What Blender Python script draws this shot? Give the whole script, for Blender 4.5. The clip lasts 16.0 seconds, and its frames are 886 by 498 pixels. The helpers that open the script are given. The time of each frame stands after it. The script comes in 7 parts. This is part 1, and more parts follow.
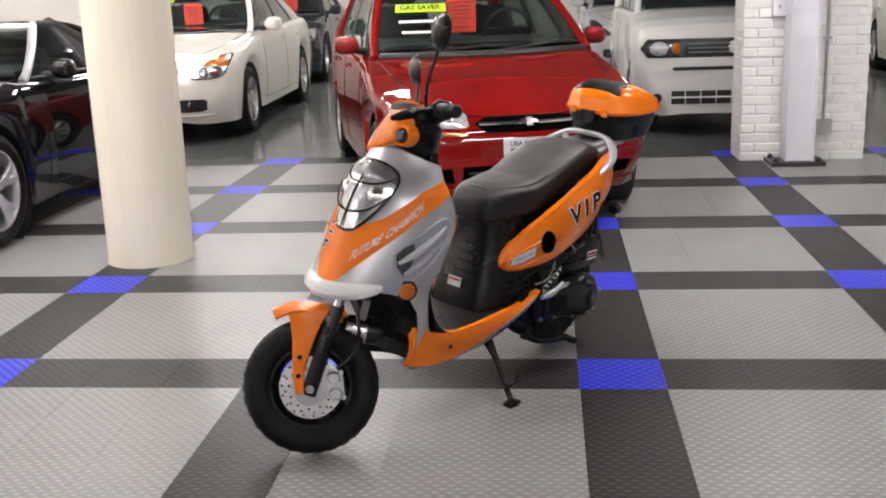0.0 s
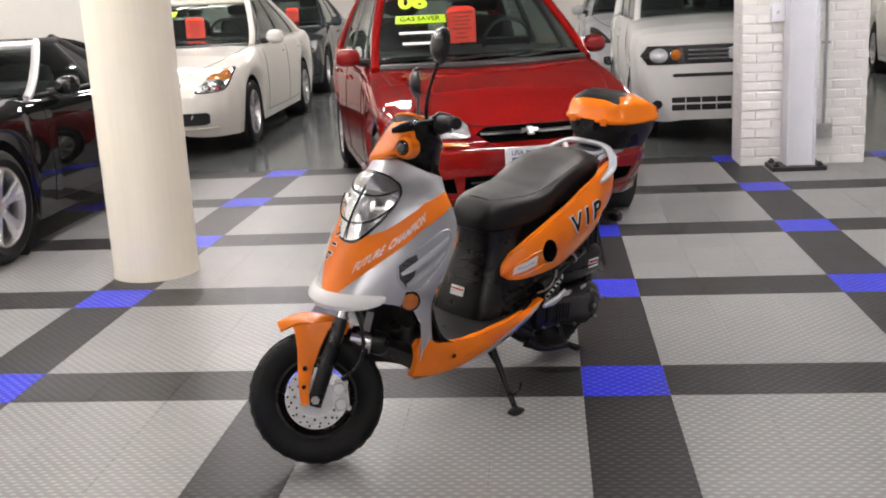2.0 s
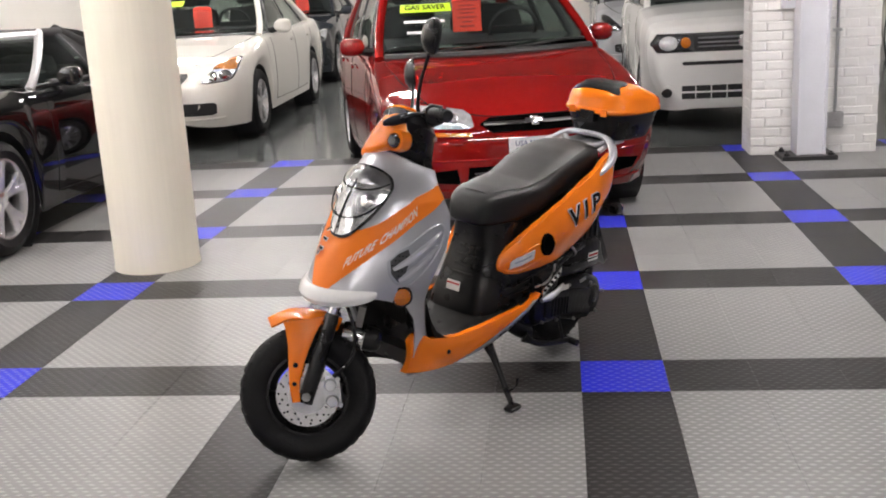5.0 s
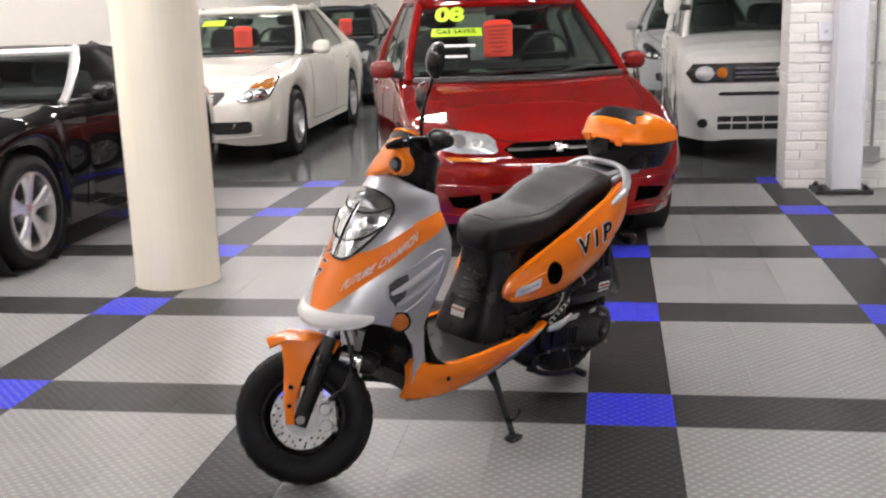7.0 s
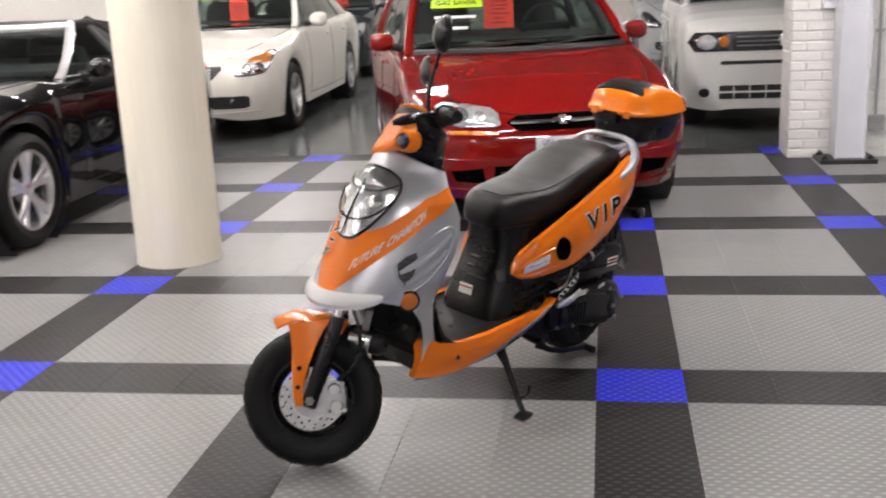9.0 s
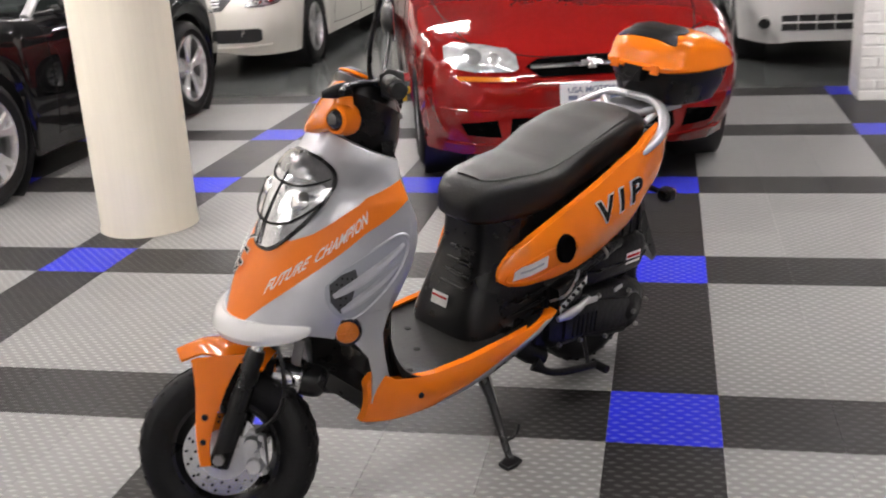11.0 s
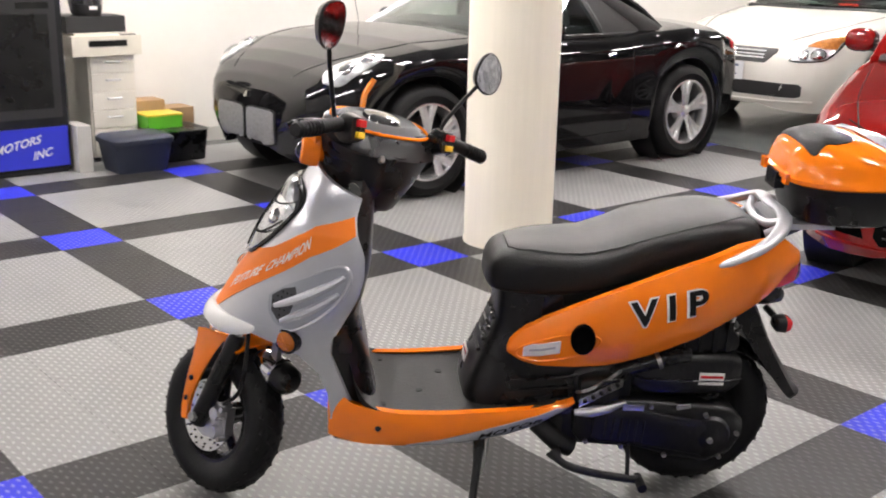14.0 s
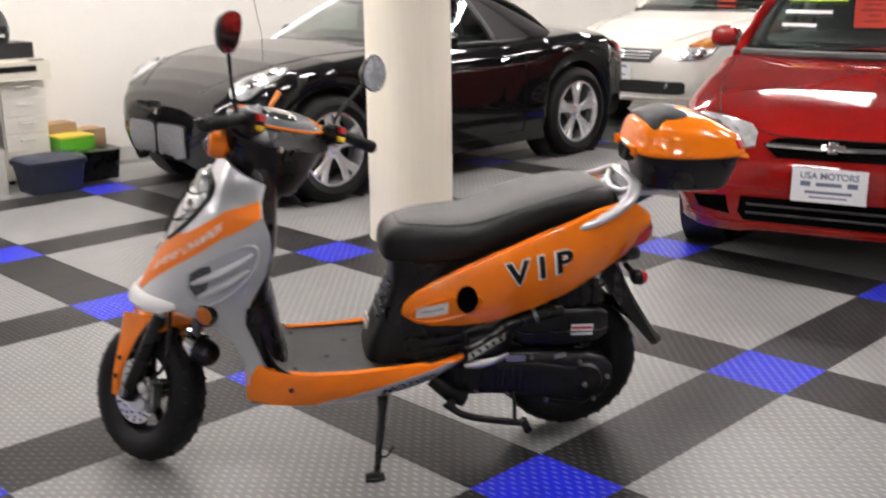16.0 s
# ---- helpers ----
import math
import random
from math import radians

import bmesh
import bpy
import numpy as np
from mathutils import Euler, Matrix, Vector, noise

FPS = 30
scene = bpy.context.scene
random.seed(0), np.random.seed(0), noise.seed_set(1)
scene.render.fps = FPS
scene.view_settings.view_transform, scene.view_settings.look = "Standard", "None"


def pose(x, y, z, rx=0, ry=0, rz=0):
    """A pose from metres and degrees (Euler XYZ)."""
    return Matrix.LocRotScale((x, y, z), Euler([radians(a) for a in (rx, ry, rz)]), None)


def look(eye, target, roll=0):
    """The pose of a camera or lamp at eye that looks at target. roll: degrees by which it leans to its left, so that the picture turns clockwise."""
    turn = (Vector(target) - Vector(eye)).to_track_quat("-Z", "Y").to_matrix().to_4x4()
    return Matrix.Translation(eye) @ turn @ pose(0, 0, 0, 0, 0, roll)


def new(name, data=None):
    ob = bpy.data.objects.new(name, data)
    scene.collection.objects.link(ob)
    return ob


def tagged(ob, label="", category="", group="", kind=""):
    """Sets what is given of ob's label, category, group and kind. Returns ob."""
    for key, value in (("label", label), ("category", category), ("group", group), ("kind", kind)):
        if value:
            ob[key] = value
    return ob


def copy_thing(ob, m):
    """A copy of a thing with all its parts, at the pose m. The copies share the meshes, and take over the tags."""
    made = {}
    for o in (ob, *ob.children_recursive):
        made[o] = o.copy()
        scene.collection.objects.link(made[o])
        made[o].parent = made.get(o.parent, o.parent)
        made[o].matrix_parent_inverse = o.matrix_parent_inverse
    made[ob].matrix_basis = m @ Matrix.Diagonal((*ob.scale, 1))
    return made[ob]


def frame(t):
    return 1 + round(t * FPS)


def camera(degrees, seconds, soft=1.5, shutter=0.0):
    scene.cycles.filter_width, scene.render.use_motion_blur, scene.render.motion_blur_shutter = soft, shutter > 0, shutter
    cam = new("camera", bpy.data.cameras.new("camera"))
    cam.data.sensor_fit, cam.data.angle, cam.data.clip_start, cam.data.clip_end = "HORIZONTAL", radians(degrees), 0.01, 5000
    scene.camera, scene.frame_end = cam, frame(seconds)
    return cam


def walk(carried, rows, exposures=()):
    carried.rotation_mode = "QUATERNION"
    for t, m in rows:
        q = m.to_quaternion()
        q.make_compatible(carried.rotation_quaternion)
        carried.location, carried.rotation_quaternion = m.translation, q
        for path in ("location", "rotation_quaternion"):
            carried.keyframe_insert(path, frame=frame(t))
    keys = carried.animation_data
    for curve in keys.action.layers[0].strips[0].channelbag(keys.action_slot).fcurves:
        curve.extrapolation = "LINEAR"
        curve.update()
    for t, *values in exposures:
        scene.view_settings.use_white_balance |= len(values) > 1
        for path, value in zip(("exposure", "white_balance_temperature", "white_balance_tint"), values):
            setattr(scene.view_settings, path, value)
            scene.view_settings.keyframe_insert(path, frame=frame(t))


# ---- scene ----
cam = camera(45.6, 16.0, 1.9, 0.8)
PATH = [
    (0, (-0.113, -3.495, 1.403), (-0.308, -1.567, 0.912), -2.0),
    (0.5, (-0.106, -3.517, 1.416), (-0.316, -1.588, 0.931), -3.0),
    (1, (-0.111, -3.524, 1.409), (-0.305, -1.59, 0.941), -2.8),
    (1.5, (-0.105, -3.526, 1.41), (-0.302, -1.591, 0.941), -2.8),
    (2, (-0.103, -3.525, 1.416), (-0.306, -1.593, 0.941), -2.9),
    (2.5, (-0.1, -3.531, 1.421), (-0.301, -1.598, 0.946), -2.6),
    (3, (-0.09, -3.511, 1.408), (-0.285, -1.579, 0.929), -2.5),
    (5.3, (-0.04, -3.435, 1.419), (-0.274, -1.511, 0.923), -3.2),
    (5.5, (-0.044, -3.397, 1.42), (-0.249, -1.468, 0.934), -2.9),
    (6, (-0.062, -3.335, 1.431), (-0.265, -1.398, 0.973), -1.9),
    (6.5, (-0.021, -3.311, 1.408), (-0.255, -1.372, 0.977), -1.2),
    (7, (0.081, -3.411, 1.412), (-0.232, -1.487, 0.963), -2.0),
    (7.5, (0.119, -3.47, 1.413), (-0.222, -1.558, 0.937), -2.1),
    (8, (0.131, -3.478, 1.412), (-0.225, -1.568, 0.938), -3.0),
    (8.5, (0.115, -3.46, 1.41), (-0.244, -1.556, 0.912), -3.0),
    (9, (0.04, -3.366, 1.42), (-0.268, -1.454, 0.918), -2.6),
    (9.2, (0.022, -3.314, 1.406), (-0.259, -1.391, 0.935), -2.7),
    (11.3, (0.224, -2.368, 1.4), (-0.264, -0.543, 0.746), -3.5),
    (11.5, (0.31, -2.276, 1.366), (-0.275, -0.48, 0.708), -4.1),
    (12, (0.582, -2.187, 1.416), (-0.122, -0.457, 0.702), -2.8),
    (12.5, (0.705, -1.941, 1.355), (-0.216, -0.307, 0.662), -1.6),
    (13, (0.908, -1.771, 1.399), (-0.173, -0.212, 0.769), 1.4),
    (13.5, (1.339, -1.721, 1.421), (0.031, -0.305, 0.888), 2.1),
    (14, (1.532, -1.73, 1.421), (0.06, -0.491, 0.876), 1.2),
    (14.5, (1.705, -1.921, 1.424), (0.237, -0.667, 0.903), -0.2),
    (15, (1.824, -2.024, 1.42), (0.381, -0.724, 0.942), 0.4),
    (15.5, (1.867, -2.028, 1.424), (0.463, -0.683, 0.956), -0.6),
    (16, (1.864, -1.925, 1.408), (0.486, -0.57, 0.894), -0.8),
]
walk(cam, [(t, look(eye, target, roll)) for t, eye, target, roll in PATH], [(0, 0.0), (9.2, 0.0), (11.3, 0.12), (12, 0.38), (12.5, 0.55), (13, 0.42), (13.5, 0.32), (14.5, 0.24), (15.5, 0.02), (16, 0.02)])

# ---- light and exposure ----
world = bpy.data.worlds.new("world")
scene.world = world
world.use_nodes = True
world.node_tree.nodes["Background"].inputs[0].default_value = (0.62, 0.66, 0.72, 1)
world.node_tree.nodes["Background"].inputs[1].default_value = 0.12
scene.view_settings.exposure = 0.0
CEIL = 3.55


# ---- materials ----
def mat(name, color, rough=0.5, metal=0.0, grain=0.12, scale=8.0, bump=0.0, bump_scale=60.0, coat=0.0, rough_var=0.08, spec=0.5, per_piece=0.0):
    """A surface with two scales of colour variation, uneven gloss and fine relief."""
    m = bpy.data.materials.new(name)
    m.use_nodes = True
    nt = m.node_tree
    n, l = nt.nodes, nt.links
    b = n["Principled BSDF"]
    tc = n.new("ShaderNodeTexCoord")
    big = n.new("ShaderNodeTexNoise")
    big.inputs["Scale"].default_value = scale
    big.inputs["Detail"].default_value = 6
    l.new(tc.outputs["Object"], big.inputs["Vector"])
    fine = n.new("ShaderNodeTexNoise")
    fine.inputs["Scale"].default_value = scale * 14
    fine.inputs["Detail"].default_value = 3
    l.new(tc.outputs["Object"], fine.inputs["Vector"])
    add = n.new("ShaderNodeMath")
    add.operation = "MULTIPLY_ADD"
    l.new(fine.outputs["Fac"], add.inputs[0])
    add.inputs[1].default_value = 0.4
    l.new(big.outputs["Fac"], add.inputs[2])
    mr = n.new("ShaderNodeMapRange")
    mr.inputs["From Min"].default_value, mr.inputs["From Max"].default_value = 0.4, 1.0
    mr.inputs["To Min"].default_value, mr.inputs["To Max"].default_value = 1 - grain, 1 + grain
    l.new(add.outputs[0], mr.inputs["Value"])
    val = mr.outputs[0]
    if per_piece:
        info = n.new("ShaderNodeObjectInfo")
        pr = n.new("ShaderNodeMapRange")
        pr.inputs["To Min"].default_value, pr.inputs["To Max"].default_value = 1 - per_piece, 1 + per_piece
        l.new(info.outputs["Random"], pr.inputs["Value"])
        mm = n.new("ShaderNodeMath")
        mm.operation = "MULTIPLY"
        l.new(val, mm.inputs[0])
        l.new(pr.outputs[0], mm.inputs[1])
        val = mm.outputs[0]
    mix = n.new("ShaderNodeVectorMath")
    mix.operation = "SCALE"
    mix.inputs[0].default_value = color[:3]
    l.new(val, mix.inputs["Scale"])
    l.new(mix.outputs[0], b.inputs["Base Color"])
    rr = n.new("ShaderNodeMapRange")
    rr.inputs["To Min"].default_value, rr.inputs["To Max"].default_value = max(0.02, rough - rough_var), min(1, rough + rough_var)
    l.new(big.outputs["Fac"], rr.inputs["Value"])
    l.new(rr.outputs[0], b.inputs["Roughness"])
    b.inputs["Metallic"].default_value = metal
    b.inputs["Coat Weight"].default_value = coat
    b.inputs["Coat Roughness"].default_value = 0.04
    b.inputs["Specular IOR Level"].default_value = spec
    if bump:
        bn = n.new("ShaderNodeTexNoise")
        bn.inputs["Scale"].default_value = bump_scale
        bn.inputs["Detail"].default_value = 4
        l.new(tc.outputs["Object"], bn.inputs["Vector"])
        bp = n.new("ShaderNodeBump")
        bp.inputs["Strength"].default_value = bump
        bp.inputs["Distance"].default_value = 0.004
        l.new(bn.outputs["Fac"], bp.inputs["Height"])
        l.new(bp.outputs[0], b.inputs["Normal"])
    return m


def paint(name, color, flake=0.03, rough=0.3, coat=1.0):
    """Lacquered paint: a base under a glossy clear coat."""
    return mat(name, color, rough, 0.0, flake, 3.0, coat=coat, rough_var=0.05, spec=0.0)


def glass(name, color=(0.8, 0.86, 0.84), rough=0.02, ior=1.45):
    m = bpy.data.materials.new(name)
    m.use_nodes = True
    b = m.node_tree.nodes["Principled BSDF"]
    b.inputs["Base Color"].default_value = (*color, 1)
    b.inputs["Roughness"].default_value = rough
    b.inputs["Transmission Weight"].default_value = 1.0
    b.inputs["IOR"].default_value = ior
    return m


def glow(name, color, strength):
    m = bpy.data.materials.new(name)
    m.use_nodes = True
    b = m.node_tree.nodes["Principled BSDF"]
    b.inputs["Base Color"].default_value = (0.9, 0.9, 0.9, 1)
    b.inputs["Emission Color"].default_value = (*color, 1)
    b.inputs["Emission Strength"].default_value = strength
    return m


def tile_mat(name, color, rough=0.35, spec=0.5, lift=0.45):
    """Polypropylene floor tile with a diamond tread of raised lozenges, their highlights painted in as a paler colour.
    """
    m = mat(name, color, rough, 0, 0.10, 2.2, 0, spec=spec, per_piece=0.04, rough_var=0.03)
    nt = m.node_tree
    n, l = nt.nodes, nt.links
    geo = n.new("ShaderNodeNewGeometry")
    sep = n.new("ShaderNodeSeparateXYZ")
    l.new(geo.outputs["Position"], sep.inputs[0])

    def op(kind, a, bb=None, c=None):
        k = n.new("ShaderNodeMath")
        k.operation = kind
        for i, v in enumerate((a, bb, c)):
            if v is None:
                continue
            if isinstance(v, (int, float)):
                k.inputs[i].default_value = v
            else:
                l.new(v, k.inputs[i])
        return k.outputs[0]

    p = 0.3048 / 7
    x = op("MULTIPLY", sep.outputs["X"], 1 / p)
    y = op("MULTIPLY", sep.outputs["Y"], 1 / p)

    def lozenge(dx, dy, flip):
        fx = op("SUBTRACT", op("FRACT", op("ADD", x, dx)), 0.5)
        fy = op("SUBTRACT", op("FRACT", op("ADD", y, dy)), 0.5)
        a = op("ADD", fx, op("MULTIPLY", fy, flip))
        c = op("SUBTRACT", fy, op("MULTIPLY", fx, flip))
        d = op("ADD", op("MULTIPLY", op("ABSOLUTE", a), 2.6), op("MULTIPLY", op("ABSOLUTE", c), 6.5))
        return op("SUBTRACT", 1.0, op("MINIMUM", d, 1.0))

    h = op("MAXIMUM", lozenge(50.0, 50.0, 0.15), lozenge(50.5, 50.5, -0.15))
    h = op("MINIMUM", op("MULTIPLY", h, 2.2), 1.0)
    bp = n.new("ShaderNodeBump")
    bp.inputs["Strength"].default_value = 0.42
    bp.inputs["Distance"].default_value = 0.0035
    l.new(h, bp.inputs["Height"])
    l.new(bp.outputs[0], n["Principled BSDF"].inputs["Normal"])
    # highlights on the lozenges, put into the base colour by lift, uneven by noise
    glint_noise = n.new("ShaderNodeTexNoise")
    glint_noise.inputs["Scale"].default_value = 1.1
    glint_noise.inputs["Detail"].default_value = 5
    l.new(geo.outputs["Position"], glint_noise.inputs["Vector"])
    fac = op("MULTIPLY", op("MULTIPLY", h, lift), op("MINIMUM", op("MULTIPLY", glint_noise.outputs["Fac"], 1.7), 1.0))
    mixn = n.new("ShaderNodeMix")
    mixn.data_type = "RGBA"
    l.new(fac, mixn.inputs["Factor"])
    old = n["Principled BSDF"].inputs["Base Color"].links[0].from_socket
    l.new(old, mixn.inputs["A"])
    mixn.inputs["B"].default_value = (0.75, 0.75, 0.74, 1)
    l.new(mixn.outputs["Result"], n["Principled BSDF"].inputs["Base Color"])
    return m


def streak(m, along=0.05):
    """Draws the colour variation of a material out along z, as drips and brush marks."""
    nt = m.node_tree
    mp = nt.nodes.new("ShaderNodeMapping")
    mp.inputs["Scale"].default_value = (1, 1, along)
    tc = [k for k in nt.nodes if k.type == "TEX_COORD"][0]
    for k in [q for q in nt.nodes if q.type == "TEX_NOISE"]:
        nt.links.new(mp.outputs[0], k.inputs["Vector"])
    nt.links.new(tc.outputs["Object"], mp.inputs["Vector"])
    return m


M_GREY = tile_mat("tile grey", (0.24, 0.24, 0.235), 0.36, spec=0.3, lift=0.36)
M_DARK = tile_mat("tile black", (0.020, 0.0188, 0.0185), 0.38, spec=0.14, lift=0.07)
M_BLUE = tile_mat("tile blue", (0.010, 0.018, 0.56), 0.38, spec=0.2, lift=0.3)
M_EPOXY = mat("epoxy floor", (0.135, 0.145, 0.142), 0.16, 0, 0.2, 1.2, 0.03, 12, spec=0.6)
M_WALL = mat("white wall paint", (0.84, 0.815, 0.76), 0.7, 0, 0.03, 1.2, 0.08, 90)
# for the unseen walls only: darker than M_WALL to cut reflections and fill
M_GREYW = mat("unseen wall grey", (0.42, 0.42, 0.42), 0.7, 0, 0.04, 1.2, 0.08, 90)
M_CEIL = mat("ceiling paint", (0.15, 0.15, 0.15), 0.8, 0, 0.04, 1.0, 0.1, 60)
M_CREAM = streak(mat("cream pillar paint", (0.92, 0.865, 0.72), 0.42, 0, 0.06, 4.0, 0.06, 40))
M_BRICK = mat("white painted brick", (0.80, 0.79, 0.77), 0.6, 0, 0.06, 7, 0.5, 45, per_piece=0.03)
M_MORTAR = mat("painted mortar", (0.79, 0.78, 0.76), 0.8, 0, 0.1, 9, 0.4, 60)
M_STEELP = mat("grey painted steel", (0.74, 0.75, 0.80), 0.4, 0, 0.05, 5, 0.05, 40)
M_BLACKM = mat("black painted metal", (0.02, 0.02, 0.021), 0.45, 0, 0.2, 10, 0.05, 60)
M_GALV = mat("galvanised steel", (0.5, 0.5, 0.5), 0.4, 0.8, 0.15, 20, 0.04, 60)
M_BASE = mat("baseboard paint", (0.62, 0.61, 0.57), 0.5, 0, 0.08, 5)
M_TUBE = glow("lamp tube", (1.0, 0.935, 0.915), 140.0)
M_HOUSING = mat("white lamp housing", (0.8, 0.8, 0.8), 0.4)


# ---- mesh helpers ----
def part(name, bm, material, parent=None, label="", smooth=True, bevel=0.0):
    """Links a bmesh as one mesh object under a thing or a part."""
    me = bpy.data.meshes.new(name)
    if bevel:
        bmesh.ops.bevel(bm, geom=[e for e in bm.edges if e.is_manifold and e.calc_face_angle(0) > 0.6], offset=bevel, segments=2, affect="EDGES", profile=0.6)
    bmesh.ops.recalc_face_normals(bm, faces=bm.faces)
    bm.to_mesh(me)
    bm.free()
    for p in me.polygons:
        p.use_smooth = smooth
    if smooth:
        me.set_sharp_from_angle(angle=radians(38))
    mats = material if isinstance(material, (list, tuple)) else [material]
    for m in mats:
        me.materials.append(m)
    ob = new(name, me)
    if parent is not None:
        ob.parent = parent
    if label:
        ob["label"] = label
    return ob


def thing(name, m, label, category, group=""):
    e = new(name)
    e.empty_display_size = 0.1
    e.matrix_basis = m
    return tagged(e, label, category, group)


def box(x0, x1, y0, y1, z0, z1, bm=None):
    bm = bm or bmesh.new()
    v = [bm.verts.new((x, y, z)) for z in (z0, z1) for y in (y0, y1) for x in (x0, x1)]
    for f in ((0, 2, 3, 1), (4, 5, 7, 6), (0, 1, 5, 4), (2, 6, 7, 3), (0, 4, 6, 2), (1, 3, 7, 5)):
        bm.faces.new([v[i] for i in f])
    return bm


def loft(rings, closed=True, cap=True, bm=None):
    """Skins rings of equally many points."""
    bm = bm or bmesh.new()
    vs = [[bm.verts.new(p) for p in r] for r in rings]
    n = len(rings[0])
    for a, b in zip(vs, vs[1:]):
        for i in range(n if closed else n - 1):
            j = (i + 1) % n
            try:
                bm.faces.new((a[i], a[j], b[j], b[i]))
            except ValueError:
                pass
    if cap and closed:
        for r in (vs[0], vs[-1]):
            try:
                bm.faces.new(r)
            except ValueError:
                pass
    return bm


def tube(points, radius, seg=10, bm=None, cap=True):
    """A round bar along points; radius may be a list."""
    pts = [Vector(p) for p in points]
    rad = radius if isinstance(radius, (list, tuple)) else [radius] * len(pts)
    rings = []
    side = None
    for i, p in enumerate(pts):
        d = (pts[min(i + 1, len(pts) - 1)] - pts[max(i - 1, 0)]).normalized()
        if side is None:
            side = d.orthogonal().normalized()
        side = (side - d * side.dot(d)).normalized()
        up = d.cross(side)
        rings.append([p + (side * math.cos(a) + up * math.sin(a)) * rad[i] for a in (2 * math.pi * k / seg for k in range(seg))])
    return loft(rings, bm=bm, cap=cap)


def lathe(profile, seg=32, axis="Y", bm=None, center=(0, 0, 0)):
    """Turns a profile of (radius, height) about an axis; the profile closes when its ends meet the axis."""
    rings = []
    c = Vector(center)
    for k in range(seg):
        a = 2 * math.pi * k / seg
        r = []
        for rad, h in profile:
            if axis == "Y":
                r.append(c + Vector((rad * math.cos(a), h, rad * math.sin(a))))
            elif axis == "Z":
                r.append(c + Vector((rad * math.cos(a), rad * math.sin(a), h)))
            else:
                r.append(c + Vector((h, rad * math.cos(a), rad * math.sin(a))))
        rings.append(r)
    bm = bm or bmesh.new()
    vs = [[bm.verts.new(p) for p in r] for r in rings]
    for k in range(seg):
        a, b = vs[k], vs[(k + 1) % seg]
        for i in range(len(profile) - 1):
            bm.faces.new((a[i], a[i + 1], b[i + 1], b[i]))
    bmesh.ops.remove_doubles(bm, verts=bm.verts, dist=1e-6)
    return bm


def smooth_line(points, n):
    """n points along a smooth curve through points."""
    p = np.array(points, float)
    m = len(p)
    out = []
    for t in np.linspace(0, m - 1, n):
        i = min(int(t), m - 2)
        f = t - i
        p0, p1, p2, p3 = p[max(i - 1, 0)], p[i], p[i + 1], p[min(i + 2, m - 1)]
        out.append(0.5 * (2 * p1 + (p2 - p0) * f + (2 * p0 - 5 * p1 + 4 * p2 - p3) * f * f + (3 * p1 - p0 - 3 * p2 + p3) * f ** 3))
    return np.array(out)


# ---- structure ----
PITCH, TILE = 4 * 0.3048, 0.3048
XW, XE, YS, YN = -5.75, 9.0, -7.0, 18.0

part("wall_west", box(XW - 0.2, XW, YS - 0.2, YN + 0.2, 0, CEIL), M_WALL)
# east and south walls stay out of view; their grey limits bounced light
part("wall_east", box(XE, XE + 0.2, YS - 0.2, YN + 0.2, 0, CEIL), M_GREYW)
part("wall_north", box(XW, XE, YN, YN + 0.2, 0, CEIL), M_WALL)
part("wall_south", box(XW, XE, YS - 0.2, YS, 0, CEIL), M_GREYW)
part("ceiling", box(XW - 0.2, XE + 0.2, YS - 0.2, YN + 0.2, CEIL, CEIL + 0.2), M_CEIL)
part("floor_slab", box(XW - 0.2, XE + 0.2, YS - 0.2, YN + 0.2, -0.15, -0.014), M_EPOXY)
part("baseboard", box(XW, XW + 0.02, YS, YN, -0.014, 0.09), M_BASE, bevel=0.004)
for o, lab in (("wall_west", "plain white painted wall"), ("wall_east", "unseen wall that closes the room, greyed to hold down reflections"), ("wall_north", "plain white painted wall"),
               ("wall_south", "unseen wall that closes the room, greyed to hold down reflections"), ("ceiling", "flat dark grey painted ceiling"), ("floor_slab", "glossy grey epoxy showroom floor"),
               ("baseboard", "pale grey baseboard along the wall")):
    tagged(bpy.data.objects[o], lab, "structure", kind="structure")

# ceiling fittings with lit tubes, all out of view, added to light the room
lamp0 = thing("ceiling_light", pose(0, 0, CEIL), "unseen ceiling fitting with two lit tubes, added to light the room", "ceiling light", "showroom lights")
part("housing", box(-0.62, 0.62, -0.12, 0.12, -0.06, 0), M_HOUSING, lamp0, bevel=0.008)
for y in (-0.055, 0.055):
    part("tube", tube([(-0.6, y, -0.085), (0.6, y, -0.085)], 0.018, 8), M_TUBE, lamp0)
# (0.4, 0.0) follows the streak on the red bonnet; the rest brighten dim areas
spots = [(-4.5, -4.8), (-4.5, -2.4), (-4.5, 0.0), (0.4, 0.0), (-4.5, 2.4), (-2.2, 2.4), (0.4, -6.2), (3.2, -5.4), (4.9, -3.0), (2.3, 1.2), (-3.2, 0.9), (1.5, 3.4)]
spots += [(x, y) for y in (5.9, 9.7, 12.6) for x in (-4.5, -2.2, 0.4, 3.2) if (x < 0 or y > 6) and not (x == 0.4 and y > 6)]
lamp0.matrix_basis = pose(spots[0][0], spots[0][1], CEIL)
for x, y in spots[1:]:
    copy_thing(lamp0, pose(x, y, CEIL))

# round pillar
PX, PY, PR = -2.25, 1.883, 0.225
round_pillar = part("round_pillar", lathe([(0, -0.014), (PR + 0.004, -0.014), (PR + 0.004, 0.01), (PR, 0.03), (PR, CEIL), (0, CEIL)], 48, "Z", center=(PX, PY, 0)), M_CREAM)
tagged(round_pillar, "round cream painted concrete pillar", "pillar")


# ---- scooter ----
from mathutils.bvhtree import BVHTree

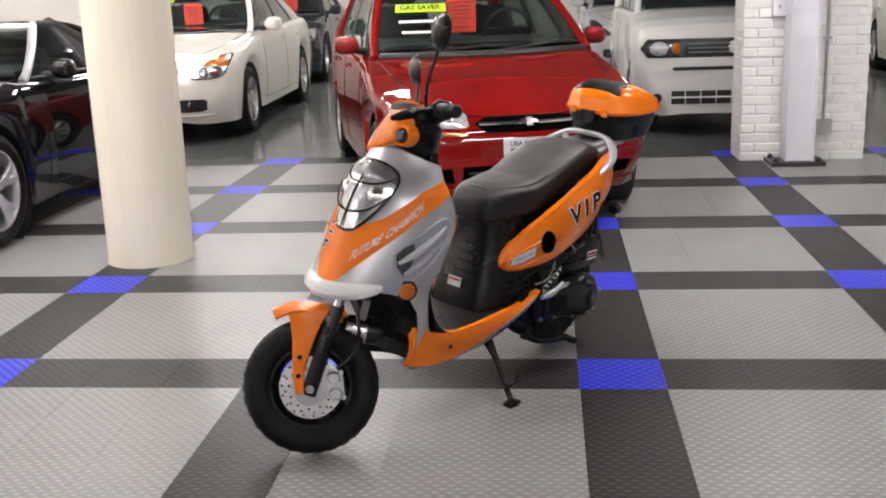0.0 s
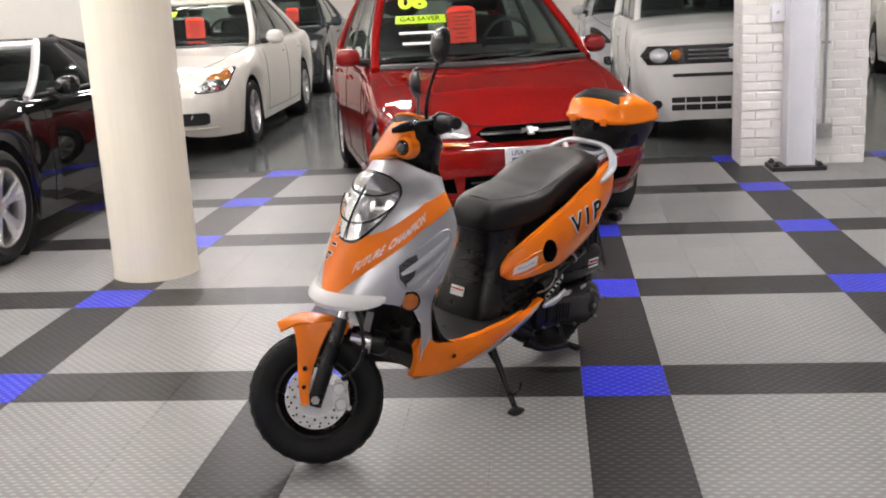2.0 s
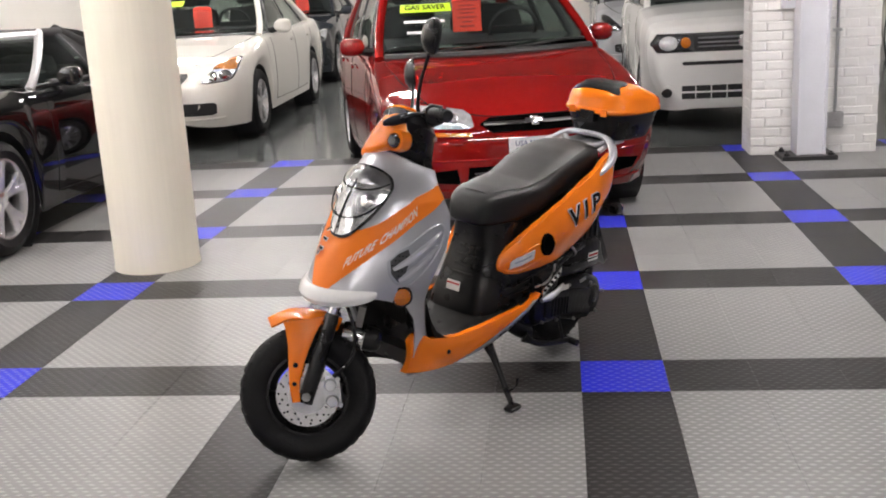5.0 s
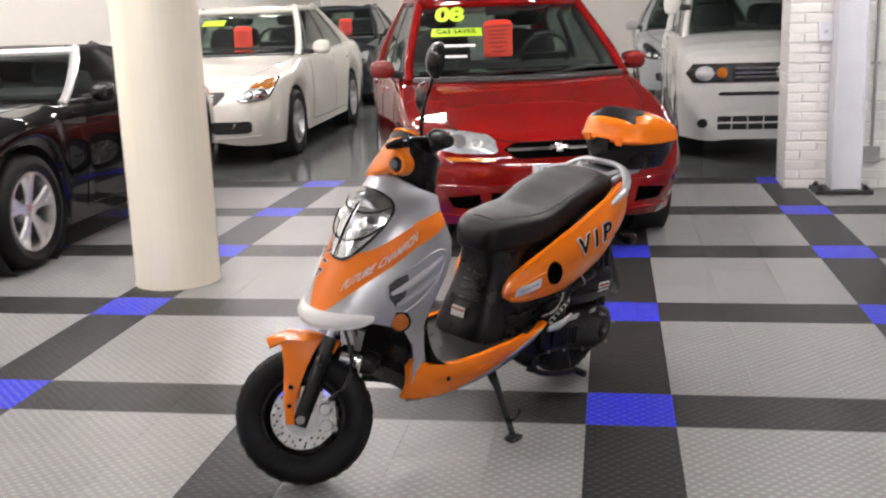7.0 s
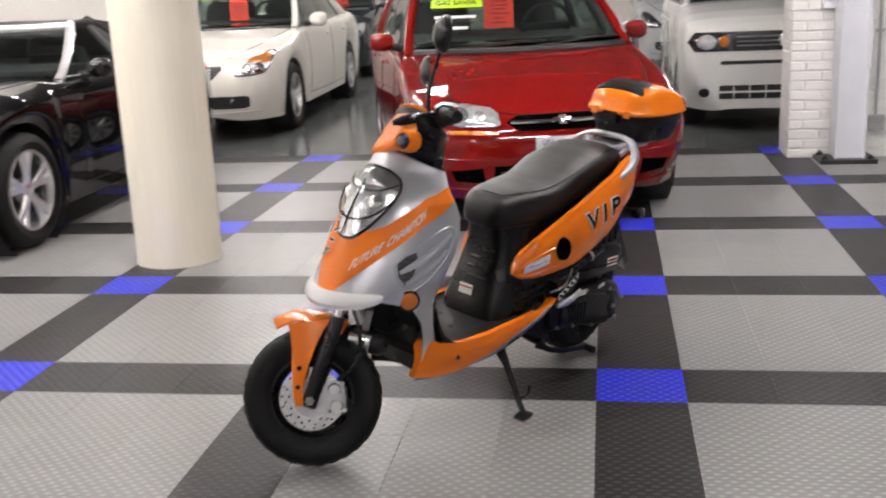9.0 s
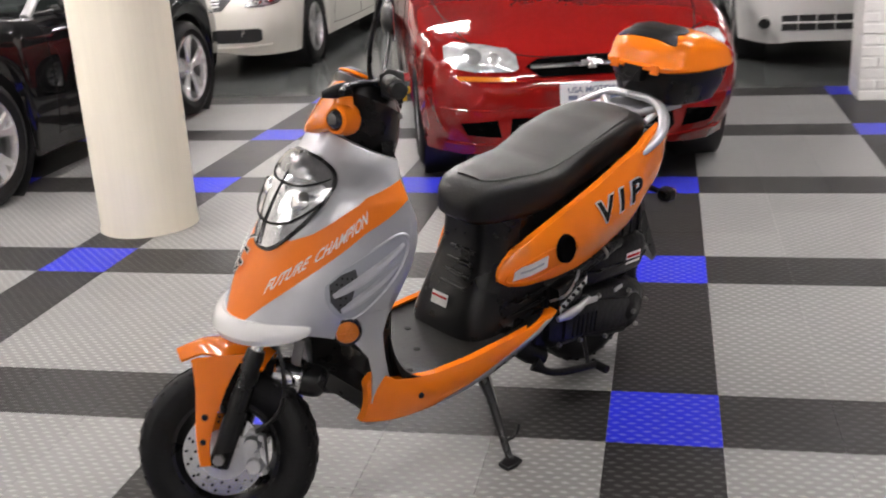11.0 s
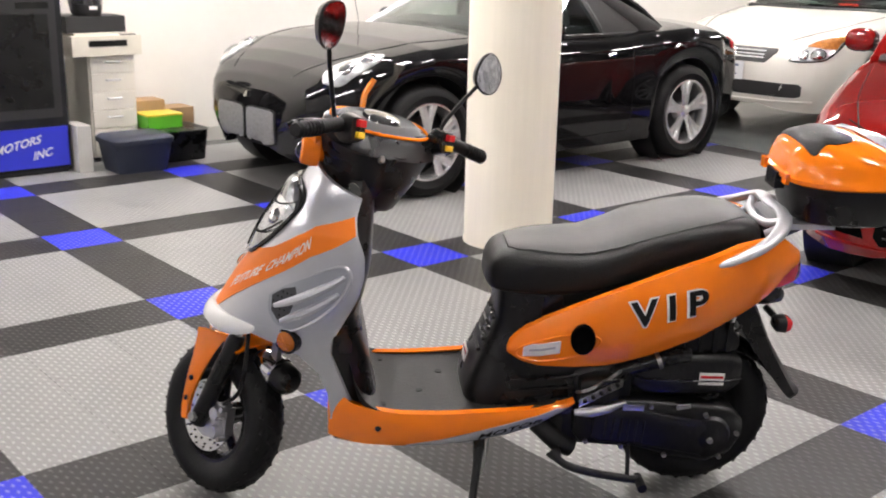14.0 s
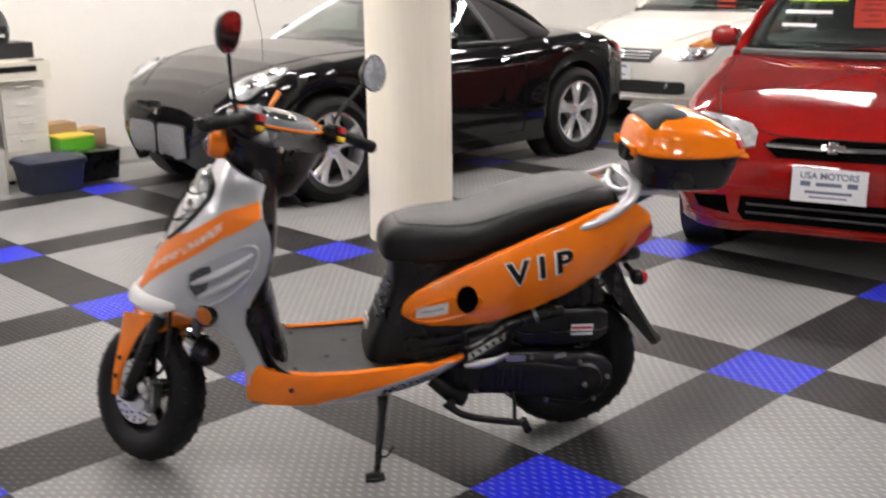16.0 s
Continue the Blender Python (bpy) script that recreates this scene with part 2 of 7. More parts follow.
M_ORANGE = paint("orange lacquer", (0.86, 0.20, 0.008), 0.05, 0.25, 1.0)
M_ORANGE.node_tree.nodes["Principled BSDF"].inputs["Coat Roughness"].default_value = 0.11
M_SILVER = mat("silver paint", (0.55, 0.56, 0.59), 0.32, 0.55, 0.05, 5, 0.02, 300, coat=0.6)
M_FLASH = mat("orange sticker film", (0.86, 0.20, 0.008), 0.42, 0.0, 0.05, 6, spec=0.35)
M_WHITEP = mat("pale silver lip", (0.86, 0.86, 0.84), 0.25, 0.0, 0.04, 5, coat=0.5)
M_BPLAS = mat("black plastic", (0.0075, 0.0075, 0.0078), 0.28, 0, 0.2, 12, 0.06, 220, spec=0.3)
M_GPLAS = mat("dark grey plastic", (0.0110, 0.0107, 0.0102), 0.4, 0, 0.6, 7, 0.3, 160, spec=0.13)
M_VINYL = mat("black seat vinyl", (0.009, 0.0088, 0.0086), 0.36, 0, 0.12, 10, 0.35, 260, spec=0.33)
M_VINYL2 = mat("grey seat vinyl", (0.036, 0.035, 0.034), 0.48, 0, 0.12, 10, 0.35, 260, spec=0.55)
M_RUBBER = mat("tyre rubber", (0.008, 0.008, 0.0085), 0.55, 0, 0.25, 14, 0.25, 120, spec=0.18)
M_CHROME = mat("chrome", (0.8, 0.8, 0.8), 0.12, 1.0, 0.05, 20)
M_ALLOY = mat("cast alloy", (0.6, 0.6, 0.61), 0.3, 0.9, 0.12, 30, 0.1, 120)
M_ENGINE = mat("black engine casting", (0.006, 0.006, 0.0063), 0.36, 0.0, 0.3, 18, 0.4, 60, spec=0.3)
M_AMBER = mat("amber lens", (0.55, 0.15, 0.008), 0.2, 0, 0.12, 60, 0.4, 110, coat=0.8)
M_REDLENS = mat("red lens", (0.5, 0.012, 0.015), 0.18, 0, 0.12, 60, 0.3, 110, coat=0.8)
M_REFLECT = mat("lamp reflector", (0.58, 0.59, 0.60), 0.18, 0.75, 0.6, 16, 0.8, 22, coat=0.5)
M_LABEL = mat("white label", (0.78, 0.77, 0.74), 0.5, 0, 0.1, 60)
M_INK = mat("black ink", (0.010, 0.010, 0.010), 0.6, spec=0.1)
# near black without gloss: shade of openings and underside, laid on as colour
M_VOID = mat("dark opening shade", (0.002, 0.002, 0.002), 0.9, spec=0.0)
M_MIRROR = mat("mirror glass", (0.85, 0.86, 0.87), 0.03, 1.0, 0.0)
M_GREYD = mat("grey decal", (0.42, 0.44, 0.48), 0.35, 0.3, 0.05, 9, coat=0.5)
M_STEEL = mat("worn steel", (0.35, 0.34, 0.33), 0.4, 0.9, 0.2, 30, 0.1, 90)
M_YELLOW = mat("yellow plastic", (0.8, 0.5, 0.02), 0.4)
M_DIMREF = mat("dim lamp reflector", (0.24, 0.245, 0.25), 0.2, 0.6, 0.4, 24, 0.6, 26, coat=0.6)
M_DASH = mat("grey dashboard paint", (0.03, 0.031, 0.033), 0.45, 0.2, 0.08, 9)
M_CABMESH = mat("grey vent mesh", (0.06, 0.062, 0.066), 0.4, 0.2, 0.1, 30)
M_SMOKE = mat("smoked lens", (0.03, 0.03, 0.032), 0.12, 0, 0.1, 10, coat=1.0)

LEAN = Matrix.Translation((0, 0.02, 0)) @ Matrix.Rotation(radians(6.5), 4, "X")
scooter = thing("motor_scooter", pose(-0.83, -0.55, 0, 0, 0, 55.93) @ LEAN, "orange and silver motor scooter leaning on its side stand", "scooter")
AX = Vector((0.34, 0, 0.74)).normalized()
STEER = Matrix.Translation((0.06, 0.02, 0.21)) @ Matrix.Rotation(radians(-50), 4, AX) @ Matrix.Translation((-0.03, 0, -0.21))


def fork_part(name, bm, material, parent=scooter, label="", **kw):
    bmesh.ops.transform(bm, matrix=STEER, verts=bm.verts)
    return part(name, bm, material, parent, label, **kw)


def tyre(radius, width, rim, x, bm=None, seg=56):
    """A scooter tyre with a rounded crown, at the axle (x, 0, radius)."""
    h = radius - rim
    prof = [(rim, -width * 0.36), (rim + h * 0.25, -width * 0.47), (rim + h * 0.55, -width * 0.5), (rim + h * 0.8, -width * 0.42), (rim + h * 0.94, -width * 0.24), (radius - 0.004, 0)]
    prof = prof + [(r, -y) for r, y in prof[-2::-1]]
    prof += [(rim - 0.012, width * 0.25), (rim - 0.012, -width * 0.25), prof[0]]
    return lathe(prof, seg, "Y", bm, (x, 0, radius))


def tread(radius, width, x):
    """Tread blocks round the crown of a tyre."""
    bm = bmesh.new()
    k = 30
    for row, (yy, dr) in enumerate(((-0.3, 0.014), (-0.1, 0.004), (0.1, 0.004), (0.3, 0.014))):
        for i in range(k):
            a = 2 * math.pi * (i + 0.5 * (row % 2)) / k
            r = radius - dr
            m = Matrix.Translation((x, 0, radius)) @ Matrix.Rotation(-a, 4, "Y") @ Matrix.Translation((r - 0.004, yy * width, 0)) @ Matrix.Rotation(0.6 if yy > 0 else -0.6, 4, "X")
            v0 = len(bm.verts)
            b2 = box(-0.004, 0.006, -width * 0.085, width * 0.085, -0.011, 0.011)
            bmesh.ops.transform(b2, matrix=m, verts=b2.verts)
            me = bpy.data.meshes.new("tmp")
            b2.to_mesh(me)
            b2.free()
            bm.from_mesh(me)
            bpy.data.meshes.remove(me)
    return bm


# front wheel, fork and fender
FR = 0.21
fw = fork_part("front_wheel", tyre(FR, 0.098, 0.128, 0.0), M_RUBBER, label="black knobbly front tyre")
fork_part("tread", tread(FR, 0.098, 0.0), M_RUBBER, fw)["kind"] = "stuff"
fork_part("rim", lathe([(0.132, -0.034), (0.118, -0.034), (0.108, -0.02), (0.1, 0), (0.108, 0.02), (0.118, 0.034), (0.132, 0.034), (0.128, 0), (0.132, -0.034)], 40, "Y", None, (0, 0, FR)), M_BPLAS, fw)
bm = lathe([(0, -0.045), (0.026, -0.045), (0.03, -0.02), (0.03, 0.045), (0, 0.045)], 20, "Y", None, (0, 0, FR))
for k in range(5):
    a = 2 * math.pi * k / 5 + 0.3
    tube([(0.02 * math.cos(a), 0, FR + 0.02 * math.sin(a)), (0.112 * math.cos(a), 0, FR + 0.112 * math.sin(a))], [0.014, 0.012], 8, bm)
fork_part("hub", bm, M_BPLAS, fw)
bm = lathe([(0.056, -0.052), (0.095, -0.052), (0.095, -0.048), (0.056, -0.048), (0.056, -0.052)], 48, "Y", None, (0, 0, FR))
disc = fork_part("brake_disc", bm, M_CHROME, fw, "drilled bright steel brake disc")
bm = bmesh.new()
for ring_r, n in ((0.066, 12), (0.077, 12), (0.087, 18)):
    for k in range(n):
        a = 2 * math.pi * (k + ring_r * 40) / n
        lathe([(0, -0.0535), (0.0032, -0.0535), (0.0032, -0.05)], 8, "Y", bm, (ring_r * math.cos(a), 0, FR + ring_r * math.sin(a)))
fork_part("drill_holes", bm, M_INK, disc)
bm = lathe([(0.0, -0.056), (0.022, -0.056), (0.034, -0.053), (0.058, -0.053), (0.058, -0.047), (0, -0.047)], 24, "Y", None, (0, 0, FR))
fork_part("disc_carrier", bm, M_ALLOY, disc)
bm = box(0.05, 0.10, -0.085, -0.035, FR - 0.045, FR + 0.05)
bmesh.ops.bevel(bm, geom=list(bm.edges), offset=0.012, segments=2, affect="EDGES")
for dz in (-0.024, 0.024):
    lathe([(0, -0.098), (0.016, -0.098), (0.02, -0.085), (0.02, -0.07)], 14, "Y", bm, (0.075, 0, FR + dz))
    lathe([(0, -0.094), (0.007, -0.094), (0.007, -0.07)], 8, "Y", bm, (0.098, 0, FR + dz * 1.6))
fork_part("brake_caliper", bm, M_ALLOY, fw, "bright alloy brake caliper")
for sy in (-1, 1):
    low = Vector((0.0, sy * 0.076, FR))
    top = low + AX * 0.36
    fk = fork_part("fork_leg", tube([low - AX * 0.02, low + AX * 0.10, low + AX * 0.24, low + AX * 0.26], [0.024, 0.024, 0.023, 0.02], 14), M_BPLAS, scooter)
    fork_part("fork_tube", tube([low + AX * 0.25, top], 0.0145, 14), M_CHROME, fk, "chrome fork tube")
    fork_part("axle_nut", lathe([(0, sy * 0.108), (0.013, sy * 0.108), (0.015, sy * 0.09)], 6, "Y", None, (0, 0, FR)), M_STEEL, fk)
fork_part("fork_yoke", tube([Vector((0, -0.09, FR)) + AX * 0.33, Vector((0, 0.09, FR)) + AX * 0.33], 0.022, 10), M_BPLAS)
fork_part("steering_stem", tube([Vector((0, 0, FR)) + AX * 0.33, Vector((0, 0, FR)) + AX * 0.76], 0.018, 10), M_BPLAS)

# fender: a hood over the wheel that ends in a beak, with two stays that run down the fork
rings = []
for k, a in enumerate(np.linspace(math.radians(106), math.radians(58), 16)):
    f = k / 15
    r = 0.272 - 0.02 * f
    wid = 0.010 + 0.080 * min(1, (f * 1.9) ** 0.8) - 0.02 * max(0, f - 0.7)
    c = Vector((r * math.cos(a), 0, FR + r * math.sin(a)))
    out = Vector((math.cos(a), 0, math.sin(a)))
    if f < 0.2:
        c += Vector((-0.02 * (0.2 - f) / 0.2, 0, -0.015 * (0.2 - f) / 0.2))
    ring = []
    for s in np.linspace(-1, 1, 11):
        ring.append(c + Vector((0, s * wid, 0)) - out * (0.030 * abs(s) ** 2.4))
    for s in np.linspace(1, -1, 11):
        ring.append(c + Vector((0, s * (wid - 0.004), 0)) - out * (0.030 * abs(s) ** 2.4 + 0.005))
    rings.append(ring)
fender = fork_part("front_fender", loft(rings), M_ORANGE, label="glossy orange front fender")
for sy in (-1, 1):
    pts = [(0.022, sy * 0.082, FR + 0.236), (0.002, sy * 0.092, FR + 0.17), (-0.018, sy * 0.099, FR + 0.10), (-0.029, sy * 0.101, FR + 0.045), (-0.03, sy * 0.1, FR - 0.005)]
    hw = [0.062, 0.036, 0.022, 0.015, 0.012]
    rings = [[Vector(p) + Vector((dx * w, dy * 0.007, -abs(dx) * 0.006)) for dx, dy in ((-1, -0.6), (-0.8, 1), (0.8, 1), (1, -0.6), (0.8, -1), (-0.8, -1))] for p, w in zip(smooth_line(pts, 12), np.interp(np.linspace(0, 4, 12), range(5), hw))]
    stay = fork_part("fender_stay", loft(rings), M_ORANGE, fender)
    for h in (0.045, 0.10):
        fork_part("bolt", lathe([(0, sy * 0.0115), (0.006, sy * 0.011), (0.008, sy * 0.006)], 8, "Y", None, (-0.0365 + h * 0.18, sy * 0.1, FR + h)), M_INK, stay)
fork_part("brake_hose", tube(smooth_line([(0.085, -0.075, FR + 0.05), (0.15, -0.085, FR + 0.10), (0.165, -0.09, FR + 0.2), (0.13, -0.07, FR + 0.33)], 14), 0.0055, 8), M_BPLAS)
horn = part("horn", lathe([(0, -0.078), (0.026, -0.076), (0.036, -0.066), (0.039, -0.05), (0.039, 0.01), (0.033, 0.045), (0.022, 0.066), (0, 0.07)], 24, "Y"), M_BPLAS, scooter, "glossy black horn with a bright collar")
horn.matrix_basis = Matrix.Translation((0.185, -0.02, 0.37)) @ Vector((0.64, -0.74, -0.2)).to_track_quat("-Y", "Z").to_matrix().to_4x4()
part("collar", lathe([(0.039, -0.022), (0.043, -0.018), (0.043, 0.012), (0.037, 0.045), (0.032, 0.046)], 24, "Y"), M_CHROME, horn, "bright collar")
part("bracket", box(-0.008, 0.008, -0.01, 0.012, 0.035, 0.10), M_STEEL, horn)

# front shield
LV = [(0.20, 0.01, 0.41, 0.12), (0.30, 0.01, 0.395, 0.134), (0.36, 0.01, 0.37, 0.142), (0.43, 0.012, 0.347, 0.154), (0.49, 0.014, 0.328, 0.169), (0.54, 0.03, 0.333, 0.182), (0.58, 0.055, 0.352, 0.19), (0.64, 0.092, 0.385, 0.196),
      (0.70, 0.137, 0.403, 0.198), (0.753, 0.174, 0.404, 0.194), (0.803, 0.208, 0.388, 0.182), (0.84, 0.232, 0.386, 0.158), (0.88, 0.258, 0.40, 0.128), (0.905, 0.274, 0.405, 0.118), (0.925, 0.288, 0.408, 0.112), (0.945, 0.302, 0.41, 0.108)]


def shield(t, z, off=0.0):
    """A point of the front shield: t from -1 (left rear edge) over 0 (nose) to 1, at the height z."""
    zs = [q[0] for q in LV]
    u0, ue, we = (float(np.interp(z, zs, [q[k] for q in LV])) for k in (1, 2, 3))
    a = abs(t)
    p = 1.75
    x = u0 + (ue - u0) * a ** p
    y = we * (1 - (1 - a) ** 1.7) if a < 1 else we
    e = 0.01
    if off:
        q, r = shield(min(1, t + e), z), shield(max(-1, t - e), z)
        up, dn = shield(t, z + e), shield(t, z - e)
        n = (q - r).cross(up - dn).normalized()
        if n.x > 0.3 or (n.y * t < 0):
            n = -n
        return Vector((x, math.copysign(y, t), z)) + n * off
    return Vector((x, math.copysign(y, t), z))


def sheet(rows, thick, back):
    """A thick sheet from rows of points, made solid along back(point)."""
    n = len(rows[0])
    rings = [list(r) + [back(p) for p in reversed(r)] for r in rows]
    return loft(rings)


def inward(d):
    return lambda p: Vector((p.x + d * 0.7, p.y * (1 - d * 2.2), p.z))


ts = np.linspace(-1, 1, 41)
body = part("front_shield", sheet([[shield(t, 0.545 + (0.94 - 0.062 * abs(t) ** 1.6 - 0.545) * f) for t in ts] for f in np.linspace(0, 1, 34)], 0.01, inward(0.012)), M_SILVER, scooter, "silver painted front shield")
# bright lip under the nose
rows = []
for t in np.linspace(-0.56, 0.56, 37):
    w = max(0.0, 1 - (abs(t) / 0.56) ** 3)
    k = 0.25 + 0.75 * w ** 0.6
    p0 = shield(t, 0.552, 0.002)
    out = Vector((p0.x - 0.25, p0.y, 0)).normalized()
    rows.append([p0 + out * q * (0.15 + 0.85 * w) + Vector((0, 0, h * k)) for q, h in ((0.001, 0.016), (0.012, 0.009), (0.022, -0.004), (0.026, -0.018), (0.018, -0.034), (-0.01, -0.036), (-0.02, -0.02), (-0.02, 0.008))])
part("lip", loft(rows), M_WHITEP, scooter, "pale curved lip under the nose")
# orange flash
zlo = lambda a: float(np.interp(a, [0, 0.10, 0.2, 0.4, 0.67, 1.0], [0.556, 0.562, 0.598, 0.663, 0.747, 0.803]))
zhi = lambda a: float(np.interp(a, [0, 0.15, 0.3, 0.5, 0.67, 1.0], [0.74, 0.722, 0.742, 0.786, 0.817, 0.842]))
rows = [[shield(t, z, 0.0022) for z in np.linspace(zlo(abs(t)), zhi(abs(t)), 10)] for t in np.linspace(-1, 1, 61)]
flash = part("orange_flash", sheet(rows, 0.003, lambda p: Vector((p.x + 0.004, p.y * 0.985, p.z))), M_FLASH, scooter, "orange flash across the silver shield")


def on_shield(name, pts, material, off, parent=scooter, rings=6, dome=0.0, label="", back=0.006):
    """A star-shaped plate laid on the shield; pts are (t, z)."""
    c = np.mean(np.array(pts), axis=0)
    rows = []
    for k in range(rings + 1):
        f = 1 - k / rings * 0.999
        rows.append([shield(c[0] + (t - c[0]) * f, c[1] + (z - c[1]) * f, off + dome * (1 - f * f)) for t, z in pts])
    bm = bmesh.new()
    edge = [shield(t, z, off - back) for t, z in pts]
    loft([edge] + rows, bm=bm, cap=False)
    return part(name, bm, material, parent, label)


HL = smooth_line([(0.0, 0.694), (0.10, 0.698), (0.18, 0.718), (0.30, 0.768), (0.40, 0.814), (0.455, 0.843), (0.41, 0.869), (0.22, 0.888), (0.0, 0.894)], 33)
HT = 0.05
full = lambda h: [(HT + p[0], p[1]) for p in h] + [(HT - p[0], p[1]) for p in h[-2:0:-1]]
head = on_shield("headlight", full(HL), M_BPLAS, 0.006, dome=0.012, label="black-rimmed triangular headlight with clear lens")
inner = [(t * 0.93, 0.79 + (z - 0.79) * 0.94) for t, z in HL]
lens = on_shield("reflector", full(inner), M_REFLECT, 0.0095, head, dome=0.016)
lens_off = lambda t, z: 0.0105 + 0.0145 * max(0.0, 1 - (t / 0.46) ** 2 - ((z - 0.793) / 0.10) ** 2)
smoked = [(t, z) for t, z in inner if z > 0.832]
on_shield("smoked_visor", [(HT + t, z) for t, z in [(-0.30, 0.825), (-0.17, 0.815), (0.0, 0.812), (0.17, 0.815), (0.30, 0.825)] + smoked + [(-t, z) for t, z in reversed(smoked)]], M_DIMREF, 0.0128, head, dome=0.0125, label="smoked upper part of the lens")
for t in (-0.2, 0.2):
    on_shield("bulb", [(HT + t + 0.075 * math.cos(a), 0.80 + 0.019 * math.sin(a)) for a in (2 * math.pi * k / 16 for k in range(16))], M_CHROME, 0.02, head, 4, 0.008, "bright bulb bowl")
for pts in ([(0.37, 0.803), (0.2, 0.757), (0.0, 0.742), (-0.2, 0.757), (-0.37, 0.803)], [(0.41, 0.848), (0.2, 0.826), (0.0, 0.821), (-0.2, 0.826), (-0.41, 0.848)], [(0.0, 0.70), (0.0, 0.76), (0.0, 0.82), (0.0, 0.89)]):
    part("lens_rib", tube([shield(HT + t, z, 0.002 + lens_off(t, z)) for t, z in smooth_line(pts, 13)], 0.0026, 6), M_INK, head)
# side vents with fins
for s in (-1, 1):
    vent = on_shield("side_vent", [(s * a, z) for a, z in smooth_line([(0.525, 0.642), (0.58, 0.605), (0.68, 0.573), (0.79, 0.562), (0.88, 0.598), (0.935, 0.66), (0.935, 0.715), (0.87, 0.728), (0.72, 0.702), (0.585, 0.668), (0.525, 0.642)], 40)[:-1]], M_GREYD, 0.003, label="recessed vent with silver fins")
    mesh = on_shield("vent_mesh", [(s * a, z) for a, z in ((0.545, 0.643), (0.60, 0.606), (0.69, 0.578), (0.72, 0.60), (0.70, 0.65), (0.66, 0.672), (0.59, 0.662))], M_CABMESH, 0.0045, vent, 3, label="black honeycomb mesh")
    for i in range(5):
        for j in range(5):
            a, z = 0.575 + 0.03 * i + 0.012 * (j % 2), 0.603 + 0.0135 * j - 0.06 * (i * 0.03)
            if np.interp(a, [0.545, 0.60, 0.69], [0.648, 0.612, 0.584]) < z < np.interp(a, [0.545, 0.59, 0.66, 0.70], [0.638, 0.656, 0.666, 0.644]) and a < 0.70:
                part("hole", tube([shield(s * a, z, 0.004), shield(s * a, z, 0.0054)], 0.0026, 6), M_INK, mesh)
    for a0, a1, z0, z1, w in ((0.60, 0.915, 0.618, 0.708, 0.010), (0.69, 0.915, 0.582, 0.664, 0.010)):
        part("fin", tube([shield(s * (a0 + (a1 - a0) * f), z0 + (z1 - z0) * f - 0.008 * math.sin(math.pi * f), 0.003) for f in np.linspace(0, 1, 12)], [0.002 + w * math.sin(math.pi * min(1.0, 0.08 + 0.85 * f)) ** 0.7 for f in np.linspace(0, 1, 12)], 8), M_SILVER, vent)
    rim = smooth_line([(0.70, 0.570), (0.79, 0.560), (0.885, 0.597), (0.94, 0.66), (0.94, 0.718), (0.87, 0.731), (0.72, 0.705)], 24)
    part("vent_rim", tube([shield(s * a, z, 0.001) for a, z in rim], [0.002 + 0.004 * math.sin(math.pi * k / 23) for k in range(24)], 8), M_SILVER, vent)
# legs of the shield
for s in (-1, 1):
    zz = np.linspace(0.56, 0.285, 24)
    rows = []
    for z in zz:
        u0, ue = (float(np.interp(z, [q[0] for q in LV], [q[k] for q in LV])) for k in (1, 2))
        xf = float(np.interp(z, [0.207, 0.30, 0.365, 0.43, 0.49, 0.52, 0.545, 0.56], [0.325, 0.328, 0.322, 0.30, 0.25, 0.19, 0.11, 0.05]))
        t0 = (max(0.0, xf - u0) / (ue - u0)) ** (1 / 1.75)
        rows.append([shield(s * (t0 + (1 - t0) * f), z, 0.0005) for f in np.linspace(0, 1, 12)])
    leg = part("shield_leg", sheet(rows, 0.01, lambda p: Vector((p.x + 0.006, p.y * 0.93, p.z))), M_SILVER, scooter)
    lp = Vector((0.226, s * 0.166, 0.529))
    ind = part("indicator", lathe([(0, 0.013), (0.018, 0.012), (0.026, 0.008), (0.029, -0.01), (0, -0.01)], 24, "Z"), M_AMBER, scooter, "round amber indicator")
    ind.matrix_basis = Matrix.Translation(lp) @ Vector((-0.55, s * 0.84, 0.0)).to_track_quat("Z", "Y").to_matrix().to_4x4()
    part("bezel", lathe([(0.027, 0.008), (0.033, 0.007), (0.0345, -0.012), (0.028, -0.012)], 24, "Z"), M_BPLAS, ind)
    for a in (0, 60, 120):
        c, d = 0.021 * math.cos(radians(a)), 0.021 * math.sin(radians(a))
        part("lens_rib", tube([(-c, -d, 0.0115), (0, 0, 0.0135), (c, d, 0.0115)], 0.0016, 6), M_AMBER, ind)
# wheel well and inner leg shield
rows = []
for z in np.linspace(0.55, 0.21, 14):
    xf = float(np.interp(z, [0.207, 0.30, 0.365, 0.43, 0.49, 0.52, 0.55], [0.308, 0.314, 0.316, 0.30, 0.26, 0.205, 0.13]))
    we = float(np.interp(z, [q[0] for q in LV], [q[3] for q in LV])) * (0.9 if z > 0.4 else 0.99)
    u0, ue, wf = (float(np.interp(z, [q[0] for q in LV], [q[k] for q in LV])) for k in (1, 2, 3))
    skin = lambda y: u0 + (ue - u0) * (1 - (1 - min(1.0, abs(y) / wf)) ** (1 / 1.7)) ** 1.75 + 0.018
    rows.append([Vector((max(skin(y), xf + 0.085 * (1 - (y / we) ** 2) * (1 if z < 0.5 else 0.7)), y, z)) for y in np.linspace(-we, we, 13)])
part("wheel_well", sheet(rows, 0.01, lambda p: Vector((p.x + 0.012, p.y * 0.98, p.z))), M_BPLAS, scooter, "black inner wheel well")
rows = []
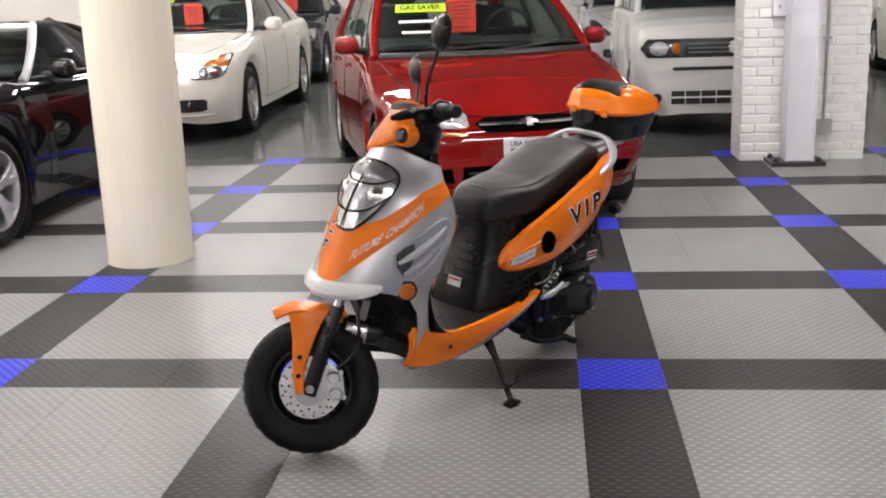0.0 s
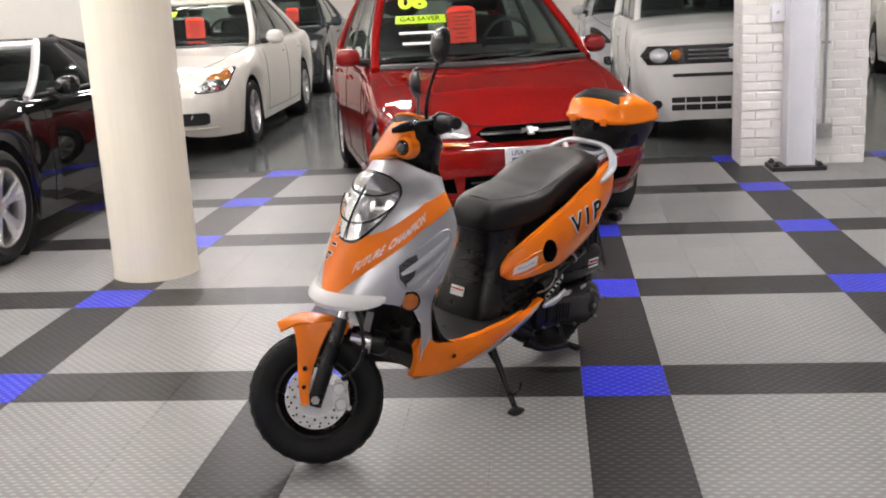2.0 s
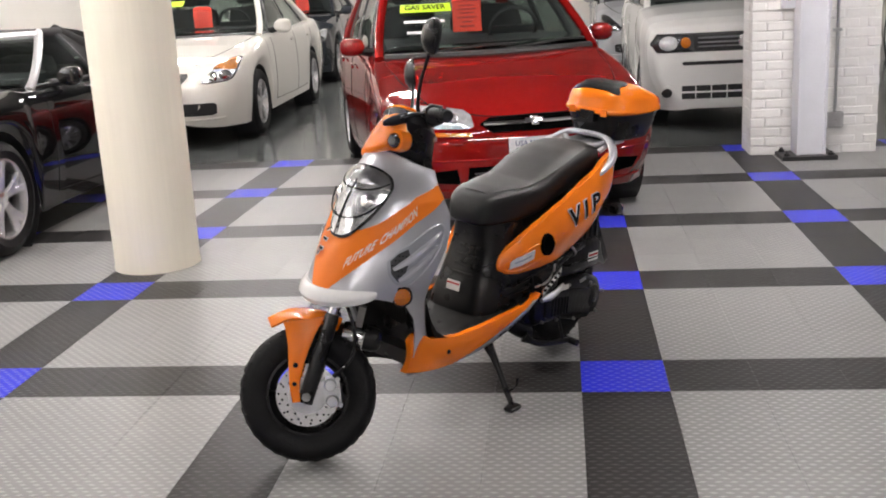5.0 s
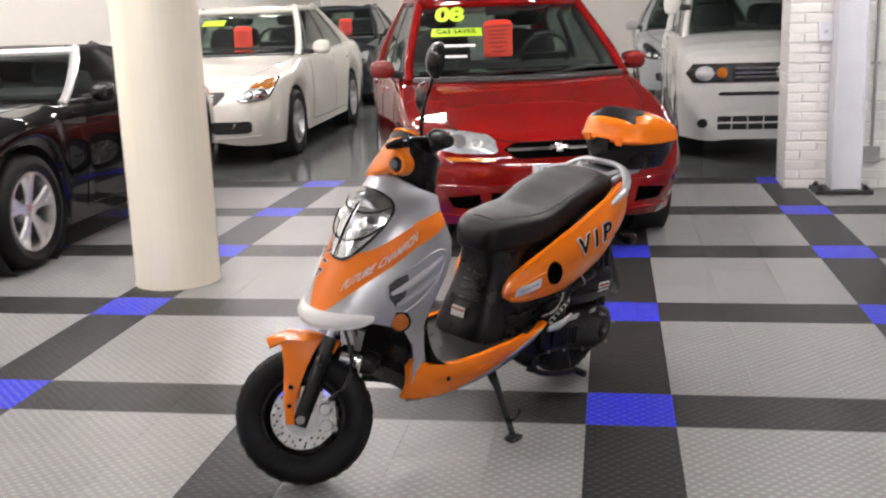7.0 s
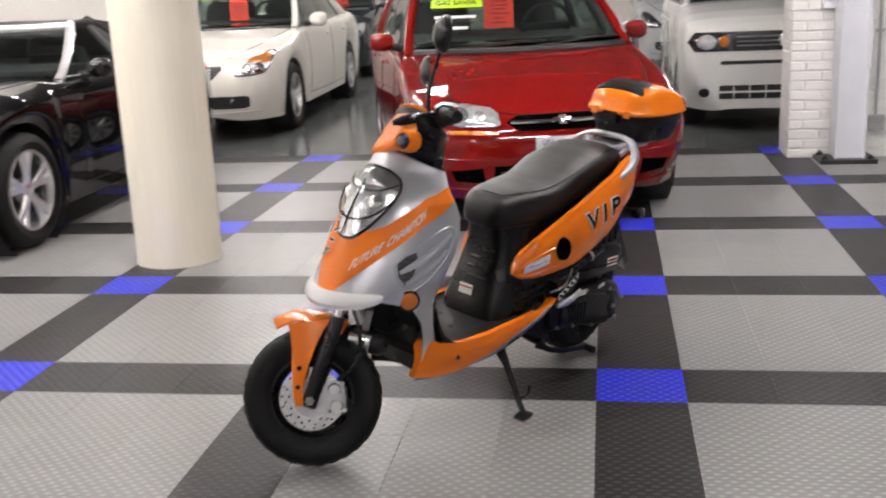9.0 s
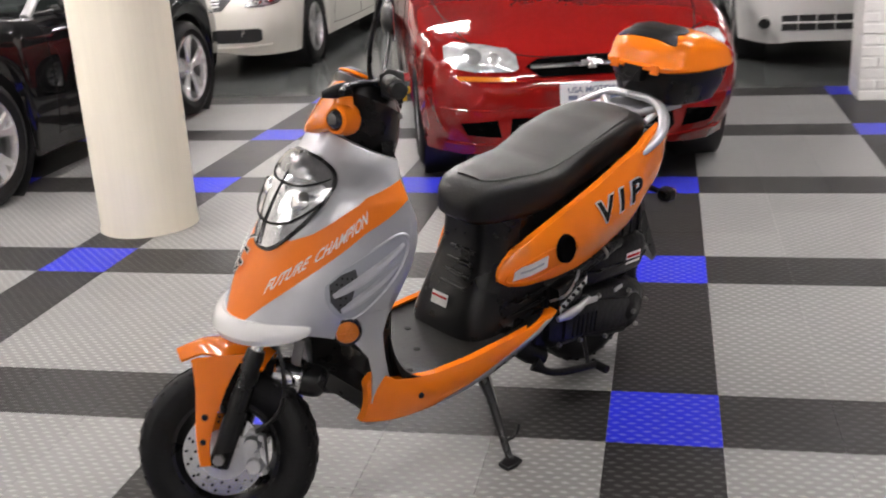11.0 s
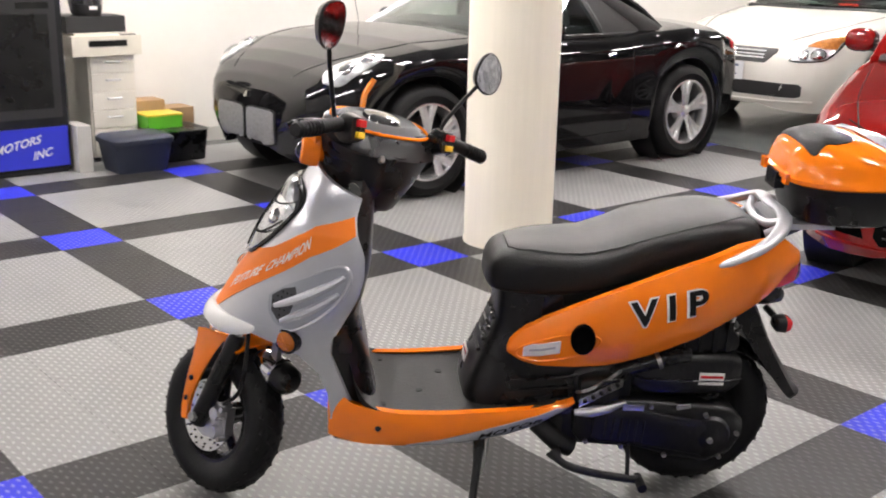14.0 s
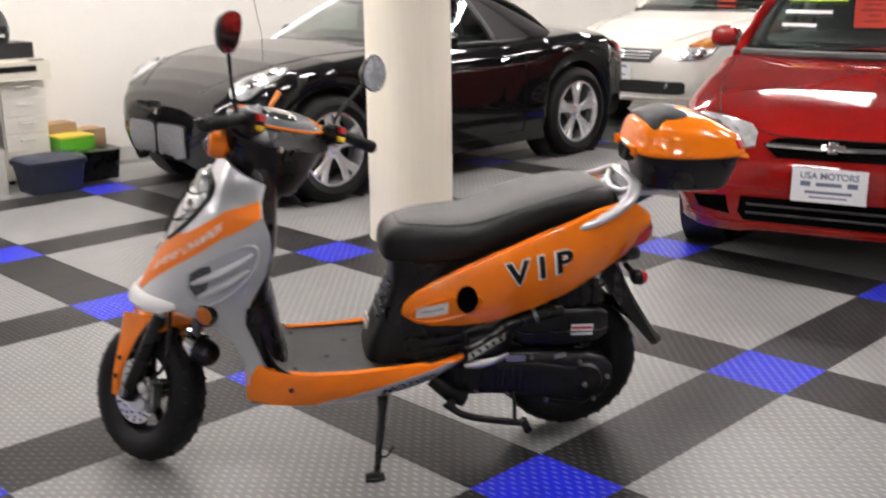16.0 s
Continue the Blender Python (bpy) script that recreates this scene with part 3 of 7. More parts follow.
for z in np.linspace(0.30, 0.915, 26):
    ue, we = (float(np.interp(z, [q[0] for q in LV], [q[k] for q in LV])) for k in (2, 3))
    we *= 0.955
    back = max(ue + 0.012, float(np.interp(z, [0.30, 0.36, 0.42, 0.50, 0.58, 0.71, 0.86, 0.915], [0.45, 0.432, 0.426, 0.412, 0.40, 0.428, 0.438, 0.42])))
    rows.append([Vector((ue + 0.003 + (back - ue) * (1 - (abs(y) / we) ** 5), y, z)) for y in np.linspace(-we, we, 17)])
part("inner_leg_shield", sheet(rows, 0.02, lambda p: Vector((p.x - 0.03, p.y * 0.97, p.z))), M_BPLAS, scooter, "black inner leg shield")

# floorboard and skirts
rows = []
for x, z, w in smooth_line([(0.375, 0.45, 0.14), (0.392, 0.385, 0.148), (0.42, 0.34, 0.158), (0.47, 0.318, 0.17), (0.6, 0.312, 0.176), (0.78, 0.318, 0.18), (0.9, 0.335, 0.165)], 26):
    rows.append([Vector((x, y, z + 0.006 * (abs(y) / w) ** 6)) for y in np.linspace(-w, w, 13)])
deck = part("floorboard", sheet(rows, 0.02, lambda p: Vector((p.x + 0.004, p.y, p.z - 0.03))), M_GPLAS, scooter, "scuffed dark grey plastic floorboard")
for x, y in ((0.46, -0.12), (0.46, 0.12), (0.56, -0.04), (0.62, 0.06)):
    part("screw_hole", lathe([(0, 0.0), (0.009, 0.0), (0.011, -0.006)], 12, "Z", None, (x, y, 0.3135 if x > 0.5 else 0.322)), M_INK, deck)
part("belly_pan", sheet([[Vector((x, y, z)) for y in np.linspace(-w, w, 5)] for x, z, w in ((0.335, 0.245, 0.11), (0.5, 0.238, 0.15), (0.7, 0.25, 0.155), (0.9, 0.30, 0.145))], 0.02, lambda p: Vector((p.x, p.y * 0.97, p.z + 0.05))), M_BPLAS, scooter)
SK = [(0.322, 0.335, 0.224, 0.118), (0.335, 0.36, 0.222, 0.126), (0.355, 0.36, 0.22, 0.136), (0.385, 0.338, 0.218, 0.15), (0.43, 0.33, 0.217, 0.163), (0.5, 0.322, 0.218, 0.173), (0.612, 0.321, 0.224, 0.18), (0.7, 0.325, 0.235, 0.182), (0.78, 0.328, 0.25, 0.182), (0.86, 0.331, 0.276, 0.18), (0.93, 0.346, 0.322, 0.177), (0.945, 0.35, 0.34, 0.175)]


def skirt(x, f, off, s):
    zt, zb, w = (float(v) for v in (np.interp(x, [q[0] for q in SK], [q[k] for q in SK]) for k in (1, 2, 3)))
    return Vector((x, s * (w + 0.012 * math.sin(math.pi * (0.15 + 0.8 * f)) + off - 0.022 * (1 - f) ** 2), zb + (zt - zb) * f))


xs = np.interp(np.linspace(0, 11, 38), range(12), [q[0] for q in SK])
for s in (-1, 1):
    sk = part("side_skirt", sheet([[skirt(x, f, 0, s) for f in np.linspace(0, 1, 9)] for x in xs if s < 0 or x > 0.385], 0.01, lambda p: Vector((p.x, p.y - s * 0.02, p.z))), M_ORANGE, scooter, "orange side skirt below the floorboard")
    rows = [[skirt(x, f, 0.002, s) for f in np.linspace(0.0 if x > 0.6 else 0.0, float(np.interp(x, [0.52, 0.7, 0.8, 0.905, 0.935], [0.02, 0.42, 0.62, 0.86, 0.4])), 5)] for x in np.linspace(0.52, 0.935, 24)]
    part("grey_decal", sheet(rows, 0.002, lambda p: Vector((p.x, p.y - s * 0.003, p.z))), M_GREYD, sk, "grey decal along the skirt")
    part("screw", lathe([(0, s * 0.004), (0.006, s * 0.003), (0.008, -s * 0.002)], 10, "Y", None, (0.447, s * 0.178, 0.281)), M_INK, sk)

# under-seat body
rings = []
for z, x0, x1, w in ((0.285, 0.668, 1.06, 0.135), (0.34, 0.675, 1.06, 0.136), (0.40, 0.695, 1.12, 0.126), (0.47, 0.725, 1.2, 0.118), (0.54, 0.752, 1.3, 0.112), (0.60, 0.752, 1.42, 0.11), (0.655, 0.75, 1.44, 0.105)):
    ring = []
    cx, hx = (x0 + x1) / 2, (x1 - x0) / 2
    for k in range(36):
        a = 2 * math.pi * k / 36
        ca, sa = math.cos(a), math.sin(a)
        ring.append(Vector((cx + hx * math.copysign(abs(ca) ** 0.4, ca), w * math.copysign(abs(sa) ** 0.45, sa), z)))
    rings.append(ring)
under = part("underseat_body", loft(rings), M_BPLAS, scooter, "black plastic body under the seat")
for k in range(3):
    for s in (-1, 1):
        part("rib", tube([(0.78, s * 0.136, 0.33 + k * 0.03), (0.92, s * 0.138, 0.335 + k * 0.03), (0.99, s * 0.132, 0.345 + k * 0.03)], [0.002, 0.005, 0.002], 8), M_BPLAS, under)
for k in range(4):
    part("slot", tube([(0.709 + k * 0.012, -0.06, 0.44 + k * 0.03), (0.709 + k * 0.012, 0.03, 0.44 + k * 0.03)], 0.0055, 8), M_BPLAS, under)
part("warning_label", box(-0.001, 0.001, -0.028, 0.028, -0.017, 0.017), M_LABEL, under, "small white warning label").matrix_basis = pose(0.683, 0.006, 0.40, 0, 12, 0)
part("red_bar", box(-0.0015, 0.0015, -0.026, 0.026, 0.004, 0.01), M_REDLENS, under).matrix_basis = pose(0.682, 0.006, 0.40, 0, 12, 0)

# side panels
TOPL = [(0.774, 0.477), (0.782, 0.496), (0.8, 0.516), (0.856, 0.562), (0.94, 0.612), (1.04, 0.661), (1.194, 0.72), (1.332, 0.764), (1.41, 0.774), (1.47, 0.757), (1.515, 0.722)]
BOTL = [(0.774, 0.458), (0.782, 0.446), (0.8, 0.438), (0.858, 0.434), (0.94, 0.44), (1.016, 0.45), (1.142, 0.485), (1.237, 0.522), (1.347, 0.572), (1.44, 0.62), (1.515, 0.68)]


def panel(x, f, off, s):
    """A point of the side panel: f from 0 at its lower edge to 1 at its upper edge."""
    zt, zb = np.interp(x, [q[0] for q in TOPL], [q[1] for q in TOPL]), np.interp(x, [q[0] for q in BOTL], [q[1] for q in BOTL])
    w = np.interp(x, [0.779, 0.85, 0.948, 1.056, 1.25, 1.4, 1.515], [0.118, 0.162, 0.193, 0.212, 0.209, 0.168, 0.10])
    bulge = math.sin(math.pi * min(1, max(0, 0.06 + 0.86 * f))) ** 0.7
    return Vector((x, s * (w * (0.80 + 0.2 * bulge) + off), float(zb + (zt - zb) * f)))


def panel_z(x, z, off, s):
    zt, zb = np.interp(x, [q[0] for q in TOPL], [q[1] for q in TOPL]), np.interp(x, [q[0] for q in BOTL], [q[1] for q in BOTL])
    return panel(x, float((z - zb) / max(0.01, zt - zb)), off, s)


def text_mesh(words, size, shear=0.0, bold=0.0):
    """The outline of words as a flat mesh, in metres."""
    cu = bpy.data.curves.new("words", "FONT")
    cu.body, cu.size, cu.shear, cu.offset = words, size, shear, bold
    cu.resolution_u = 4
    ob = new("words", cu)
    me = bpy.data.meshes.new_from_object(ob)
    bpy.data.objects.remove(ob)
    bm = bmesh.new()
    bm.from_mesh(me)
    bpy.data.meshes.remove(me)
    for k in range(2):
        bmesh.ops.subdivide_edges(bm, edges=[e for e in bm.edges if e.calc_length() > size * 0.3], cuts=1)
    bmesh.ops.triangulate(bm, faces=bm.faces)
    return bm


def lay(bm, place):
    """Moves each flat point (x, y) to place(x, y)."""
    for v in bm.verts:
        v.co = place(v.co.x, v.co.y)
    return bm


for s in (-1, 1):
    xs = list(np.linspace(0.774, 0.86, 12)) + list(np.linspace(0.88, 1.44, 26)) + list(np.linspace(1.455, 1.515, 5))
    sp = part("side_panel", sheet([[panel(x, f, 0, s) for f in np.linspace(0, 1, 15)] for x in xs], 0.01, lambda p: Vector((p.x, p.y - s * 0.02, p.z))), M_ORANGE, scooter, "glossy orange side panel with lettering")
    hp = panel_z(0.948, 0.533, 0.0, s)
    # black disc on the closed panel, painting the shade inside the hole
    hole = part("air_hole", lathe([(0, 0.004), (0.028, 0.004), (0.031, 0.006), (0.034, 0.005), (0.036, -0.006)], 26, "Z"), M_VOID, sp)
    hole.matrix_basis = Matrix.Translation(hp + Vector((0, s * 0.004, 0))) @ Vector((-0.16, s * 1.0, 0.1)).to_track_quat("Z", "Y").to_matrix().to_4x4() @ Matrix.Diagonal((0.86, 1.12, 1, 1))
    rows = [[panel_z(x, 0.472 + (x - 0.8) * 0.33 + dz, 0.0025, s) for dz in (-0.017, -0.005, 0.005, 0.017)] for x in np.linspace(0.812, 0.897, 8)]
    part("badge", sheet(rows, 0.002, lambda p: Vector((p.x, p.y - s * 0.003, p.z))), M_LABEL, sp, "pale badge")
    rows = [[panel_z(x, 0.474 + (x - 0.8) * 0.33 + dz, 0.004, s) for dz in (-0.003, 0.003)] for x in np.linspace(0.825, 0.885, 6)]
    part("badge_bar", sheet(rows, 0.002, lambda p: Vector((p.x, p.y - s * 0.003, p.z))), M_GREYD, sp)
    ring = [(0.893 + 0.098 * math.cos(a), 0.497 + 0.033 * math.cos(a) + 0.034 * math.sin(a)) for a in np.linspace(0, 2 * math.pi, 41)]
    part("scoop_rim", tube([panel_z(x, z, 0.0, s) for x, z in ring], 0.0035, 6), M_ORANGE, sp)
    for offx, bold, m, off in ((0, 0.008, M_LABEL, 0.0022), (0, 0.0035, M_INK, 0.0036)):
        bm = text_mesh("V I P", 0.112, 0.0, bold)
        wide = max(v.co.x for v in bm.verts)
        place = (lambda x, y: panel_z(1.066 + x / wide * 0.185 - y * 0.08, 0.573 + x / wide * 0.039 + y * 0.78, off, -1)) if s < 0 else (lambda x, y: panel_z(1.25 - x / wide * 0.185 - y * 0.08, 0.612 - x / wide * 0.039 + y * 0.78, off, 1))
        part("lettering", lay(bm, place), m, sp, smooth=False)

for s in (-1, 1):
    bm = text_mesh("FUTURE  CHAMPION", 0.038, 0.05, 0.0008)
    wide = max(v.co.x for v in bm.verts)
    place = (lambda x, y: shield(-(0.17 + x / wide * 0.495), 0.620 + x / wide * 0.148 + y, 0.010)) if s < 0 else (lambda x, y: shield(0.67 - x / wide * 0.47, 0.77 - x / wide * 0.148 + y, 0.010))
    part("lettering", lay(bm, place), M_LABEL, flash, smooth=False)
for bold, m, off in ((0.003, M_LABEL, 0.0105), (0.0008, M_INK, 0.012)):
    bm = text_mesh("V I P", 0.055, 0.0, bold)
    part("lettering", lay(bm, lambda x, y: shield(0.12 + y * 2.0, 0.725 - x * 0.85, off)), m, flash, smooth=False)
for s in (-1, 1):
    bm = text_mesh("MOTOR", 0.036, 0.2, 0.0008)
    place = (lambda x, y: skirt(0.70 + x * 1.25, 0.05 + (y + x * 0.2) * 10, 0.0035, -1)) if s < 0 else (lambda x, y: skirt(0.86 - x * 1.25, 0.08 + (y + 0.02 - x * 0.14) * 10, 0.0035, 1))
    part("lettering", lay(bm, place), M_INK, [o for o in scooter.children if o.name.startswith("side_skirt")][0 if s < 0 else 1], smooth=False)

# seat
SEAT = [(0.722, 0.655, 0.628, 0.035), (0.732, 0.688, 0.614, 0.07), (0.76, 0.714, 0.606, 0.092), (0.82, 0.726, 0.602, 0.112), (0.9, 0.728, 0.603, 0.126), (0.98, 0.730, 0.613, 0.135), (1.04, 0.748, 0.628, 0.136),
        (1.105, 0.776, 0.645, 0.136), (1.2, 0.799, 0.672, 0.134), (1.3, 0.809, 0.697, 0.128), (1.37, 0.802, 0.714, 0.112), (1.41, 0.782, 0.724, 0.08), (1.425, 0.76, 0.73, 0.04)]
rings, pads = [], []
for x, zt, zb, w in smooth_line(SEAT, 40):
    ring = []
    for k in range(28):
        a = 2 * math.pi * k / 28
        ca, sa = math.cos(a), math.sin(a)
        ring.append(Vector((x, w * math.copysign(abs(ca) ** 0.5, ca), (zt + zb) / 2 + (zt - zb) / 2 * math.copysign(abs(sa) ** 0.5, sa))))
    rings.append(ring)
seat = part("seat", loft(rings), M_VINYL, scooter, "black vinyl saddle with a grey top panel")


def seat_top(x, y, off):
    zt, w, zb = (np.interp(x, [q[0] for q in SEAT], [q[k] for q in SEAT]) for k in (1, 3, 2))
    c = min(0.97, abs(y) / w)
    return Vector((x, y, float((zt + zb) / 2 + (zt - zb) / 2 * (1 - c ** 4) ** 0.25) + off))


rows = []
for x in np.linspace(0.775, 1.385, 34):
    w = float(np.interp(x, [0.775, 0.80, 0.9, 1.0, 1.1, 1.2, 1.3, 1.385], [0.04, 0.068, 0.10, 0.105, 0.118, 0.115, 0.1, 0.05]))
    rows.append([seat_top(x, y, 0.006 - 0.003 * (abs(y) / w) ** 4) for y in np.linspace(-w, w, 15)])
part("top_panel", sheet(rows, 0.01, lambda p: Vector((p.x, p.y, p.z - 0.006))), M_VINYL2, seat)
for s in (-1, 1):
    part("piping", tube([seat_top(x, s * w, 0.002) for x, w in zip(np.linspace(0.775, 1.385, 24), np.interp(np.linspace(0.775, 1.385, 24), [0.775, 0.80, 0.9, 1.0, 1.1, 1.2, 1.3, 1.385], [0.04, 0.068, 0.10, 0.105, 0.118, 0.115, 0.1, 0.05]))], 0.002, 6), M_VINYL2, seat)

def rounded(stations, power=0.5, seg=24):
    """A loft along x of rounded boxes: x, z0, z1, y0, y1."""
    rings = []
    for x, z0, z1, y0, y1 in stations:
        rings.append([Vector((x, (y0 + y1) / 2 + (y1 - y0) / 2 * math.copysign(abs(math.cos(a)) ** power, math.cos(a)), (z0 + z1) / 2 + (z1 - z0) / 2 * math.copysign(abs(math.sin(a)) ** power, math.sin(a)))) for a in (2 * math.pi * k / seg for k in range(seg))])
    return loft(rings)


# grab rail, tail and luggage rack
rail = smooth_line([(1.235, -0.176, 0.714), (1.30, -0.178, 0.73), (1.37, -0.172, 0.758), (1.43, -0.138, 0.785), (1.458, -0.10, 0.808), (1.462, -0.064, 0.819), (1.455, -0.03, 0.823), (1.452, 0.0, 0.824)], 30)
for s in (-1, 1):
    rings = []
    for k, (x, y, z) in enumerate(rail):
        d = Vector(rail[min(k + 1, 29)] - rail[max(k - 1, 0)]).normalized()
        flat = Vector((0.25, 0, 1.0)) if k > 18 else Vector((0.1, -0.4, 1.0))
        up = (flat - d * flat.dot(d)).normalized()
        side = d.cross(up)
        w, h = 0.010 + 0.010 * min(1.0, k / 16), 0.008 + 0.003 * min(1.0, k / 8)
        rings.append([Vector((x, y, z)) + side * (w * math.cos(a)) + up * (h * math.sin(a)) for a in (2 * math.pi * q / 14 for q in range(14))])
    rings = [[Vector((p.x, p.y * -s, p.z)) for p in r] for r in rings]
    gr = part("grab_rail", loft(rings), M_SILVER, scooter, "silver cast grab rail")
    part("rail_brace", tube(smooth_line([(1.452, s * 0.098, 0.806), (1.45, s * 0.092, 0.785), (1.42, s * 0.082, 0.765)], 8), [0.012, 0.012, 0.011, 0.011, 0.01, 0.01, 0.01, 0.01], 10), M_SILVER, gr)
part("rail_web", tube([(1.448, -0.09, 0.80), (1.43, -0.06, 0.785), (1.42, 0, 0.78), (1.43, 0.06, 0.785), (1.448, 0.09, 0.80)], 0.011, 10), M_SILVER, scooter)
part("rack_plate", box(1.44, 1.60, -0.085, 0.085, 0.776, 0.791), M_SILVER, scooter, bevel=0.006)
part("rack_arm", tube(smooth_line([(1.40, 0, 0.72), (1.48, 0, 0.745), (1.55, 0, 0.778)], 8), 0.03, 10), M_BPLAS, scooter)
rings = []
for x, zt, zb, w in ((1.38, 0.70, 0.56, 0.12), (1.45, 0.66, 0.562, 0.108), (1.49, 0.62, 0.568, 0.092), (1.505, 0.60, 0.575, 0.07)):
    rings.append([Vector((x, w * math.copysign(abs(math.cos(a)) ** 0.6, math.cos(a)), (zt + zb) / 2 + (zt - zb) / 2 * math.copysign(abs(math.sin(a)) ** 0.6, math.sin(a)))) for a in np.linspace(0, 2 * math.pi, 21)[:-1]])
part("tail_cowl", loft(rings), M_BPLAS, scooter)
rings = []
for x, zt, zb, w in ((1.42, 0.735, 0.600, 0.124), (1.47, 0.73, 0.603, 0.118), (1.51, 0.715, 0.61, 0.10), (1.532, 0.695, 0.622, 0.078), (1.54, 0.67, 0.64, 0.04)):
    rings.append([Vector((x, w * math.copysign(abs(math.cos(a)) ** 0.7, math.cos(a)), (zt + zb) / 2 + (zt - zb) / 2 * math.copysign(abs(math.sin(a)) ** 0.7, math.sin(a)))) for a in np.linspace(0, 2 * math.pi, 21)[:-1]])
part("tail_light", loft(rings), M_REDLENS, scooter, "red tail light")
rows = []
for x, z, w in smooth_line([(1.42, 0.60, 0.09), (1.455, 0.54, 0.088), (1.50, 0.45, 0.084), (1.555, 0.36, 0.08), (1.595, 0.30, 0.072), (1.618, 0.278, 0.05)], 14):
    rows.append([Vector((x + 0.02 * (y / w) ** 2 * -1, y, z)) for y in np.linspace(-w, w, 9)])
flap = part("mud_flap", sheet(rows, 0.01, lambda p: Vector((p.x - 0.008 - 0.16 * max(0.0, p.z - 0.23), p.y, p.z - 0.012))), M_BPLAS, scooter, "black rear mud flap")
for s in (-1, 1):
    rs = part("rear_indicator", tube([(1.455, s * 0.08, 0.56), (1.468, s * 0.14, 0.549)], 0.009, 8), M_BPLAS, scooter)
    part("housing", rounded([(1.447, 0.538, 0.562, s * 0.152 - 0.016, s * 0.152 + 0.016), (1.453, 0.53, 0.568, s * 0.152 - 0.024, s * 0.152 + 0.024), (1.474, 0.527, 0.571, s * 0.152 - 0.027, s * 0.152 + 0.027)], 0.7), M_BPLAS, rs)
    part("lens", rounded([(1.473, 0.528, 0.57, s * 0.152 - 0.026, s * 0.152 + 0.026), (1.486, 0.531, 0.567, s * 0.152 - 0.023, s * 0.152 + 0.023), (1.493, 0.538, 0.56, s * 0.152 - 0.015, s * 0.152 + 0.015)], 0.7), M_REDLENS, rs, "red lens")

# rear wheel and engine
RR = 0.22
rw = part("rear_wheel", tyre(RR, 0.105, 0.128, 1.315), M_RUBBER, scooter, "black rear tyre")
bm = lathe([(0, -0.04), (0.05, -0.04), (0.06, -0.01), (0.118, -0.03), (0.132, -0.036), (0.132, 0.036), (0.118, 0.03), (0.06, 0.02), (0, 0.03)], 36, "Y", None, (1.315, 0, RR))
part("rim", bm, M_BPLAS, rw)
part("tread", tread(RR, 0.105, 1.315), M_RUBBER, rw)["kind"] = "stuff"


part("crankcase", rounded([(0.90, 0.20, 0.30, -0.1, 0.1), (0.93, 0.175, 0.34, -0.13, 0.12), (1.02, 0.17, 0.36, -0.14, 0.13), (1.1, 0.17, 0.34, -0.14, 0.12), (1.14, 0.19, 0.3, -0.12, 0.1)]), M_ENGINE, scooter)
cvt = part("drive_case", rounded([(0.955, 0.235, 0.30, -0.155, -0.07), (0.975, 0.205, 0.325, -0.163, -0.07), (1.04, 0.198, 0.34, -0.168, -0.07), (1.12, 0.19, 0.338, -0.168, -0.07), (1.22, 0.158, 0.325, -0.166, -0.07), (1.32, 0.135, 0.312, -0.162, -0.07), (1.385, 0.155, 0.29, -0.152, -0.07), (1.415, 0.2, 0.255, -0.14, -0.07)]), M_ENGINE, scooter, "black belt drive case")
inner = part("case_panel", rounded([(1.0, 0.235, 0.30, -0.174, -0.15), (1.02, 0.222, 0.318, -0.1765, -0.15), (1.10, 0.215, 0.316, -0.177, -0.15), (1.20, 0.192, 0.296, -0.175, -0.15), (1.30, 0.168, 0.272, -0.172, -0.15), (1.345, 0.185, 0.245, -0.166, -0.15)]), M_ENGINE, cvt)
for x, z in ((0.985, 0.222), (1.08, 0.205), (1.2, 0.175), (1.35, 0.165), (1.39, 0.235), (1.3, 0.292), (1.15, 0.322), (1.0, 0.322)):
    part("bolt", lathe([(0, -0.006), (0.006, -0.006), (0.0075, 0.004)], 6, "Y", None, (x, -0.168, z)), M_STEEL, cvt)
for k in range(6):
    part("cooling_rib", tube([(1.03 + k * 0.02, -0.178, 0.235 - k * 0.003), (1.034 + k * 0.02, -0.178, 0.30 - k * 0.003)], 0.003, 6), M_ENGINE, cvt)
hub = part("clutch_boss", lathe([(0, -0.012), (0.02, -0.012), (0.03, -0.006), (0.055, -0.004), (0.062, 0.008)], 28, "Y", None, (1.315, -0.165, 0.222)), M_ENGINE, cvt)
part("hub_bolt", lathe([(0, -0.008), (0.008, -0.008), (0.009, 0.002)], 6, "Y", None, (1.315, -0.177, 0.222)), M_STEEL, hub)
block = part("top_block", rounded([(1.20, 0.46, 0.52, -0.14, -0.04), (1.24, 0.455, 0.545, -0.15, -0.03), (1.34, 0.455, 0.54, -0.15, -0.03), (1.37, 0.46, 0.51, -0.14, -0.04)]), M_ENGINE, scooter)
for k in range(4):
    part("fin", box(1.225 + k * 0.036, 1.237 + k * 0.036, -0.155, -0.04, 0.47, 0.552), M_ENGINE, block, bevel=0.002)
part("plate", box(-0.028, 0.028, -0.002, 0.002, -0.009, 0.009), M_ALLOY, cvt, "small bright maker's plate").matrix_basis = pose(1.10, -0.1795, 0.328, 0, 4, 0)
part("bracket", box(-0.018, 0.018, -0.002, 0.002, -0.006, 0.006), M_ALLOY, cvt, "short bright bracket").matrix_basis = pose(1.235, -0.173, 0.322, 0, -8, 0)
air = part("air_cleaner", rounded([(1.10, 0.37, 0.44, -0.15, -0.06), (1.13, 0.348, 0.462, -0.163, -0.05), (1.25, 0.34, 0.468, -0.168, -0.04), (1.35, 0.343, 0.462, -0.165, -0.05), (1.385, 0.365, 0.44, -0.15, -0.06)]), M_ENGINE, scooter, "black air cleaner box")
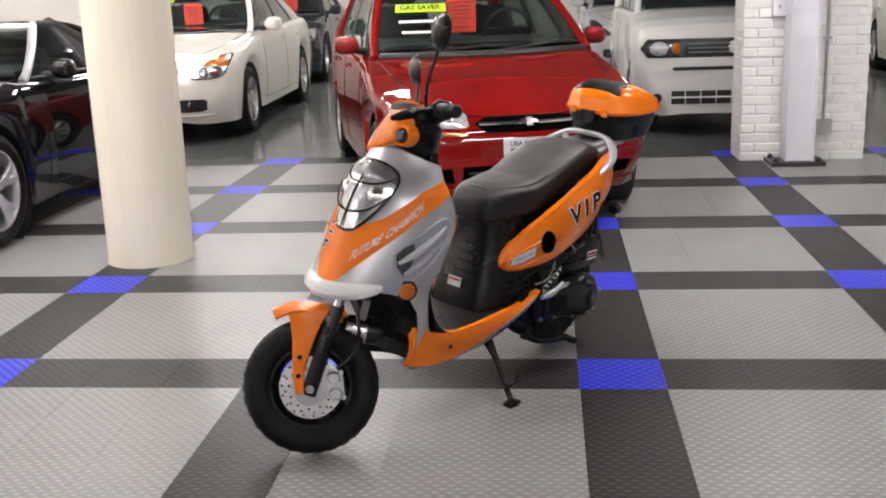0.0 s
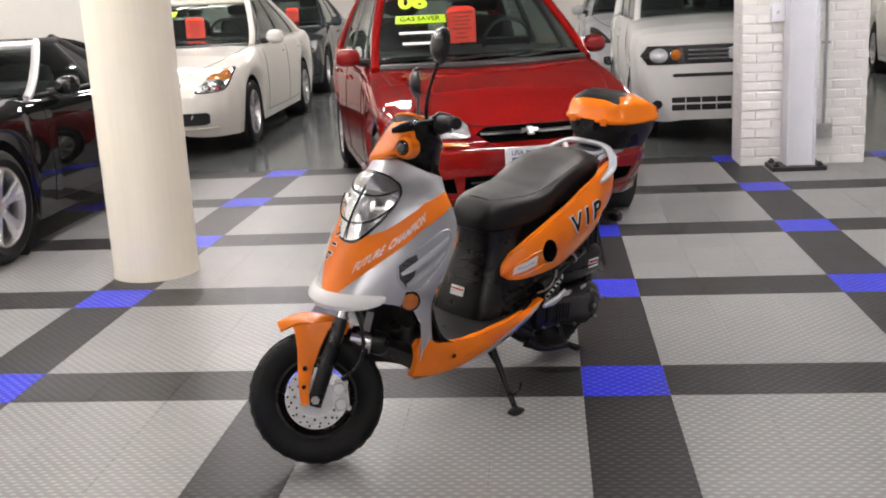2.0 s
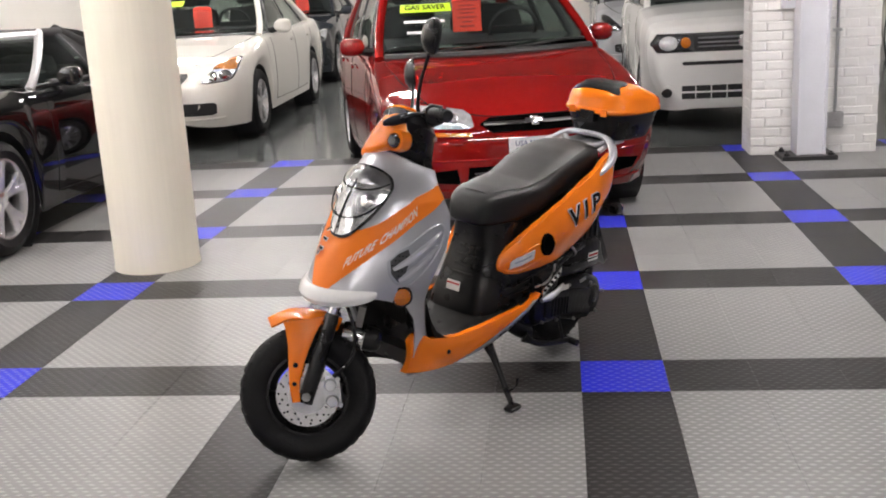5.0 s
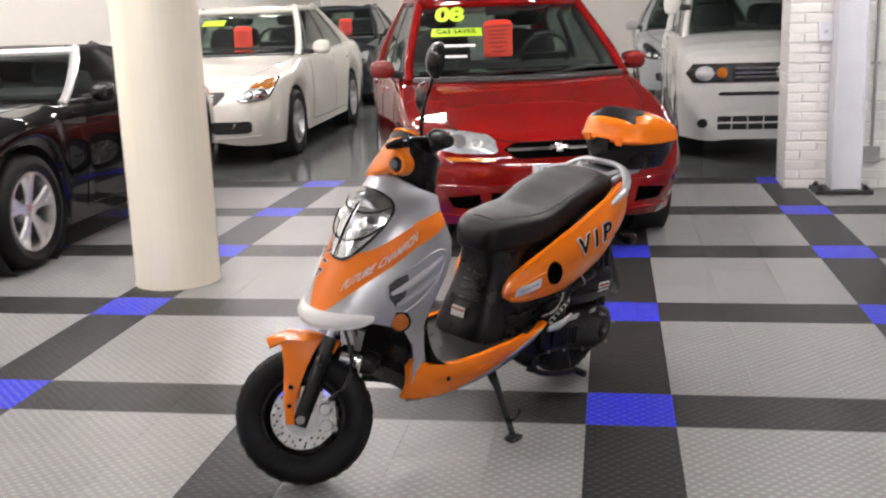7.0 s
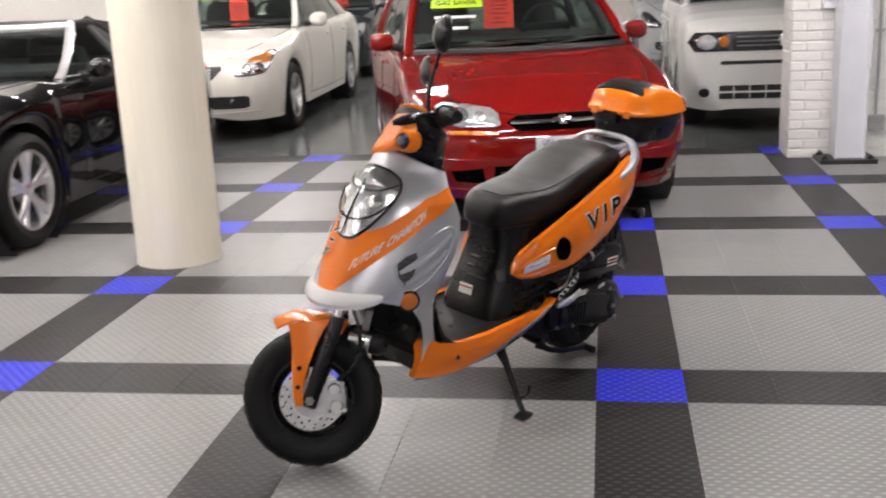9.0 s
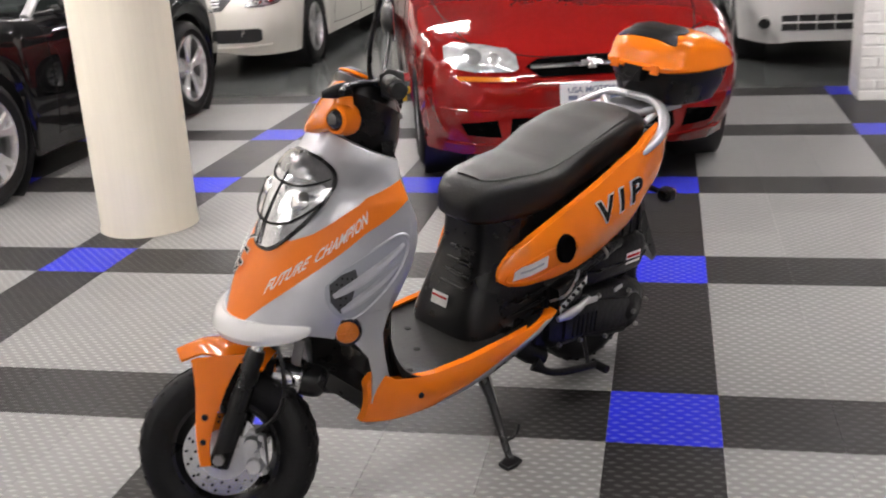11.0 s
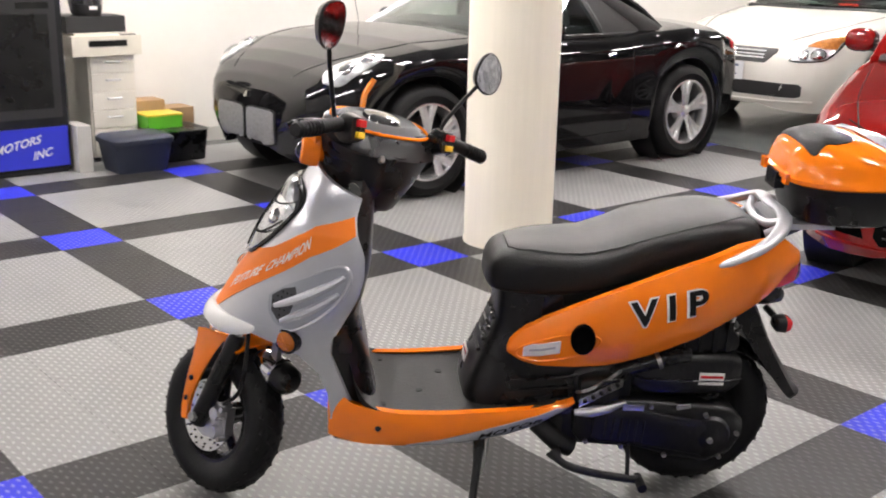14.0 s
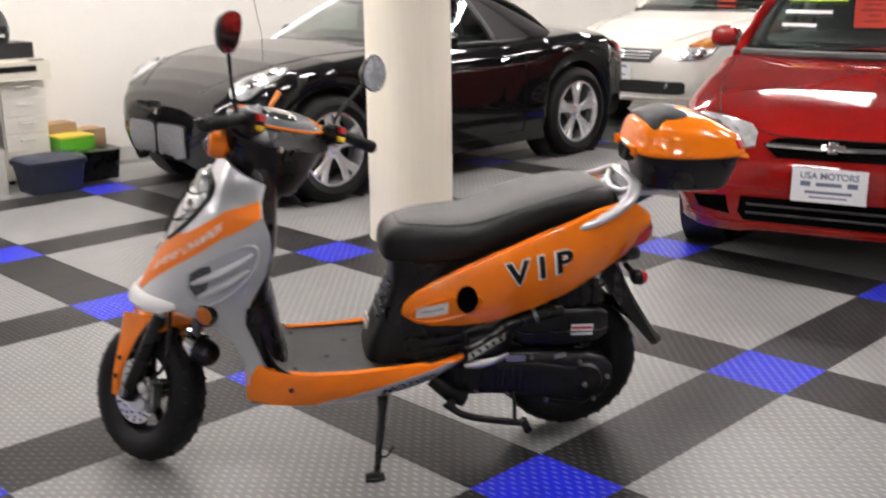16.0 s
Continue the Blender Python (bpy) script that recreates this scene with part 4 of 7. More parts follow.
part("lid_seam", tube([(1.105, -0.153, 0.405), (1.13, -0.166, 0.40), (1.25, -0.171, 0.396), (1.35, -0.168, 0.392), (1.385, -0.153, 0.392)], 0.0035, 6), M_BPLAS, air)
part("intake_duct", tube(smooth_line([(1.05, -0.13, 0.40), (1.10, -0.15, 0.43), (1.17, -0.158, 0.456), (1.24, -0.15, 0.462)], 12), 0.02, 12), M_BPLAS, air)
part("clamp", tube([(1.155, -0.157, 0.449), (1.165, -0.158, 0.453)], 0.023, 14), M_STEEL, air)
part("label", box(-0.033, 0.033, -0.001, 0.001, -0.017, 0.017), M_LABEL, air, "white caution label").matrix_basis = pose(1.30, -0.1695, 0.40, 0, 3, 0)
part("red_bar", box(-0.03, 0.03, -0.0015, 0.0015, -0.004, 0.004), M_REDLENS, air).matrix_basis = pose(1.30, -0.1695, 0.406, 0, 3, 0)
part("hugger", sheet([[Vector((1.315 + 0.245 * math.cos(a), y, RR + 0.245 * math.sin(a) - 0.02 * (abs(y) / 0.07) ** 2)) for y in np.linspace(-0.07, 0.07, 7)] for a in np.linspace(math.radians(150), math.radians(38), 14)], 0.004, lambda p: Vector((p.x, p.y * 0.97, p.z - 0.006))), M_BPLAS, scooter)
part("fan_cover", rounded([(0.95, 0.30, 0.42, -0.14, 0.13), (1.0, 0.29, 0.45, -0.145, 0.14), (1.1, 0.3, 0.44, -0.14, 0.13)]), M_ENGINE, scooter)
part("carburettor", rounded([(0.96, 0.335, 0.40, -0.175, -0.12), (1.0, 0.33, 0.415, -0.182, -0.12), (1.06, 0.34, 0.41, -0.175, -0.12)]), M_ENGINE, scooter)
heat = part("heat_shield", sheet([[Vector((x, -0.185, 0.345 + (x - 0.955) * 0.55 + dz)) for dz in (-0.012, 0, 0.012)] for x in np.linspace(0.955, 1.065, 8)], 0.003, lambda p: Vector((p.x, p.y + 0.004, p.z))), M_CHROME, scooter, "drilled chrome bracket")
for k in range(5):
    part("slot", lathe([(0, -0.0035), (0.005, -0.003), (0.005, 0.0)], 10, "Y", None, (0.97 + k * 0.02, -0.1855, 0.353 + k * 0.011)), M_INK, heat)
part("foot_lever", tube([(0.945, -0.188, 0.322), (0.985, -0.193, 0.326), (1.03, -0.194, 0.334), (1.075, -0.19, 0.35)], [0.008, 0.014, 0.011, 0.006], 10), M_ALLOY, scooter, "bright alloy foot lever")
for k in range(3):
    part("cable", tube(smooth_line([(0.955 + 0.012 * k, -0.15, 0.36), (0.975 + 0.02 * k, -0.185, 0.385 + 0.01 * k), (1.03 + 0.02 * k, -0.175, 0.41), (1.10, -0.13, 0.43)], 10), 0.0045, 6), M_BPLAS if k else M_ALLOY, scooter)
kick = part("kick_starter", tube(smooth_line([(0.905, -0.15, 0.185), (0.93, -0.175, 0.162), (0.99, -0.185, 0.142), (1.07, -0.19, 0.126), (1.13, -0.195, 0.118)], 12), [0.022, 0.018] + [0.011] * 9 + [0.013], 10), M_ENGINE, scooter, "black kick start lever")
part("pedal", tube([(1.13, -0.18, 0.118), (1.13, -0.235, 0.116)], 0.013, 10), M_RUBBER, kick)
part("lever_pin", tube([(1.10, -0.19, 0.122), (1.102, -0.175, 0.165), (1.102, -0.16, 0.21)], 0.006, 8), M_ENGINE, kick)
part("engine_mount", tube([(0.87, -0.09, 0.24), (0.92, -0.12, 0.20), (0.96, -0.12, 0.18)], 0.03, 10), M_ENGINE, scooter)
for s in (-1, 1):
    sh = part("rear_shock", tube([(1.31, s * 0.1, 0.25), (1.36, s * 0.105, 0.56)], 0.012, 10), M_CHROME, scooter)
    coil = [(1.318 + 0.04 * f + 0.026 * math.cos(f * 50), s * 0.101 + 0.026 * math.sin(f * 50), 0.30 + 0.22 * f) for f in np.linspace(0, 1, 90)]
    part("spring", tube(coil, 0.005, 6), M_BPLAS, sh)
muff = part("muffler", rounded([(1.02, 0.2, 0.26, 0.1, 0.15), (1.10, 0.19, 0.30, 0.09, 0.20), (1.45, 0.2, 0.32, 0.09, 0.20), (1.52, 0.22, 0.3, 0.1, 0.18)], 0.8), M_BPLAS, scooter, "black muffler")
part("exhaust_pipe", tube(smooth_line([(0.92, 0.05, 0.16), (0.98, 0.1, 0.13), (1.05, 0.13, 0.2)], 10), 0.016, 10), M_STEEL, muff)
stand = part("side_stand", tube([(0.715, -0.115, 0.225), (0.705, -0.17, 0.172), (0.673, -0.278, 0.042)], [0.02, 0.012, 0.010], 10), M_BPLAS, scooter, "black side stand, folded out")
part("foot", rounded([(0.64, 0.033, 0.045, -0.303, -0.268), (0.665, 0.033, 0.049, -0.308, -0.263), (0.695, 0.033, 0.045, -0.301, -0.27)]), M_BPLAS, stand)
part("return_spring", tube([(0.735, -0.125, 0.22), (0.712, -0.185, 0.145)], 0.007, 8), M_STEEL, stand)
part("prong", tube(smooth_line([(0.678, -0.245, 0.08), (0.706, -0.262, 0.092), (0.726, -0.257, 0.118)], 6), 0.004, 6), M_BPLAS, stand)

# handlebar, cowl, controls and mirrors
SET_BACK = Matrix.Translation((-0.012, 0.07, 0))
TILT = Matrix(((1, -0.09, 0, 0), (0, 1, 0, 0), (0, 0.03, 1, 0), (0, 0, 0, 1)))  # bent bar


def bar_part(name, bm, material, parent=scooter, label="", **kw):
    bmesh.ops.transform(bm, matrix=SET_BACK @ STEER @ TILT, verts=bm.verts)
    return part(name, bm, material, parent, label, **kw)


def mirror_part(name, bm, material, parent=scooter, label="", **kw):
    bmesh.ops.transform(bm, matrix=SET_BACK @ STEER, verts=bm.verts)
    return part(name, bm, material, parent, label, **kw)


def ring_z(z, cx, rx, ry, pw=0.8, n=28):
    return [Vector((cx + rx * math.copysign(abs(math.cos(a)) ** pw, math.cos(a)), ry * math.copysign(abs(math.sin(a)) ** pw, math.sin(a)), z)) for a in (2 * math.pi * k / n for k in range(n))]


def cowl_ring(y, front, top, z0, z1, rear=0.436, n=28):
    """A rounded wedge across the bar: its front edge runs from front at z0 back to top at z1."""
    out = []
    for a in (2 * math.pi * k / n for k in range(n)):
        z = (z0 + z1) / 2 + (z1 - z0) / 2 * math.copysign(abs(math.sin(a)) ** 0.7, math.sin(a))
        f = front + (top - front) * (z - z0) / (z1 - z0)
        out.append(Vector(((f + rear) / 2 + (rear - f) / 2 * math.copysign(abs(math.cos(a)) ** 0.6, math.cos(a)), y, z)))
    return out


def sloped(ring):
    """Tips a ring of the dashboard towards the rider."""
    return [Vector((p.x, p.y, p.z - 0.55 * (p.x - 0.43))) for p in ring]


COWL = [(-0.208, 0.40, 0.418, 0.915, 0.965), (-0.20, 0.372, 0.412, 0.904, 0.982), (-0.175, 0.346, 0.408, 0.897, 0.996), (-0.12, 0.315, 0.402, 0.892, 1.01), (-0.06, 0.292, 0.398, 0.889, 1.02), (0, 0.284, 0.396, 0.888, 1.024)]
COWL = COWL + [(-q[0],) + q[1:] for q in COWL[-2::-1]]
cowl = bar_part("handlebar_cowl", loft([cowl_ring(*q) for q in smooth_line(COWL, 33)]), M_ORANGE, label="orange handlebar cowl")
rear = bar_part("rear_cover", loft([ring_z(0.79, 0.44, 0.05, 0.06), ring_z(0.80, 0.442, 0.06, 0.078), ring_z(0.86, 0.448, 0.076, 0.13), ring_z(0.92, 0.456, 0.08, 0.178), sloped(ring_z(0.975, 0.464, 0.074, 0.205)), sloped(ring_z(1.008, 0.464, 0.066, 0.20)), sloped(ring_z(1.02, 0.462, 0.05, 0.172))]), M_BPLAS, label="black rear handlebar cover")
bar_part("trim_line", tube(sloped(ring_z(1.019, 0.462, 0.054, 0.18)) + sloped(ring_z(1.019, 0.462, 0.054, 0.18))[:1], 0.0045, 8), M_ORANGE, rear, "thin orange rim round the dashboard")
bar_part("dial_hood", loft([sloped(ring_z(*q)) for q in ((1.016, 0.462, 0.046, 0.16), (1.03, 0.46, 0.04, 0.145), (1.034, 0.46, 0.034, 0.13), (1.028, 0.46, 0.031, 0.12))]), M_DASH, rear, "silver dashboard surround")
bar_part("instrument_lens", loft([sloped(ring_z(*q)) for q in ((1.026, 0.46, 0.029, 0.07), (1.037, 0.46, 0.026, 0.064), (1.041, 0.459, 0.013, 0.04))]), M_SMOKE, rear, "smoked instrument lens")
bar_part("seam", tube([(0.49, -0.165, 0.935), (0.525, -0.1, 0.925), (0.536, 0, 0.922), (0.525, 0.1, 0.925), (0.49, 0.165, 0.935)], 0.003, 6), M_INK, rear)
bar_part("ignition_lock", lathe([(0, 0.008), (0.008, 0.008), (0.01, 0.0), (0.01, -0.02)], 14, "X", None, (0.53, -0.07, 0.915)), M_STEEL, rear, "steel ignition lock")
for s in (-1, 1):
    aim = Matrix.Translation((0.402, s * 0.198, 0.916)) @ Matrix.Rotation(radians(-48 * s), 4, "Z")
    lens_bm = lathe([(0, -0.028), (0.014, -0.025), (0.023, -0.012), (0.025, 0.01), (0, 0.02)], 22, "X")
    rim_bm = lathe([(0.024, -0.016), (0.031, -0.012), (0.036, 0.012), (0.034, 0.03), (0.024, 0.02)], 22, "X")
    for b in (lens_bm, rim_bm):
        bmesh.ops.transform(b, matrix=aim, verts=b.verts)
    bar_part("cowl_lamp", lens_bm, M_SMOKE, cowl, "round dark lamp lens")
    bar_part("lamp_rim", rim_bm, M_ORANGE, cowl)
    bar_part("lever_slot", tube([(0.372, s * 0.186, 0.972), (0.40, s * 0.2, 0.975), (0.435, s * 0.205, 0.978)], [0.008, 0.015, 0.016], 12), M_INK, cowl)
    sw = bar_part("switch_box", rounded([(0.495, 0.955, 1.0, s * 0.182 - 0.03, s * 0.182 + 0.02), (0.515, 0.942, 1.012, s * 0.182 - 0.035, s * 0.182 + 0.025), (0.548, 0.95, 1.002, s * 0.182 - 0.03, s * 0.182 + 0.02)]), M_BPLAS)
    bar_part("red_button", box(0.544, 0.56, s * 0.182 - 0.016, s * 0.182 + 0.010, 0.98, 0.998), M_REDLENS, sw, bevel=0.003)
    bar_part("yellow_button", box(0.542, 0.558, s * 0.182 - 0.014, s * 0.182 + 0.01, 0.955, 0.97), M_YELLOW, sw, bevel=0.003)
    grip = bar_part("grip", tube([(0.515, s * 0.22, 0.982), (0.523, s * 0.30, 0.968), (0.53, s * 0.37, 0.955)], [0.0165, 0.0175, 0.0175], 14), M_RUBBER, label="black ribbed rubber grip")
    for k in range(6):
        f = k / 5
        bar_part("grip_ring", tube([(0.523 + 0.006 * f, s * (0.295 + 0.06 * f), 0.968 - 0.01 * f), (0.5235 + 0.006 * f, s * (0.299 + 0.06 * f), 0.9672 - 0.01 * f)], 0.019, 14), M_RUBBER, grip)
    bar_part("bar_end", tube([(0.53, s * 0.37, 0.955), (0.531, s * 0.378, 0.954)], [0.0195, 0.015], 14), M_RUBBER, grip)
    bar_part("brake_lever", tube(smooth_line([(0.49, s * 0.20, 0.985), (0.45, s * 0.23, 0.985), (0.425, s * 0.265, 0.978), (0.415, s * (0.29 if s < 0 else 0.345), 0.966)], 14), [0.009] + [0.006] * 12 + [0.008], 8), M_BPLAS)
    if s < 0:
        stem, head_at, turned = [(0.495, -0.195, 0.985), (0.495, -0.204, 1.01), (0.507, -0.232, 1.06), (0.528, -0.268, 1.108), (0.545, -0.292, 1.145)], Vector((0.557, -0.305, 1.181)), (14, 8, 18)
    else:
        stem, head_at, turned = [(0.49, 0.195, 1.0), (0.49, 0.20, 1.03), (0.50, 0.235, 1.08), (0.507, 0.275, 1.125), (0.508, 0.305, 1.155)], Vector((0.515, 0.33, 1.181)), (62, 4, 1)
    mir = mirror_part("mirror", tube(smooth_line(stem, 16), [0.0075, 0.0065] + [0.0055] * 12 + [0.007, 0.009], 8), M_BPLAS, scooter, "oval black rear-view mirror on a stalk")
    turn = Matrix.Translation(head_at) @ Euler([radians(q) for q in turned]).to_matrix().to_4x4()
    edge = [(0.053 * math.copysign(abs(math.cos(a)) ** 0.85, math.cos(a)) * (1 + 0.14 * math.sin(a)), 0.054 * math.copysign(abs(math.sin(a)) ** 0.85, math.sin(a))) for a in (2 * math.pi * k / 32 for k in range(32))]
    rings = [[turn @ Vector((h, r * y, r * z)) for y, z in edge] for r, h in ((0.02, -0.03), (0.5, -0.026), (0.85, -0.014), (1.0, 0.0), (0.97, 0.006), (0.93, 0.004))]
    mirror_part("mirror_shell", loft(rings), M_BPLAS, mir)
    mirror_part("mirror_glass", loft([[turn @ Vector((0.0045, r * y, r * z)) for y, z in edge] for r in (0.93, 0.5, 0.02)]), M_MIRROR, mir)
mirror_part("steering_cover", tube([(0.405, 0, 0.80), (0.43, 0, 0.88)], [0.06, 0.075], 16), M_BPLAS)
for s, nm in ((-1, "brake_cable"),):
    mirror_part(nm, tube(smooth_line([(0.49, s * 0.16, 0.93), (0.478, s * 0.15, 0.885), (0.455, s * 0.09, 0.84), (0.43, s * 0.03, 0.82)], 12), 0.0045, 6), M_BPLAS)

# top case
tc = thing("top_case", scooter.matrix_basis.copy(), "orange and black plastic top case on the rack", "top case")


def oval(z, x0, x1, w, pw=0.62, n=36):
    cx, hx = (x0 + x1) / 2, (x1 - x0) / 2
    return [Vector((cx + hx * math.copysign(abs(math.cos(a)) ** pw, math.cos(a)), w * math.copysign(abs(math.sin(a)) ** pw, math.sin(a)), z)) for a in (2 * math.pi * k / n for k in range(n))]


def case_ring(z, x0, x1, w, pw=0.5, dip=0.0):
    """A level outline of the case, narrower towards the rider; dip lowers its rear."""
    out = []
    for p in oval(z, x0, x1, w, pw, 44):
        f = min(1.0, max(0.0, (p.x - x0) / (x1 - x0) * 1.5))
        out.append(Vector((p.x, p.y * (0.77 + 0.23 * math.sin(f * math.pi / 2)), p.z - dip * ((p.x - x0) / (x1 - x0)) ** 2)))
    return out


part("base", loft([case_ring(0.792, 1.515, 1.735, 0.115), case_ring(0.798, 1.50, 1.75, 0.126), case_ring(0.85, 1.482, 1.768, 0.146), case_ring(0.893, 1.472, 1.776, 0.155), case_ring(0.902, 1.47, 1.778, 0.156)]), M_BPLAS, tc, "black lower shell")
lid = part("lid", loft([case_ring(*q) for q in ((0.899, 1.463, 1.783, 0.160), (0.904, 1.455, 1.79, 0.166), (0.914, 1.455, 1.79, 0.166), (0.920, 1.462, 1.784, 0.162), (0.95, 1.468, 1.772, 0.156, 0.5, 0.004), (0.972, 1.476, 1.752, 0.146, 0.52, 0.012), (0.990, 1.50, 1.722, 0.126, 0.56, 0.016), (1.003, 1.535, 1.69, 0.10, 0.62, 0.012), (1.007, 1.57, 1.65, 0.06, 0.7, 0.004), (1.008, 1.60, 1.62, 0.015, 0.9))]), M_ORANGE, tc, "glossy orange lid")
for half_turn in (lambda y: y, lambda y: -y):
    rows = [[Vector((p.x, half_turn(p.y), p.z)) for p in case_ring(z, x0, x1, w, 0.5, dip)[37:43]] for z, x0, x1, w, dip in ((0.923, 1.459, 1.787, 0.164, 0.0), (0.938, 1.462, 1.781, 0.162, 0.002), (0.953, 1.466, 1.774, 0.158, 0.005))]
    part("reflector", sheet(rows, 0.003, lambda p: Vector((p.x - 0.006, p.y * 0.96, p.z))), M_REDLENS, lid, "red reflector")
for y in (-0.07, 0.07):
    part("clip", box(1.452, 1.462, y - 0.012, y + 0.012, 0.895, 0.922), M_ORANGE, lid, bevel=0.003)
lid_bm = bmesh.new()
lid_bm.from_mesh(lid.data)
lid_tree = BVHTree.FromBMesh(lid_bm)


def drop(x, y, off):
    hit, normal, _, _ = lid_tree.ray_cast(Vector((x, y, 2)), Vector((0, 0, -1)))
    return (hit + normal * off) if hit else Vector((x, y, 0.93))


half = [(1.497, 0.0), (1.497, 0.06), (1.50, 0.09), (1.512, 0.102), (1.542, 0.082), (1.57, 0.09), (1.605, 0.078), (1.62, 0.045), (1.605, 0.0)]
outline = smooth_line(half + [(x, -y) for x, y in half[-2::-1]], 70)[:-1]
bm = loft([[drop(1.545 + (x - 1.545) * f, y * f, off) for x, y in outline] for f, off in ((1.0, -0.002), (0.99, 0.003), (0.85, 0.005), (0.6, 0.005), (0.3, 0.005), (0.02, 0.005))], cap=False)
part("pad", bm, M_GPLAS, tc, "dark grey pad on the lid")
part("latch", box(1.448, 1.475, -0.03, 0.03, 0.868, 0.912), M_BPLAS, tc, bevel=0.004)
lid_bm.free()

# ---- cars ----
M_RED = paint("red metallic lacquer", (0.20, 0.0066, 0.006), 0.06, 0.4)
M_BLK = paint("black lacquer", (0.006, 0.006, 0.0065), 0.05, 0.3, 1.0)
M_WHT = paint("pearl white lacquer", (0.72, 0.70, 0.64), 0.02, 0.3)
M_SLV = paint("silver car lacquer", (0.45, 0.46, 0.47), 0.03, 0.3)
M_DRK = paint("slate grey lacquer", (0.022, 0.026, 0.032), 0.05, 0.3)
M_BARS = mat("bright bar", (0.82, 0.82, 0.83), 0.3, 0.35, 0.05, 9)
M_WAGON = paint("white lacquer", (0.80, 0.80, 0.78), 0.02, 0.3)
M_BRIGHT = mat("bright silver trim", (0.6, 0.6, 0.61), 0.35, 0.6, 0.04, 5)
M_RIM = mat("polished alloy rim", (0.84, 0.84, 0.85), 0.22, 0.75, 0.02, 20)
M_CLOTH = mat("black fabric hood", (0.022, 0.021, 0.021), 0.85, 0, 0.15, 8, 0.3, 400)
M_CABIN = mat("dark cabin trim", (0.02, 0.02, 0.022), 0.7, 0, 0.2, 10)
M_SEATC = mat("grey seat cloth", (0.035, 0.035, 0.037), 0.85, 0, 0.2, 20, 0.2, 200)
M_PANE = glass("window glass", (0.42, 0.50, 0.47))
M_SCREEN = glass("windscreen glass", (0.55, 0.63, 0.6))
M_TRIM = mat("black car trim", (0.015, 0.015, 0.016), 0.5, 0, 0.15, 12, 0.05, 90)
M_MESH = mat("bright grille mesh", (0.5, 0.5, 0.5), 0.35, 0.8, 0.3, 60, 0.8, 160)
M_PAPER = mat("red price card", (0.80, 0.055, 0.03), 0.6, 0, 0.08, 9)
M_CARDINK = mat("dark red print", (0.35, 0.02, 0.02), 0.6)
M_LIME = mat("lime sticker", (0.55, 0.85, 0.02), 0.5, 0, 0.05, 9)
M_CHALK = mat("white window marker", (0.75, 0.75, 0.75), 0.7)
M_PLATE = mat("white plate", (0.72, 0.73, 0.74), 0.4, 0, 0.05, 9)
M_PLATEINK = mat("blue grey print", (0.12, 0.14, 0.22), 0.5)
M_CLEAR = mat("clear lamp cover", (0.72, 0.74, 0.75), 0.14, 0.55, 0.45, 16, 0.8, 26, coat=1.0)
M_DULLAMBER = mat("dull amber lens", (0.42, 0.15, 0.03), 0.2, 0.2, 0.4, 40, 0.5, 60, coat=0.8)
M_DLAMP = mat("dark lamp bowl", (0.08, 0.08, 0.085), 0.2, 0.6, 0.3, 18, 0.5, 20, coat=1.0)


def lerp_table(table, x, k):
    return float(np.interp(x, [q[0] for q in table], [q[k] for q in table]))


def wheel_parts(parent, x, y, r, width, rim, style, side):
    """A road wheel under a car: tyre, alloy rim with spokes, hub."""
    o = part("wheel", lathe([(rim, -width * 0.42), (rim + (r - rim) * 0.4, -width * 0.5), (r - 0.03, -width * 0.46), (r - 0.008, -width * 0.36), (r, -width * 0.2), (r, width * 0.2), (r - 0.008, width * 0.36), (r - 0.03, width * 0.46), (rim + (r - rim) * 0.4, width * 0.5), (rim, width * 0.42), (rim, -width * 0.42)], 44, "Y"), M_RUBBER, parent)
    o.matrix_basis = Matrix.Translation((x, y, r)) @ (Matrix.Rotation(math.pi, 4, "Z") if side < 0 else Matrix.Identity(4))
    bm = lathe([(rim + 0.004, width * 0.36), (rim - 0.004, width * 0.44), (rim - 0.016, width * 0.44), (rim - 0.024, width * 0.3), (rim - 0.03, -width * 0.1), (rim, -width * 0.3), (rim + 0.004, width * 0.36)], 44, "Y")
    part("rim", bm, M_RIM if style == "star" else M_ALLOY, o)
    n, tw = {"star": (5, 0.14), "split": (5, 0.07), "cover": (9, 0.05)}[style]
    bm = lathe([(0, width * 0.36), (0.03, width * 0.36), (0.065, width * 0.3), (0.075, width * 0.1), (0, width * 0.05)], 20, "Y")
    for k in range(n):
        for d in ((-0.13, 0.13) if style == "split" else (-0.2, 0.2) if style == "star" else (0,)):
            a = 2 * math.pi * k / n + 0.3
            ca, sa = math.cos(a), math.sin(a)
            c2, s2 = math.cos(a + d), math.sin(a + d)
            rings = []
            for f in np.linspace(0.2, 1.0, 6):
                rr = f * (rim - 0.012)
                w = tw * (0.75 + 0.35 * abs(f - 0.45)) * (0.4 if style == "split" else 0.22 if style == "star" else 0.5)
                px, pz = (rr * (ca * (1 - f) + c2 * f), rr * (sa * (1 - f) + s2 * f))
                yy = width * (0.36 + 0.06 * f)
                rings.append([Vector((px - s2 * w * e, yy - dd, pz + c2 * w * e)) for e, dd in ((-1, 0.012), (-0.6, 0), (0.6, 0), (1, 0.012), (0.7, 0.03), (-0.7, 0.03))])
            loft(rings, bm=bm)
    part("spokes", bm, M_RIM if style == "star" else M_ALLOY, o)
    part("brake_drum", lathe([(0, 0), (rim * 0.6, 0), (rim * 0.6, -width * 0.2), (0, -width * 0.2)], 24, "Y"), M_TRIM, o)
    return o


SLANT = (math.sin(radians(40)), math.cos(radians(40)))


